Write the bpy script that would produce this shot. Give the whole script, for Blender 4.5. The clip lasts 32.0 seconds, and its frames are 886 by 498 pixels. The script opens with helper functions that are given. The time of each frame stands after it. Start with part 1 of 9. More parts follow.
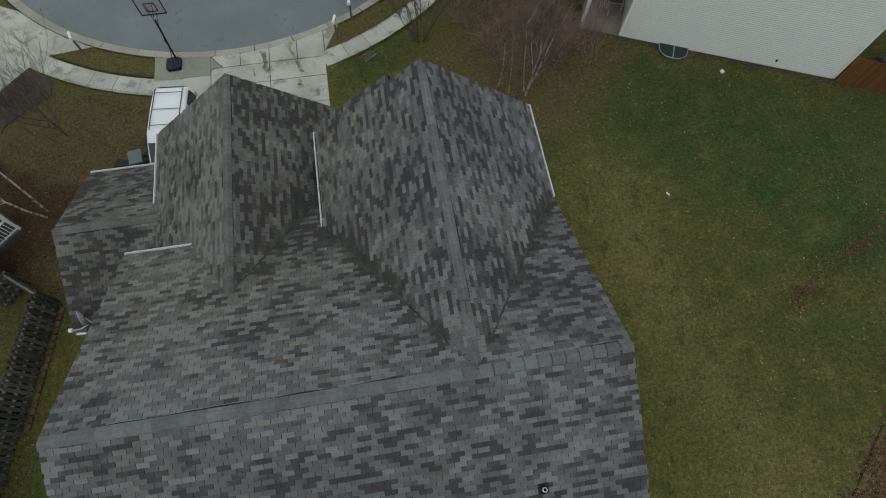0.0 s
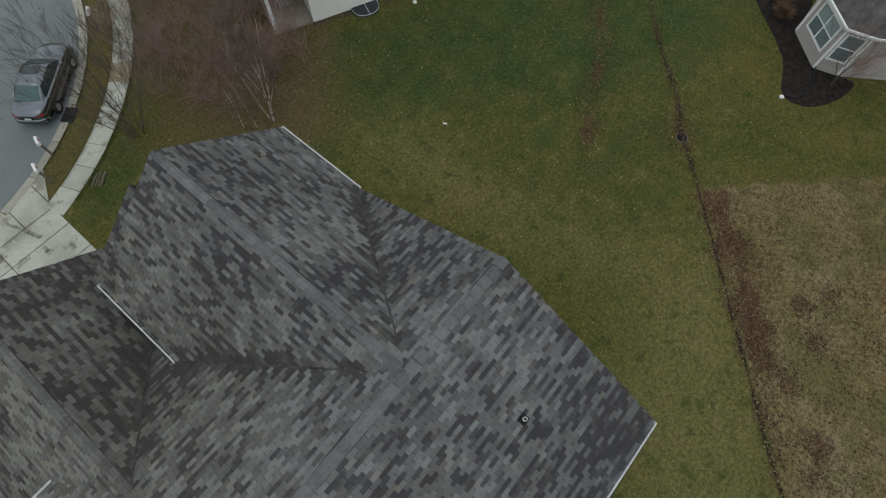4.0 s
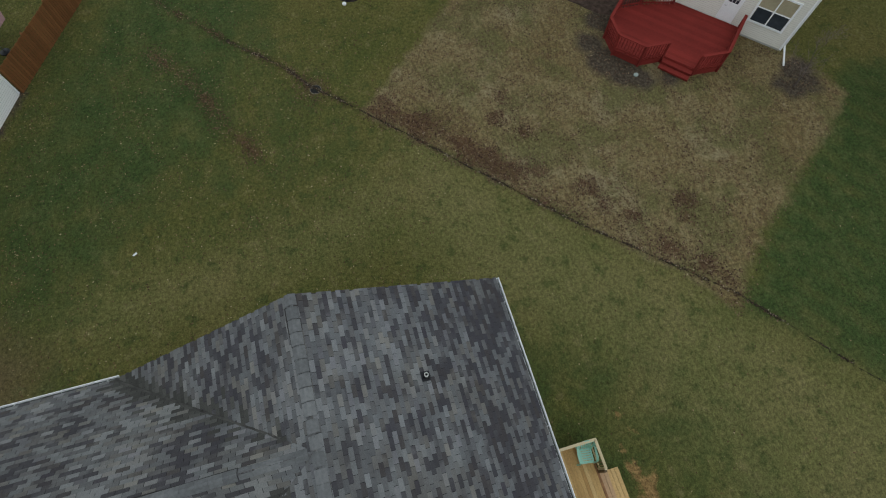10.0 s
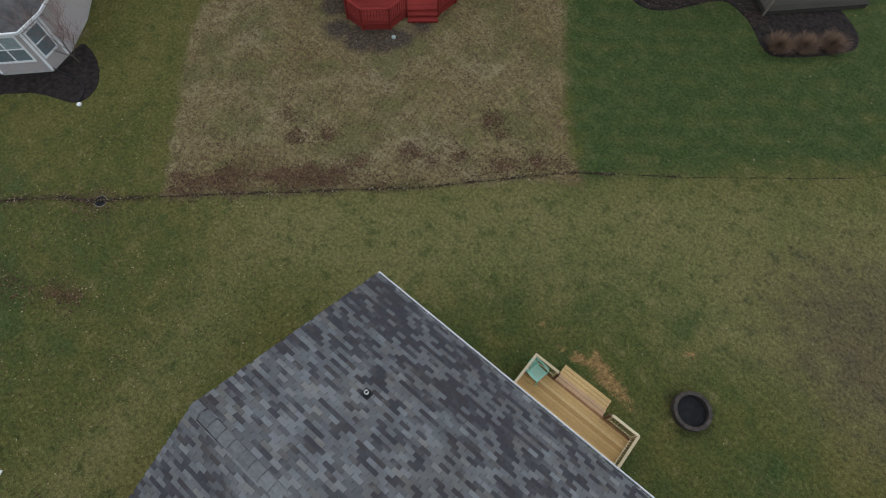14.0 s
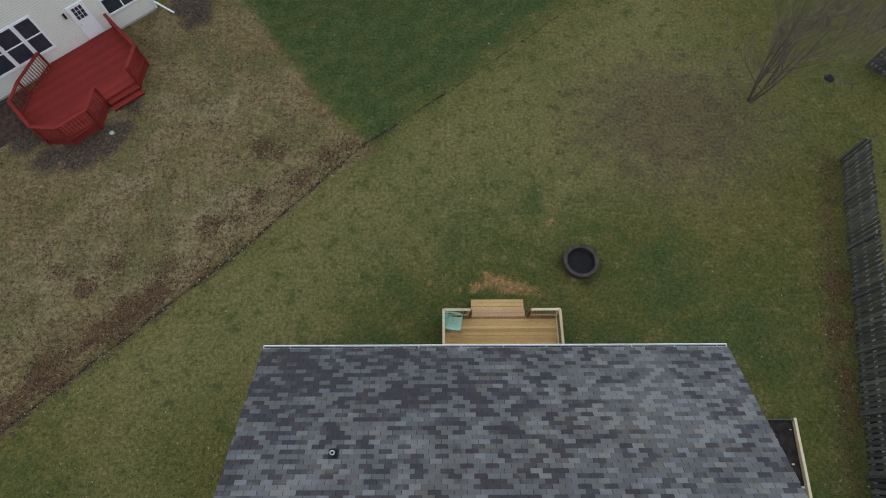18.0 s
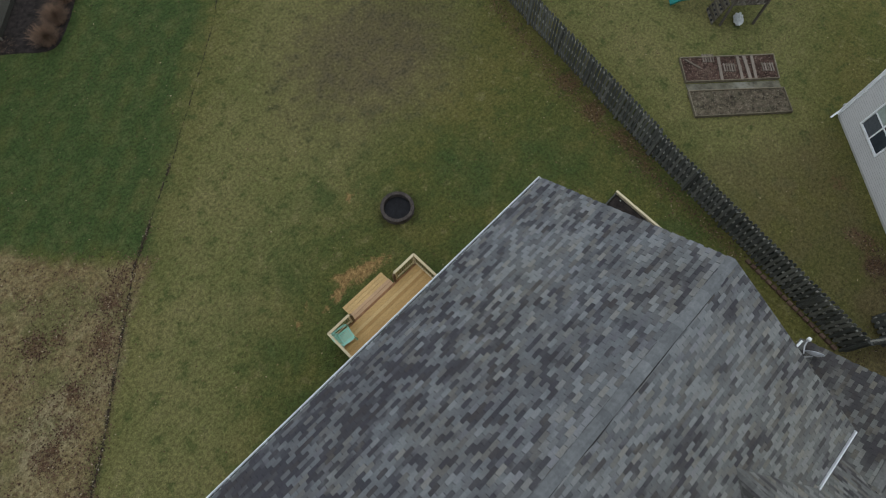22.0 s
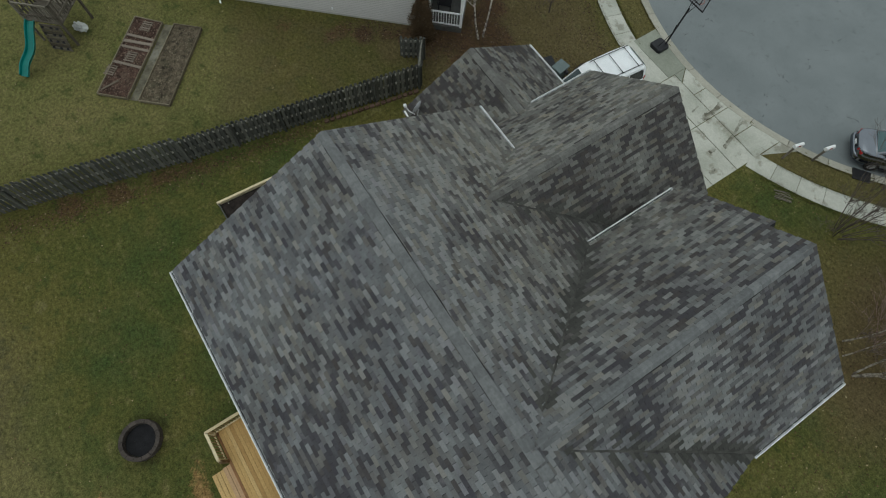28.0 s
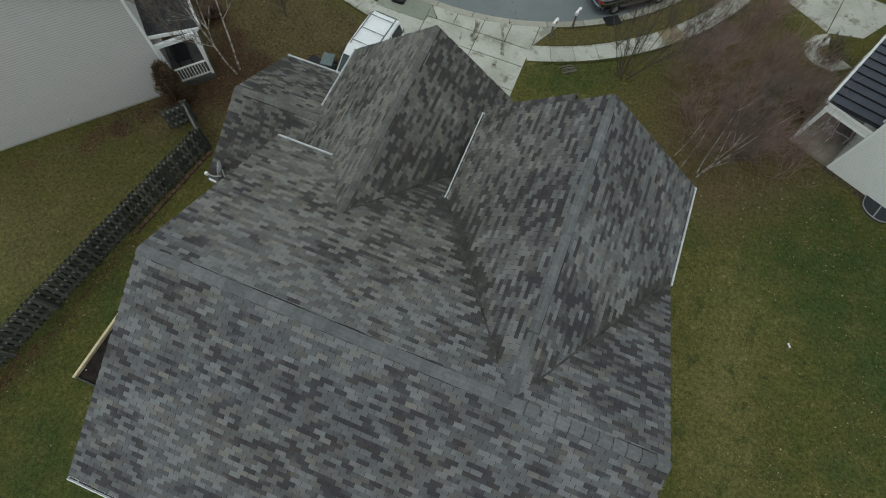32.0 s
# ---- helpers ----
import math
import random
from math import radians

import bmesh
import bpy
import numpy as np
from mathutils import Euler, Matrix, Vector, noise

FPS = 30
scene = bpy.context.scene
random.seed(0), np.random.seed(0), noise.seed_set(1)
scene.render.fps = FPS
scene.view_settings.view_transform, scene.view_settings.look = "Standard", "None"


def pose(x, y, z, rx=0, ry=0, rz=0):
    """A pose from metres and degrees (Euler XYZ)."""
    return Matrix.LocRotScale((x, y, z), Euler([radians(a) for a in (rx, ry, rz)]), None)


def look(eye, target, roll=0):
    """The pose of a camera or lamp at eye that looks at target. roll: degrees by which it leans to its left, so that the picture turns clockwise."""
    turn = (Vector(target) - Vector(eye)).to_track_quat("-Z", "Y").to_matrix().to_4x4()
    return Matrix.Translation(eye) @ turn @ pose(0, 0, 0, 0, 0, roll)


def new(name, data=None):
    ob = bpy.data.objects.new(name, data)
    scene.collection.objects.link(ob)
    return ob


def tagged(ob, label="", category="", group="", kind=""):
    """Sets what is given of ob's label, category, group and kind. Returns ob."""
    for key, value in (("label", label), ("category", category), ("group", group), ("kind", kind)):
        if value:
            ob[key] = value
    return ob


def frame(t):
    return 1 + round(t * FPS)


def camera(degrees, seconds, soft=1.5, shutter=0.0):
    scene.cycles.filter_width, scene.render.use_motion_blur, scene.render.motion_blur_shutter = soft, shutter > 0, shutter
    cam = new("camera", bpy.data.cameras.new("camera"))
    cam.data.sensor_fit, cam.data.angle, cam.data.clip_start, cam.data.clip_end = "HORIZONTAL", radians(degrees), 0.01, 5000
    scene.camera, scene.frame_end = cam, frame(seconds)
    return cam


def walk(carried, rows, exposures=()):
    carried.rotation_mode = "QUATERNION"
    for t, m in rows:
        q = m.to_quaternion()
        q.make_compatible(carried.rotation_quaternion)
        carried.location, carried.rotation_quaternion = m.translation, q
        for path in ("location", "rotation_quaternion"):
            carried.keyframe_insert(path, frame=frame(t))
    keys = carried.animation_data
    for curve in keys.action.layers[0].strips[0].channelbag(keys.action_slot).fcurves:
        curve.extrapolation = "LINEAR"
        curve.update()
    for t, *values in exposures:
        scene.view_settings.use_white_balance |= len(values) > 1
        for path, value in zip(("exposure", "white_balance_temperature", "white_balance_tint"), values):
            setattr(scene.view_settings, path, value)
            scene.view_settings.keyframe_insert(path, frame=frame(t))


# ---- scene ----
# ---------------------------------------------------------------- camera
LENS = 79.7
cam = camera(LENS, 32.0, soft=1.1)
PATH = [
    (0, (0.162, 0.379, 21.807), (0.307, 1.113, 19.953), 2.0),
    (0.5, (0.168, 0.368, 21.81), (0.379, 1.087, 19.955), 2.0),
    (1, (0.169, 0.369, 21.81), (0.455, 1.067, 19.958), 1.9),
    (1.5, (0.168, 0.385, 21.809), (0.51, 1.061, 19.958), 1.9),
    (2, (0.178, 0.411, 21.805), (0.586, 1.049, 19.954), 2.0),
    (2.5, (0.204, 0.436, 21.798), (0.663, 1.039, 19.948), 2.2),
    (3, (0.237, 0.449, 21.79), (0.752, 1.012, 19.941), 2.2),
    (3.5, (0.265, 0.438, 21.782), (0.825, 0.96, 19.935), 2.4),
    (4, (0.271, 0.404, 21.777), (0.881, 0.869, 19.93), 2.9),
    (4.5, (0.261, 0.361, 21.777), (0.911, 0.775, 19.932), 2.7),
    (6.5, (0.211, 0.202, 21.78), (0.973, 0.39, 19.941), 3.1),
    (7, (0.208, 0.154, 21.78), (0.982, 0.278, 19.94), 2.8),
    (7.5, (0.206, 0.095, 21.782), (0.991, 0.153, 19.943), 2.8),
    (8, (0.199, 0.033, 21.785), (0.99, 0.021, 19.947), 2.7),
    (8.5, (0.193, -0.019, 21.79), (0.985, -0.089, 19.955), 2.5),
    (9, (0.183, -0.06, 21.799), (0.97, -0.194, 19.966), 2.2),
    (9.5, (0.169, -0.094, 21.809), (0.947, -0.284, 19.976), 2.1),
    (10, (0.154, -0.129, 21.82), (0.918, -0.378, 19.988), 2.3),
    (10.5, (0.136, -0.159, 21.829), (0.884, -0.461, 19.999), 2.3),
    (11, (0.098, -0.183, 21.84), (0.825, -0.55, 20.014), 2.2),
    (11.5, (0.044, -0.193, 21.85), (0.74, -0.619, 20.025), 2.1),
    (12, (-0.012, -0.183, 21.857), (0.654, -0.655, 20.031), 2.1),
    (12.5, (-0.052, -0.161, 21.859), (0.576, -0.68, 20.033), 2.0),
    (13, (-0.071, -0.132, 21.86), (0.512, -0.697, 20.033), 2.2),
    (13.5, (-0.089, -0.109, 21.859), (0.458, -0.711, 20.032), 2.1),
    (15.5, (-0.165, -0.108, 21.854), (0.174, -0.836, 20.023), 1.2),
    (16, (-0.163, -0.116, 21.854), (0.112, -0.866, 20.02), 1.1),
    (16.5, (-0.152, -0.129, 21.85), (0.061, -0.897, 20.015), 0.8),
    (17, (-0.131, -0.131, 21.846), (0.011, -0.912, 20.01), 0.5),
    (17.5, (-0.099, -0.129, 21.839), (-0.027, -0.914, 20.001), 0.2),
    (18, (-0.065, -0.124, 21.827), (-0.067, -0.906, 19.986), -0.1),
    (18.5, (-0.042, -0.115, 21.819), (-0.116, -0.89, 19.977), -0.0),
    (19, (-0.023, -0.106, 21.805), (-0.169, -0.868, 19.961), -0.2),
    (19.5, (0.005, -0.079, 21.793), (-0.217, -0.819, 19.948), -0.2),
    (20, (0.053, -0.027, 21.789), (-0.254, -0.734, 19.943), -0.1),
    (20.5, (0.103, 0.035, 21.791), (-0.264, -0.636, 19.944), 0.1),
    (21, (0.149, 0.091, 21.796), (-0.282, -0.535, 19.946), 0.6),
    (21.5, (0.189, 0.131, 21.801), (-0.308, -0.433, 19.947), 1.2),
    (22, (0.229, 0.173, 21.811), (-0.316, -0.34, 19.956), 1.0),
    (22.5, (0.27, 0.227, 21.827), (-0.334, -0.21, 19.971), 1.0),
    (23, (0.313, 0.288, 21.843), (-0.343, -0.049, 19.985), 2.2),
    (23.5, (0.336, 0.341, 21.856), (-0.351, 0.089, 19.995), 2.3),
    (24, (0.341, 0.375, 21.861), (-0.371, 0.208, 19.999), 2.5),
    (24.5, (0.334, 0.385, 21.856), (-0.392, 0.295, 19.995), 1.9),
    (25, (0.328, 0.38, 21.851), (-0.406, 0.379, 19.991), 1.7),
    (25.5, (0.33, 0.359, 21.86), (-0.384, 0.441, 19.994), 2.0),
    (27.5, (0.26, 0.219, 21.938), (-0.353, 0.595, 20.071), 4.0),
    (28, (0.232, 0.193, 21.943), (-0.344, 0.628, 20.078), 4.3),
    (28.5, (0.201, 0.185, 21.938), (-0.343, 0.658, 20.073), 4.3),
    (29, (0.164, 0.192, 21.928), (-0.335, 0.713, 20.062), 4.7),
    (29.5, (0.129, 0.21, 21.915), (-0.339, 0.76, 20.05), 4.6),
    (30, (0.104, 0.245, 21.901), (-0.328, 0.826, 20.037), 4.3),
    (30.5, (0.093, 0.29, 21.882), (-0.279, 0.917, 20.02), 4.8),
    (31, (0.09, 0.334, 21.861), (-0.246, 0.982, 19.999), 4.8),
    (31.5, (0.087, 0.36, 21.845), (-0.194, 1.031, 19.982), 4.8),
    (32, (0.078, 0.367, 21.832), (-0.137, 1.065, 19.971), 5.1),
]

walk(cam, [(t, look(eye, aim, roll)) for t, eye, aim, roll in PATH], [(0.0, -0.20, 6330, 2), (4.0, -0.08, 6400, 3), (7.0, 0.02, 6280, 3), (9.0, -0.07, 6230, 3), (10.0, -0.06, 6210, 3), (11.0, 0.04, 6180, 4), (13.0, 0.17, 5970, 8), (18.0, 0.17, 5940, 8), (23.0, 0.13, 6080, 4), (25.0, 0.0, 6310, 1), (29.0, -0.03, 6370, -1), (32.0, -0.03, 6340, -1)])

# ---------------------------------------------------------------- light: overcast winter day
world = bpy.data.worlds.new("overcast_sky")
scene.world = world
world.use_nodes = True
wn = world.node_tree
wn.nodes.clear()
w_out = wn.nodes.new("ShaderNodeOutputWorld")
w_bg = wn.nodes.new("ShaderNodeBackground")
w_sky = wn.nodes.new("ShaderNodeTexSky")
w_sky.sky_type = "NISHITA"
w_sky.sun_disc = False
w_sky.sun_elevation = radians(78)
w_sky.sun_rotation = radians(215)
w_sky.air_density, w_sky.dust_density, w_sky.ozone_density = 1.6, 6.0, 0.6
w_hsv = wn.nodes.new("ShaderNodeHueSaturation")
w_hsv.inputs["Saturation"].default_value = 0.30
wn.links.new(w_sky.outputs[0], w_hsv.inputs["Color"])
# the cloud cover: an even grey over the whole sky, mixed with the clear sky's light
w_mix = wn.nodes.new("ShaderNodeMix")
w_mix.data_type = "RGBA"
w_mix.inputs["Factor"].default_value = 0.85
w_mix.inputs[7].default_value = (6.6, 6.75, 7.0, 1.0)
wn.links.new(w_hsv.outputs[0], w_mix.inputs[6])
wn.links.new(w_mix.outputs[2], w_bg.inputs["Color"])
w_bg.inputs["Strength"].default_value = 0.116
wn.links.new(w_bg.outputs[0], w_out.inputs["Surface"])

sun_data = bpy.data.lights.new("sun", "SUN")
sun_data.energy = 0.1
sun_data.angle = radians(50)
sun_data.color = (1.0, 0.96, 0.9)
sun = new("sun", sun_data)
sun.matrix_world = look((-9, -8, 40), (0, 0, 0))

# ---------------------------------------------------------------- small tools
def part(name, bm, material, parent=None, label="", at=None):
    """One mesh object, under a thing or a part."""
    me = bpy.data.meshes.new(name)
    bm.to_mesh(me)
    bm.free()
    if material:
        me.materials.append(material)
    ob = new(name, me)
    if parent:
        ob.parent = parent
    if at is not None:
        ob.matrix_basis = at
    if label:
        tagged(ob, label)
    return ob


def mesh_of(name, verts, faces, material):
    me = bpy.data.meshes.new(name)
    me.from_pydata(verts, [], faces)
    me.materials.append(material)
    me.update()
    return me


def thing(name, m, label, category, group="", kind=""):
    """An Empty at the base of a thing."""
    ob = new(name)
    ob.empty_display_size = 0.2
    ob.matrix_basis = m
    return tagged(ob, label, category, group, kind)


def box(bm, x0, x1, y0, y1, z0, z1, m=None):
    vs = [bm.verts.new((x, y, z)) for z in (z0, z1) for y in (y0, y1) for x in (x0, x1)]
    for f in ((0, 2, 3, 1), (4, 5, 7, 6), (0, 1, 5, 4), (2, 6, 7, 3), (0, 4, 6, 2), (1, 3, 7, 5)):
        bm.faces.new([vs[i] for i in f])
    if m is not None:
        bmesh.ops.transform(bm, matrix=m, verts=vs)
    return vs


def boxes(*dims, bevel=0.0):
    bm = bmesh.new()
    for d in dims:
        box(bm, *d)
    if bevel:
        bmesh.ops.bevel(bm, geom=bm.edges[:], offset=bevel, segments=2, affect="EDGES", profile=0.6)
    return bm


def prism(points, z0, z1, bevel=0.0):
    """An upright prism on a plan outline."""
    bm = bmesh.new()
    low = [bm.verts.new((x, y, z0)) for x, y in points]
    top = [bm.verts.new((x, y, z1)) for x, y in points]
    n = len(points)
    bm.faces.new(low[::-1])
    cap = bm.faces.new(top)
    for i in range(n):
        bm.faces.new((low[i], low[(i + 1) % n], top[(i + 1) % n], top[i]))
    bmesh.ops.recalc_face_normals(bm, faces=bm.faces[:])
    if bevel:
        bmesh.ops.bevel(bm, geom=list(cap.edges), offset=bevel, segments=2, affect="EDGES", profile=0.6)
    return bm


def tube(bm, points, radii, sides=6, cap=True):
    """A tapered tube along points."""
    rings = []
    ref = None
    for i, p in enumerate(points):
        p = Vector(p)
        d = (Vector(points[min(i + 1, len(points) - 1)]) - Vector(points[max(i - 1, 0)])).normalized()
        if ref is None:
            ref = d.orthogonal().normalized()
        ref = (ref - d * ref.dot(d))
        ref = ref.normalized() if ref.length > 1e-5 else d.orthogonal().normalized()
        side = d.cross(ref)
        r = radii[i] if hasattr(radii, "__len__") else radii
        rings.append([bm.verts.new(p + r * (math.cos(a) * ref + math.sin(a) * side)) for a in (2 * math.pi * k / sides for k in range(sides))])
    for a, b in zip(rings, rings[1:]):
        for k in range(sides):
            bm.faces.new((a[k], a[(k + 1) % sides], b[(k + 1) % sides], b[k]))
    if cap:
        bm.faces.new(rings[0][::-1])
        bm.faces.new(rings[-1])


def lathe(profile, sides=24):
    """A turned shape from (radius, z) pairs."""
    bm = bmesh.new()
    rings = []
    for r, z in profile:
        rings.append([bm.verts.new((r * math.cos(2 * math.pi * k / sides), r * math.sin(2 * math.pi * k / sides), z)) for k in range(sides)])
    for a, b in zip(rings, rings[1:]):
        for k in range(sides):
            bm.faces.new((a[k], a[(k + 1) % sides], b[(k + 1) % sides], b[k]))
    if profile[0][0] > 1e-4:
        bm.faces.new(rings[0][::-1])
    if profile[-1][0] > 1e-4:
        bm.faces.new(rings[-1])
    bmesh.ops.remove_doubles(bm, verts=bm.verts[:], dist=1e-5)
    bmesh.ops.recalc_face_normals(bm, faces=bm.faces[:])
    return bm


def along(ax, ay, bx, by, z=0.0):
    """A frame whose x axis runs from a to b on the plan."""
    return pose(ax, ay, z, 0, 0, math.degrees(math.atan2(by - ay, bx - ax)))


# ---------------------------------------------------------------- materials
def nodes_of(name, rough=0.8, metal=0.0, spec=0.3):
    m = bpy.data.materials.new(name)
    m.use_nodes = True
    nt = m.node_tree
    p = nt.nodes["Principled BSDF"]
    p.inputs["Roughness"].default_value = rough
    p.inputs["Metallic"].default_value = metal
    p.inputs["Specular IOR Level"].default_value = spec
    return m, nt, p


def noise_of(nt, vec, scale, detail=4.0, rough=0.6):
    n = nt.nodes.new("ShaderNodeTexNoise")
    n.inputs["Scale"].default_value = scale
    n.inputs["Detail"].default_value = detail
    n.inputs["Roughness"].default_value = rough
    nt.links.new(vec, n.inputs["Vector"])
    return n.outputs["Fac"]


def ramp_of(nt, fac, stops, mode="LINEAR"):
    r = nt.nodes.new("ShaderNodeValToRGB")
    r.color_ramp.interpolation = mode
    while len(r.color_ramp.elements) < len(stops):
        r.color_ramp.elements.new(0.5)
    for e, (pos, col) in zip(r.color_ramp.elements, stops):
        e.position = pos
        e.color = (*col, 1) if len(col) == 3 else col
    nt.links.new(fac, r.inputs[0])
    return r.outputs[0]


def grey(v):
    return (v, v, v)


def mix_of(nt, fac, a, b, kind="MIX"):
    n = nt.nodes.new("ShaderNodeMix")
    n.data_type = "RGBA"
    n.blend_type = kind
    for sock, v in ((n.inputs[0], fac), (n.inputs[6], a), (n.inputs[7], b)):
        if isinstance(v, (int, float)):
            sock.default_value = v
        elif isinstance(v, tuple):
            sock.default_value = (*v, 1)
        else:
            nt.links.new(v, sock)
    return n.outputs[2]


def math_of(nt, op, a, b=0.5, clamp=False):
    n = nt.nodes.new("ShaderNodeMath")
    n.operation = op
    n.use_clamp = clamp
    for sock, v in zip(n.inputs, (a, b)):
        if isinstance(v, (int, float)):
            sock.default_value = v
        else:
            nt.links.new(v, sock)
    return n.outputs[0]


def bump_of(nt, p, height, strength=0.3, dist=0.01):
    b = nt.nodes.new("ShaderNodeBump")
    b.inputs["Strength"].default_value = strength
    b.inputs["Distance"].default_value = dist
    nt.links.new(height, b.inputs["Height"])
    nt.links.new(b.outputs[0], p.inputs["Normal"])


def place_of(nt):
    return nt.nodes.new("ShaderNodeNewGeometry").outputs["Position"]


def object_of(nt):
    return nt.nodes.new("ShaderNodeTexCoord").outputs["Object"]


def plain(name, c, rough=0.7, metal=0.0, vary=0.18, scale=6.0, fine=60.0, bump=0.15, spec=0.3, stain=None, own=True):
    """A surface of one colour with fine grain, broad unevenness and a little relief."""
    m, nt, p = nodes_of(name, rough, metal, spec)
    v = object_of(nt) if own else place_of(nt)
    a = noise_of(nt, v, scale)
    b = noise_of(nt, v, fine, 3.0, 0.7)
    lo = tuple(x * (1 - vary) for x in c)
    hi = tuple(min(1.0, x * (1 + vary)) for x in c)
    col = ramp_of(nt, a, [(0.3, lo), (0.7, hi)])
    col = mix_of(nt, 0.5, col, ramp_of(nt, b, [(0.3, grey(0.75)), (0.7, grey(1.2))]), "MULTIPLY")
    if stain:
        col = mix_of(nt, math_of(nt, "MULTIPLY", ramp_of(nt, noise_of(nt, v, scale * 0.35, 6), [(0.52, grey(0)), (0.68, grey(1))]), 0.7), col, stain)
    nt.links.new(col, p.inputs["Base Color"])
    if bump:
        bump_of(nt, p, b, bump, 0.01)
    return m


def by_piece(name, stops, rough=0.75, joined=False, vary=0.25, fine=40.0, bump=0.3, spec=0.3, patch=0.0, patch_scale=1.2, mode="LINEAR"):
    """A surface whose pieces differ: each piece draws its tone from the ramp."""
    m, nt, p = nodes_of(name, rough, 0.0, spec)
    if joined:
        rnd = nt.nodes.new("ShaderNodeNewGeometry").outputs["Random Per Island"]
    else:
        rnd = nt.nodes.new("ShaderNodeObjectInfo").outputs["Random"]
    v = place_of(nt)
    if patch:
        low = noise_of(nt, v, patch_scale, 2.0, 0.5)
        rnd = math_of(nt, "ADD", rnd, math_of(nt, "MULTIPLY", math_of(nt, "SUBTRACT", low, 0.5), patch), True)
    col = ramp_of(nt, rnd, stops, mode)
    b = noise_of(nt, v, fine, 4.0, 0.7)
    col = mix_of(nt, 1.0, col, ramp_of(nt, b, [(0.25, grey(1 - vary)), (0.75, grey(1 + vary))]), "MULTIPLY")
    c = noise_of(nt, v, 0.5, 3.0)
    col = mix_of(nt, 1.0, col, ramp_of(nt, c, [(0.3, grey(0.86)), (0.7, grey(1.1))]), "MULTIPLY")
    nt.links.new(col, p.inputs["Base Color"])
    bump_of(nt, p, b, bump, 0.006)
    return m


def stained(name, low, high):
    """Concrete: each slab has its tone, with damp dark stains and fine grit."""
    m, nt, p = nodes_of(name, 0.9, 0.0, 0.2)
    v = place_of(nt)
    col = ramp_of(nt, nt.nodes.new("ShaderNodeObjectInfo").outputs["Random"], [(0, low), (1, high)])
    wet = noise_of(nt, v, 1.1, 5.0, 0.6)
    col = mix_of(nt, ramp_of(nt, wet, [(0.55, grey(0)), (0.63, grey(0.65))]), col, (0.20, 0.18, 0.135))
    col = mix_of(nt, ramp_of(nt, noise_of(nt, v, 0.7, 3.0, 0.5), [(0.35, grey(0.5)), (0.55, grey(0))]), col, (0.30, 0.31, 0.26))
    b = noise_of(nt, v, 14.0, 4.0, 0.7)
    col = mix_of(nt, 1.0, col, ramp_of(nt, b, [(0.25, grey(0.82)), (0.75, grey(1.14))]), "MULTIPLY")
    nt.links.new(col, p.inputs["Base Color"])
    bump_of(nt, p, b, 0.2, 0.006)
    return m


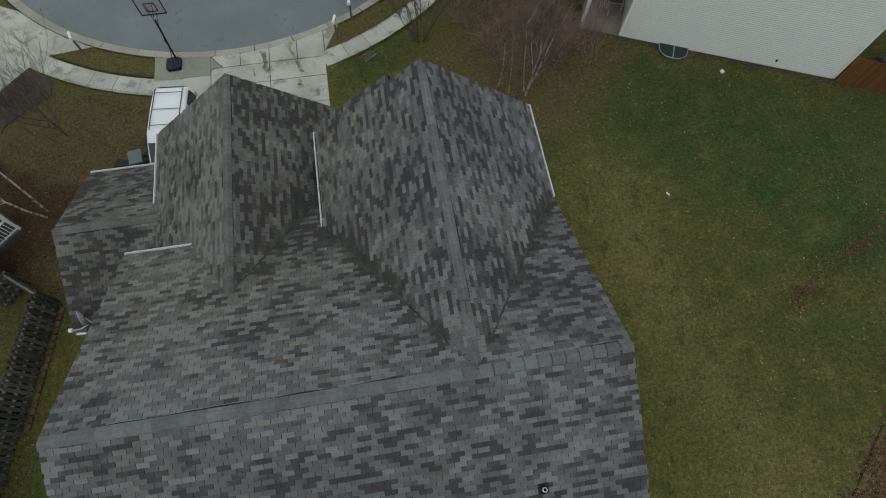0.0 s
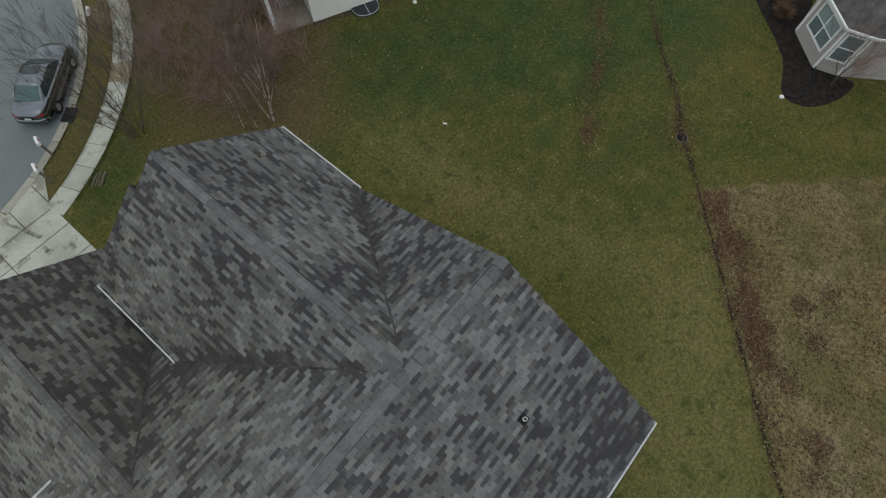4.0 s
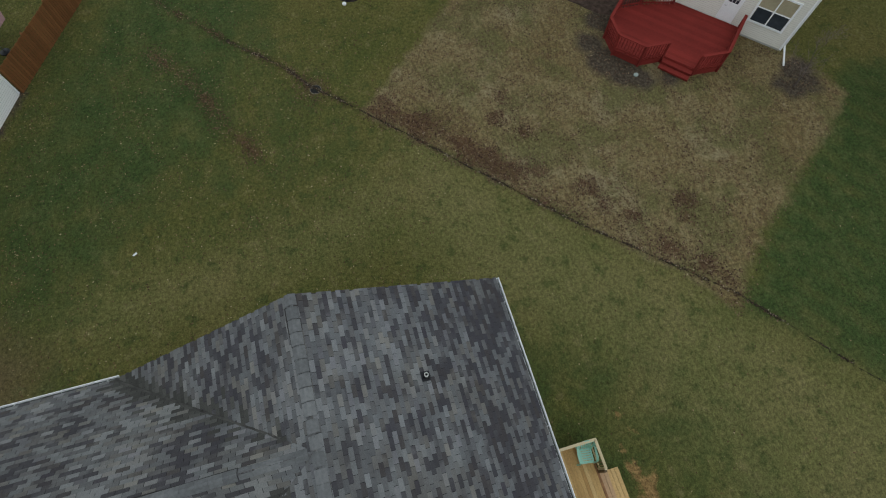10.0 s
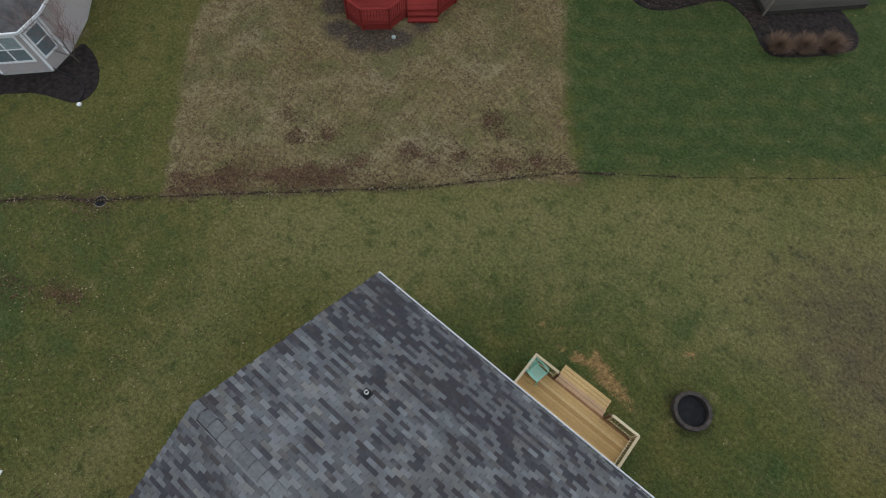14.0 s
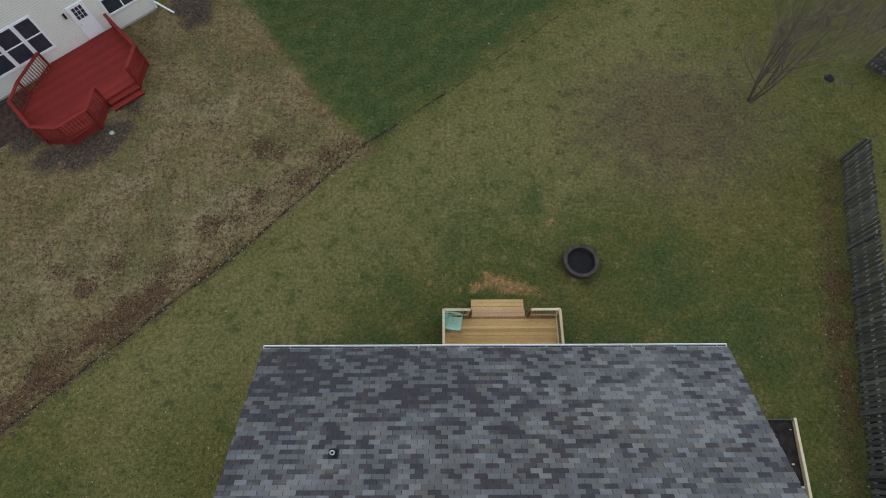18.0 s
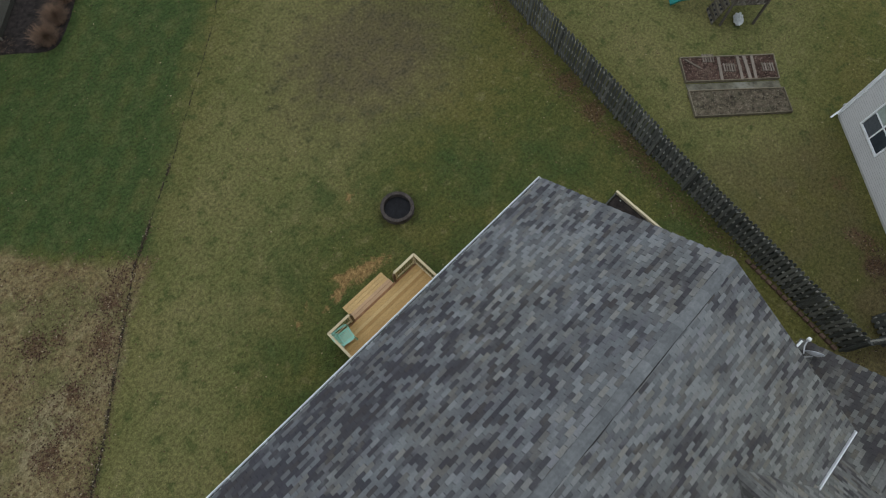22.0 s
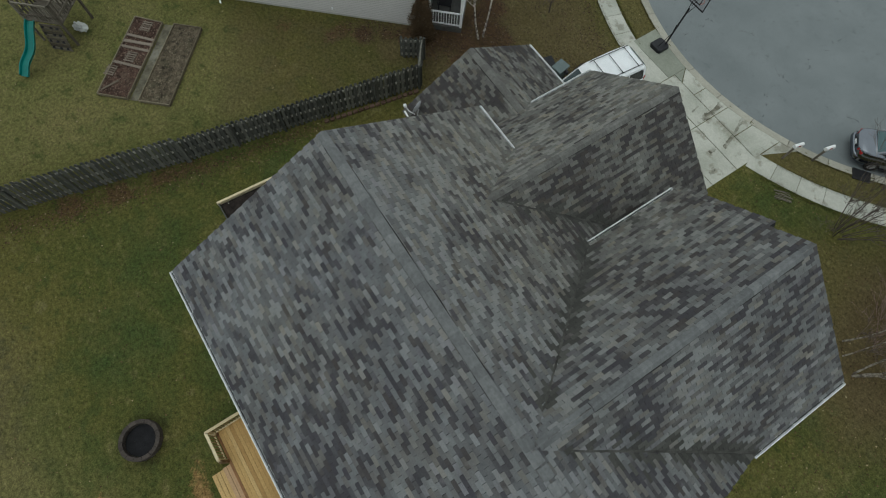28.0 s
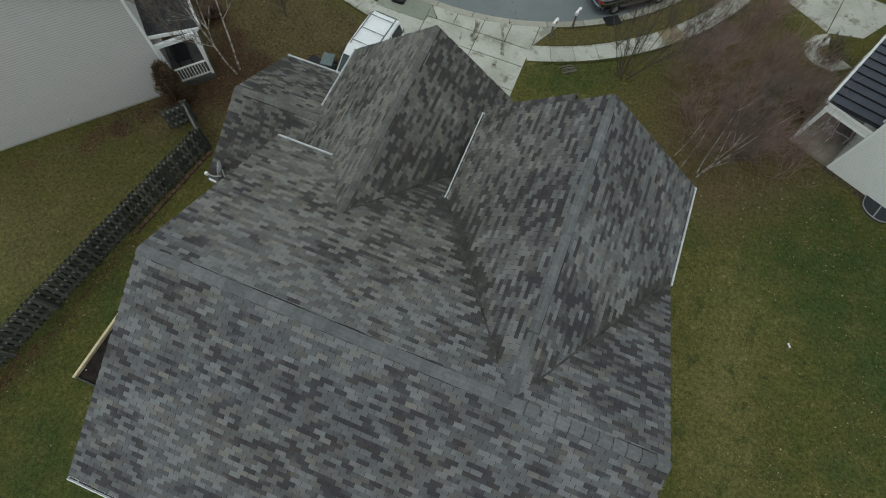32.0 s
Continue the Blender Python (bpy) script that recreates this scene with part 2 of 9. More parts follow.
def shingles(name, joined):
    """Mottled asphalt tabs: pale and charcoal strips, more charcoal in some places, browned by weather in places. The
    garage gable's lit and shaded slopes are put into the tone.
    """
    m, nt, p = nodes_of(name, 0.95, 0.0, 0.15)
    rnd = nt.nodes.new("ShaderNodeNewGeometry").outputs["Random Per Island"] if joined else nt.nodes.new("ShaderNodeObjectInfo").outputs["Random"]
    own = nt.nodes.new("ShaderNodeTexWhiteNoise")
    own.noise_dimensions = "1D"
    nt.links.new(math_of(nt, "MULTIPLY", rnd, 517.0), own.inputs["W"])
    v = place_of(nt)
    sep = nt.nodes.new("ShaderNodeSeparateXYZ")
    nt.links.new(v, sep.inputs[0])
    for scale, amount in ((0.33, 1.15), (1.5, 0.95)):
        low = noise_of(nt, v, scale, 2.0, 0.5)
        rnd = math_of(nt, "ADD", rnd, math_of(nt, "MULTIPLY", math_of(nt, "SUBTRACT", low, 0.5), amount))
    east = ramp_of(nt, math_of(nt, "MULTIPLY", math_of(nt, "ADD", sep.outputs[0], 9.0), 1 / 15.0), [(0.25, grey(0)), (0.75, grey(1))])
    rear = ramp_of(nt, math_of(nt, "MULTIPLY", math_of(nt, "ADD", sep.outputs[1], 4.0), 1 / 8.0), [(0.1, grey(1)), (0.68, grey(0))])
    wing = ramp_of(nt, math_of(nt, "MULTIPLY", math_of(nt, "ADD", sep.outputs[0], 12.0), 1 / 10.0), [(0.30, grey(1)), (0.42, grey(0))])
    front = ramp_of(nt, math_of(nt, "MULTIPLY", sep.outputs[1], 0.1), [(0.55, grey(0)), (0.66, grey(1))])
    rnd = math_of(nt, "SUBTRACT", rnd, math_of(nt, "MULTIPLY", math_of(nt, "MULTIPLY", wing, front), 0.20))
    # garage gable: its shaded east slope is darkened in the tab tone
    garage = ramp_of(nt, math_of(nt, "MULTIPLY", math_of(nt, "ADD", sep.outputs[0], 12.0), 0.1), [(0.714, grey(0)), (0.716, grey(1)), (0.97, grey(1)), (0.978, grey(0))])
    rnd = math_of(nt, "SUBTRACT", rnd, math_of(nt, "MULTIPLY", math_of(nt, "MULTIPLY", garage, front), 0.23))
    # and its lit west slope is paled the same way
    garage_lit = ramp_of(nt, math_of(nt, "MULTIPLY", math_of(nt, "ADD", sep.outputs[0], 12.0), 0.1), [(0.33, grey(0)), (0.37, grey(1)), (0.712, grey(1)), (0.714, grey(0))])
    rnd = math_of(nt, "ADD", rnd, math_of(nt, "MULTIPLY", math_of(nt, "MULTIPLY", garage_lit, front), 0.16))
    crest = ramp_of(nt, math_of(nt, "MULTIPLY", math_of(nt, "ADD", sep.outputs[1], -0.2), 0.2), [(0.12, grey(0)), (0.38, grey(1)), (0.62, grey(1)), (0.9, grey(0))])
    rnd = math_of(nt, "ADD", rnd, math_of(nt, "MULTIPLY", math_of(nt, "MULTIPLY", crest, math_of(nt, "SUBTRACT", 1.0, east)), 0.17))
    # fewer pale tabs from the ridge towards the front
    front_half = ramp_of(nt, math_of(nt, "MULTIPLY", sep.outputs[1], 0.1), [(0.24, grey(0)), (0.5, grey(1))])
    rnd = math_of(nt, "SUBTRACT", rnd, math_of(nt, "MULTIPLY", front_half, 0.10))
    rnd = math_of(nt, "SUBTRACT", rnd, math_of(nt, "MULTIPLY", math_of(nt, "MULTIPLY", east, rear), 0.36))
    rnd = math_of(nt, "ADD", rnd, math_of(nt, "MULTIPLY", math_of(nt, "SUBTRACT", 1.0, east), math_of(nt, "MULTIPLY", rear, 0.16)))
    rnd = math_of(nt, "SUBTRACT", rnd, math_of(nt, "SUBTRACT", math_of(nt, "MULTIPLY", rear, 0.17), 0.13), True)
    col = ramp_of(nt, rnd, [(0.0, (0.055, 0.053, 0.060)), (0.18, (0.066, 0.064, 0.071)), (0.31, (0.078, 0.076, 0.082)), (0.35, (0.106, 0.107, 0.112)), (0.60, (0.126, 0.128, 0.134)), (0.82, (0.146, 0.149, 0.155)), (1.0, (0.190, 0.194, 0.200))])
    col = mix_of(nt, 1.0, col, ramp_of(nt, own.outputs["Value"], [(0.0, (1.08, 1.02, 0.92)), (0.2, (0.94, 0.92, 0.90)), (0.4, grey(1.05)), (0.6, (0.93, 0.95, 0.96)), (0.8, (1.04, 1.06, 1.07)), (1.0, (0.97, 0.95, 1.0))]), "MULTIPLY")
    wear = noise_of(nt, v, 0.42, 3.0)
    old = math_of(nt, "MULTIPLY", ramp_of(nt, math_of(nt, "MULTIPLY", sep.outputs[1], 0.1), [(0.15, grey(0.1)), (0.6, grey(1))]), ramp_of(nt, math_of(nt, "MULTIPLY", math_of(nt, "ADD", sep.outputs[0], 12.0), 1 / 18.0), [(0.55, grey(1)), (0.75, grey(0.35))]))
    col = mix_of(nt, math_of(nt, "MAXIMUM", old, ramp_of(nt, wear, [(0.46, grey(0)), (0.66, grey(0.55))])), col, mix_of(nt, 1.0, col, (1.035, 0.995, 0.885), "MULTIPLY"))
    b = noise_of(nt, v, 34.0, 4.0, 0.75)
    col = mix_of(nt, 1.0, col, ramp_of(nt, b, [(0.25, grey(0.74)), (0.75, grey(1.28))]), "MULTIPLY")
    nt.links.new(col, p.inputs["Base Color"])
    bump_of(nt, p, b, 0.3, 0.006)
    return m


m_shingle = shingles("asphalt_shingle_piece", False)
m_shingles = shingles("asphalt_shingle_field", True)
m_cap = by_piece("asphalt_ridge_cap", [(0, (0.128, 0.132, 0.136)), (0.5, (0.150, 0.154, 0.158)), (1, (0.180, 0.185, 0.188))], 0.95, False, 0.24, 9.0, 0.25, 0.15)
m_worn_cap = by_piece("worn_brown_ridge_cap", [(0, (0.120, 0.118, 0.112)), (0.5, (0.138, 0.136, 0.129)), (1, (0.160, 0.158, 0.150))], 0.95, False, 0.28, 9.0, 0.25, 0.15)
m_valley_tab = by_piece("dark_valley_tab", [(0, (0.050, 0.050, 0.046)), (0.6, (0.072, 0.071, 0.066)), (1, (0.098, 0.097, 0.090))], 0.95, True, 0.26, 34.0, 0.3, 0.15)
m_underlay = plain("roof_underlay", (0.022, 0.022, 0.024), 0.95, own=False)
m_white = plain("white_aluminium", (0.80, 0.81, 0.82), 0.45, 0.0, 0.06, 3.0, 40.0, 0.05)
m_white_trim = plain("white_trim", (0.94, 0.955, 0.97), 0.4, 0.0, 0.02, 3.0, 40.0, 0.05)
m_gutter_in = plain("gutter_floor", (0.055, 0.058, 0.055), 0.8, 0, 0.4, 3.0)
m_cedar = by_piece("treated_pine", [(0, (0.40, 0.24, 0.088)), (0.35, (0.48, 0.305, 0.118)), (0.7, (0.53, 0.35, 0.142)), (1, (0.58, 0.40, 0.18))], 0.7, False, 0.26, 18.0, 0.2)
m_red_board = by_piece("reddish_pine", [(0, (0.42, 0.26, 0.145)), (1, (0.50, 0.33, 0.19))], 0.7, False, 0.22, 18.0, 0.2)
m_edge_board = plain("red_brown_edge_board", (0.25, 0.125, 0.055), 0.7, 0, 0.3, 6.0)
# pine for the balusters, its colour darkened for the shade below the cap rail
m_shaded_pine = by_piece("shaded_pine", [(0, (0.24, 0.17, 0.09)), (1, (0.34, 0.25, 0.14))], 0.7, False, 0.2, 18.0, 0.2)
m_brown_post = plain("brown_post", (0.13, 0.085, 0.045), 0.7, 0, 0.25, 6.0)
m_pale_wood = by_piece("pale_pine_rail", [(0, (0.55, 0.45, 0.28)), (1, (0.66, 0.57, 0.38))], 0.7, False, 0.15, 18.0, 0.2)
m_rail = by_piece("pale_weathered_rail", [(0, (0.20, 0.195, 0.17)), (1, (0.33, 0.32, 0.285))], 0.9, False, 0.3, 14.0, 0.4)
m_fence = by_piece("weathered_fence_wood", [(0, (0.060, 0.063, 0.058)), (0.5, (0.090, 0.092, 0.084)), (1, (0.145, 0.145, 0.13))], 0.9, False, 0.35, 14.0, 0.4)
m_grey_wood = by_piece("grey_weathered_wood", [(0, (0.13, 0.115, 0.095)), (1, (0.22, 0.195, 0.16))], 0.9, False, 0.3, 14.0, 0.4)
m_tower_wood = by_piece("dark_weathered_tower_wood", [(0, (0.075, 0.064, 0.050)), (0.7, (0.135, 0.118, 0.094)), (1, (0.21, 0.19, 0.155))], 0.9, False, 0.3, 14.0, 0.4)
m_bed_edge = by_piece("bleached_bed_edge", [(0, (0.13, 0.108, 0.072)), (1, (0.24, 0.205, 0.145))], 0.9, False, 0.35, 9.0, 0.4)
m_dull_wood = by_piece("dull_brown_wood", [(0, (0.13, 0.105, 0.08)), (1, (0.24, 0.20, 0.165))], 0.9, False, 0.3, 14.0, 0.4)
m_brown_fence = by_piece("red_brown_stained_fence", [(0, (0.16, 0.065, 0.02)), (1, (0.23, 0.10, 0.035))], 0.8, False, 0.25, 14.0, 0.3)
m_red = by_piece("red_stained_deck", [(0, (0.17, 0.018, 0.0135)), (1, (0.22, 0.025, 0.019))], 0.85, False, 0.18, 14.0, 0.25)
m_concrete = stained("concrete_slab", (0.45, 0.455, 0.405), (0.54, 0.54, 0.485))
m_old_concrete = by_piece("old_green_concrete", [(0, (0.25, 0.265, 0.22)), (1, (0.30, 0.315, 0.265))], 0.9, False, 0.16, 9.0, 0.2, 0.2)
m_kerb = by_piece("kerb_concrete", [(0, (0.33, 0.32, 0.27)), (1, (0.40, 0.385, 0.33))], 0.9, False, 0.16, 9.0, 0.2, 0.2)
m_block = by_piece("fire_pit_block", [(0, (0.056, 0.046, 0.041)), (1, (0.082, 0.068, 0.06))], 0.95, False, 0.3, 18.0, 0.5)
m_ash = plain("wet_ash", (0.008, 0.008, 0.010), 0.8, 0, 0.5, 5.0, 30.0, 0.5)
m_mint = plain("mint_green_plastic", (0.31, 0.58, 0.47), 0.45, 0, 0.05, 3, 40, 0.03)
m_black = plain("black_plastic", (0.016, 0.016, 0.02), 0.5, 0, 0.2, 6, 50, 0.05)
m_dark_metal = plain("dark_painted_steel", (0.02, 0.02, 0.022), 0.5, 0.3, 0.2, 6, 50, 0.05)
m_steel = plain("galvanised_steel", (0.5, 0.5, 0.52), 0.4, 0.8, 0.12, 8, 50, 0.05)
m_pipe = plain("white_pvc", (0.7, 0.7, 0.68), 0.5, 0, 0.08, 8, 50, 0.03)
m_rubber = plain("black_rubber", (0.02, 0.02, 0.02), 0.85, 0, 0.2, 8, 60, 0.1)
m_white_paint = plain("white_car_paint", (0.86, 0.88, 0.91), 0.3, 0, 0.03, 2, 40, 0.0, 0.5)
m_silver_paint = plain("silver_grey_car_paint", (0.215, 0.23, 0.26), 0.14, 1.0, 0.04, 2, 40, 0.0, 0.5)
m_car_glass = plain("dark_car_glass", (0.03, 0.05, 0.055), 0.08, 0, 0.1, 2, 40, 0.0, 0.6)
m_van_glass = plain("black_privacy_glass", (0.012, 0.014, 0.017), 0.1, 0, 0.1, 2, 40, 0.0, 0.5)
m_tint_glass = plain("green_tinted_rear_glass", (0.06, 0.115, 0.125), 0.1, 0, 0.1, 2, 40, 0.0, 0.6)
m_red_lens = plain("red_lamp_lens", (0.35, 0.012, 0.012), 0.2, 0, 0.1, 2, 40, 0.0, 0.5)
m_clear_lens = plain("clear_lamp_lens", (0.7, 0.7, 0.7), 0.15, 0, 0.05, 2, 40, 0.0, 0.5)
m_alloy = plain("alloy_wheel", (0.45, 0.45, 0.47), 0.35, 0.7, 0.1, 8, 40, 0.0)
m_window = plain("window_glass", (0.035, 0.045, 0.06), 0.06, 0, 0.3, 1.5, 20, 0.0, 0.6)
m_blind = plain("window_blind", (0.42, 0.37, 0.25), 0.4, 0, 0.1, 1.5, 20, 0.0, 0.5)


def birch_bark(name):
    """Papery white bark with dark bands and scars."""
    m, nt, p = nodes_of(name, 0.85, 0.0, 0.2)
    v = place_of(nt)
    col = ramp_of(nt, noise_of(nt, v, 22.0, 3.0), [(0.3, (0.44, 0.39, 0.35)), (0.7, (0.66, 0.61, 0.56))])
    col = mix_of(nt, ramp_of(nt, noise_of(nt, v, 5.5, 5.0, 0.7), [(0.47, grey(0)), (0.56, grey(0.85))]), col, (0.085, 0.065, 0.055))
    nt.links.new(col, p.inputs["Base Color"])
    bump_of(nt, p, noise_of(nt, v, 40.0, 3.0), 0.3, 0.006)
    return m


m_white_birch = birch_bark("white_birch_bark")
m_bark = plain("grey_bark", (0.11, 0.09, 0.078), 0.9, 0, 0.35, 7.0, 40.0, 0.4)
m_grey_bark = plain("pale_grey_bark", (0.155, 0.128, 0.10), 0.9, 0, 0.35, 7.0, 40.0, 0.4)
m_twig = plain("bare_twigs", (0.15, 0.118, 0.098), 0.9, 0, 0.3, 3.0, 20.0, 0.0)
m_red_twig = plain("purple_brown_twigs", (0.26, 0.178, 0.162), 0.9, 0, 0.3, 3.0, 20.0, 0.0)
m_pale_stem = plain("pale_bare_stems", (0.30, 0.22, 0.18), 0.9, 0, 0.3, 3.0, 20.0, 0.0)
m_dry = plain("dry_ornamental_grass", (0.155, 0.098, 0.064), 0.95, 0, 0.4, 3.0, 20.0, 0.0)
m_mulch = plain("dark_mulch", (0.024, 0.019, 0.017), 0.95, 0, 0.6, 4.0, 26.0, 0.9, 0.2, None, False)
m_dark_deck = by_piece("dark_weathered_deck", [(0, (0.040, 0.038, 0.030)), (1, (0.070, 0.066, 0.052))], 0.9, False, 0.3, 14.0, 0.3)
m_brown_mulch = plain("brown_bark_mulch", (0.060, 0.041, 0.032), 0.95, 0, 0.6, 4.0, 26.0, 0.9, 0.2, None, False)
m_leaf_mulch = plain("leafy_brown_mulch", (0.072, 0.056, 0.048), 0.95, 0, 0.5, 4.0, 26.0, 0.9, 0.2, (0.045, 0.03, 0.024), False)
m_soil = plain("bed_soil", (0.118, 0.094, 0.066), 0.95, 0, 0.75, 3.5, 16.0, 0.9, 0.2, (0.12, 0.11, 0.07), False)
m_teal = plain("teal_slide_plastic", (0.006, 0.155, 0.135), 0.4, 0, 0.05, 3, 40, 0.03)
m_tarp = plain("white_sack", (0.55, 0.56, 0.55), 0.6, 0, 0.15, 5, 30, 0.3)
m_bin_green = plain("grey_green_bin", (0.055, 0.075, 0.075), 0.5, 0, 0.1, 4, 40, 0.05)
m_metal_roof = plain("dark_standing_seam_metal", (0.055, 0.060, 0.080), 0.32, 0.4, 0.12, 1.5, 20.0, 0.02)
m_far_roof = plain("far_asphalt_roof", (0.098, 0.093, 0.092), 0.95, 0, 0.4, 2.2, 9.0, 0.4, 0.2, None, False)
m_found = plain("concrete_foundation", (0.46, 0.45, 0.42), 0.9, 0, 0.15, 3, 30, 0.2)


def siding(name, c, line=0.6):
    """Lap siding: boards of 0.11 m that lean out at the foot."""
    m, nt, p = nodes_of(name, 0.6, 0.0, 0.3)
    v = place_of(nt)
    sep = nt.nodes.new("ShaderNodeSeparateXYZ")
    nt.links.new(v, sep.inputs[0])
    lap = math_of(nt, "FRACT", math_of(nt, "MULTIPLY", sep.outputs[2], 1 / 0.115))
    b = noise_of(nt, v, 2.0, 4.0)
    col = ramp_of(nt, b, [(0.3, tuple(x * 0.972 for x in c)), (0.7, tuple(x * 1.02 for x in c))])
    gap = ramp_of(nt, lap, [(0.0, grey(line)), (0.16, grey(0.97)), (0.2, grey(1.0)), (1.0, grey(1.03))])
    col = mix_of(nt, 1.0, col, gap, "MULTIPLY")
    nt.links.new(col, p.inputs["Base Color"])
    bump_of(nt, p, math_of(nt, "SUBTRACT", 1.0, lap), 0.9, 0.02)
    return m


m_cream = siding("cream_vinyl_siding", (0.84, 0.85, 0.83), 0.60)
m_grey_siding = siding("grey_vinyl_siding", (0.59, 0.575, 0.57), 0.42)
m_tan_siding = siding("pale_tan_vinyl_siding", (0.78, 0.755, 0.69))
m_rose_siding = siding("rose_grey_vinyl_siding", (0.68, 0.62, 0.60))
m_pink_siding = siding("pinkish_grey_vinyl_siding", (0.46, 0.42, 0.41))
m_own_siding = siding("beige_vinyl_siding", (0.5, 0.47, 0.4))

# ---------------------------------------------------------------- ground
CUL = Vector((-7.5, 36.0))
R_ROAD, R_KERB, R_WALK0, R_WALK1 = 14.15, 14.62, 15.9, 16.9


def inside(px, py, poly):
    """For arrays of points: the signed distance to a plan outline (positive within)."""
    d = np.full(px.shape, 1e9)
    odd = np.zeros(px.shape, bool)
    n = len(poly)
    for i in range(n):
        (ax, ay), (bx, by) = poly[i], poly[(i + 1) % n]
        ex, ey = bx - ax, by - ay
        k = np.clip(((px - ax) * ex + (py - ay) * ey) / (ex * ex + ey * ey), 0, 1)
        d = np.minimum(d, np.hypot(px - ax - k * ex, py - ay - k * ey))
        if abs(by - ay) > 1e-9:
            odd ^= ((ay > py) != (by > py)) & (px < ex * (py - ay) / (by - ay) + ax)
    return np.where(odd, d, -d)


def line_dist(px, py, pts):
    d = np.full(px.shape, 1e9)
    for (ax, ay), (bx, by) in zip(pts, pts[1:]):
        ex, ey = bx - ax, by - ay
        k = np.clip(((px - ax) * ex + (py - ay) * ey) / (ex * ex + ey * ey), 0, 1)
        d = np.minimum(d, np.hypot(px - ax - k * ex, py - ay - k * ey))
    return d


def soft(d, w):
    return np.clip(0.5 + d / (2 * w), 0, 1)


DEAD = [(17.6, -1.2), (3.3, -14.7), (6.2, -17.6), (9.6, -22.6), (12.2, -26), (16, -24), (23, -17), (26, -10.5), (24.2, -7.9), (20.2, -4.0)]
LUSH_S = [(3.1, -15.0), (-10.8, -28.2), (-20, -38), (10, -45), (14, -27), (9.8, -22.6), (6.3, -17.7)]
PALE_S = [(16, -3.2), (11, -1.5), (5.8, -4.2), (2, -8), (-3, -10), (-8, -11.5), (-13, -12.5), (-18, -16), (-12, -26.5), (3.2, -15.2)]
LUSH_E = [(10.0, 14.0), (13, 18.6), (23, 14.4), (30, 11), (30, 2), (24, 2.5), (18.5, 4.5)]
LOT_LINE = [(31, 10.6), (28.03, 8.13), (25.84, 6.25), (24.1, 4.76), (21.34, 1.94), (19.9, 1.0), (18.4, -0.55), (12.9, -5.7), (8.9, -9.4), (3.9, -14.8), (-0.6, -18.3), (-6.9, -23.6), (-10.8, -28.0), (-20, -37)]
BROWN_W = [(-9, 12), (-9, 19.3), (-13, 19.8), (-16, 21.0), (-21, 20), (-23, 14), (-19, 11.5), (-16.5, 9.6), (-11.5, 7.5), (-11, 12)]
OLIVE_N = [(5.0, 15.0), (3.5, 20.5), (6.0, 25.5), (9.5, 28.0), (12.5, 23.5), (13.3, 18.7), (9, 14.0)]
WALL_W = [(-24.9, 3.2), (-18.1, 10.7)]

STEP = 0.25
gx = np.arange(-46, 46.01, STEP)
gy = np.arange(-46, 46.01, STEP)
PX, PY = np.meshgrid(gx, gy)
rr = np.hypot(PX - CUL.x, PY - CUL.y)
PZ = np.where(rr < 14.4, -0.25, 0.0)
PZ = np.where((np.abs(PX - CUL.x) < 4.2) & (PY > CUL.y), -0.25, PZ)
wob = np.array([[noise.noise((x * 0.9, y * 0.9, 0.0)) for x in gx[::4]] for y in gy[::4]])
wob = np.repeat(np.repeat(wob, 4, 0), 4, 1)[: len(gy), : len(gx)]

dead = soft(inside(PX, PY, DEAD) + 0.3 * wob, 0.55)
mown = 0.86 + 0.10 * np.sin(line_dist(PX, PY, LOT_LINE) * 5.2 + wob)
lush = np.maximum(mown * soft(inside(PX, PY, LUSH_S) + 0.3 * wob, 0.75), 0.78 * soft(inside(PX, PY, LUSH_E), 2.0))
pale = 0.8 * soft(inside(PX, PY, PALE_S), 1.8)
pale = np.maximum(pale, 0.75 * soft(inside(PX, PY, [(-20.2, -13), (-17.2, 1.5), (-22, 3), (-34, -3), (-32, -22)]), 1.5))
# darker green spots, several in a row along the rear eaves
for sx, sy, r in ((-0.8, 19.4, 1.2), (0.6, 20.2, 1.4), (1.2, 22.0, 0.8), (4.6, 24.0, 0.9), (-16.6, 0.0, 1.2), (3.4, -4.6, 1.4), (0.8, -4.9, 1.6), (-5.6, -5.0, 1.5), (2.6, -4.9, 1.6), (-7.2, -4.8, 1.8), (-9.8, -8.0, 2.2), (-1.5, -5.4, 2.6), (-11.5, -6.0, 2.0), (-13.8, 1.5, 1.6), (4.6, -3.6, 1.6)):
    lush = np.maximum(lush, 0.62 * soft(r - np.hypot(PX - sx, PY - sy), 0.9))
for sx, sy, r in ((9.5, 17.6, 1.8), (11.6, 14.6, 1.1), (18.6, 13.4, 2.2), (19.8, 9.4, 1.6), (16.0, 15.8, 1.3), (22.4, 11.4, 1.6), (7.8, 13.4, 1.0), (-13.0, -5.2, 1.8), (-0.6, -9.4, 0.9), (-6.2, -8.6, 1.1), (2.2, -7.2, 1.2), (-4.4, -11.8, 0.8)):
    lush = np.maximum(lush, 0.6 * soft(r - np.hypot(PX - sx, PY - sy) + 0.6 * wob, 0.7))
lush = np.maximum(lush, 0.30 * soft(6.5 - np.hypot((PX + 3.5) * 0.75, PY + 7.5), 3.0))
lush = np.maximum(lush, 0.34 * soft(6.0 - np.hypot(PX + 14.0, PY + 3.0), 3.0))
lush = np.maximum(lush, 0.36 * soft(5.0 - np.hypot(PX - 17.0, (PY - 4.0) * 0.8), 2.5))
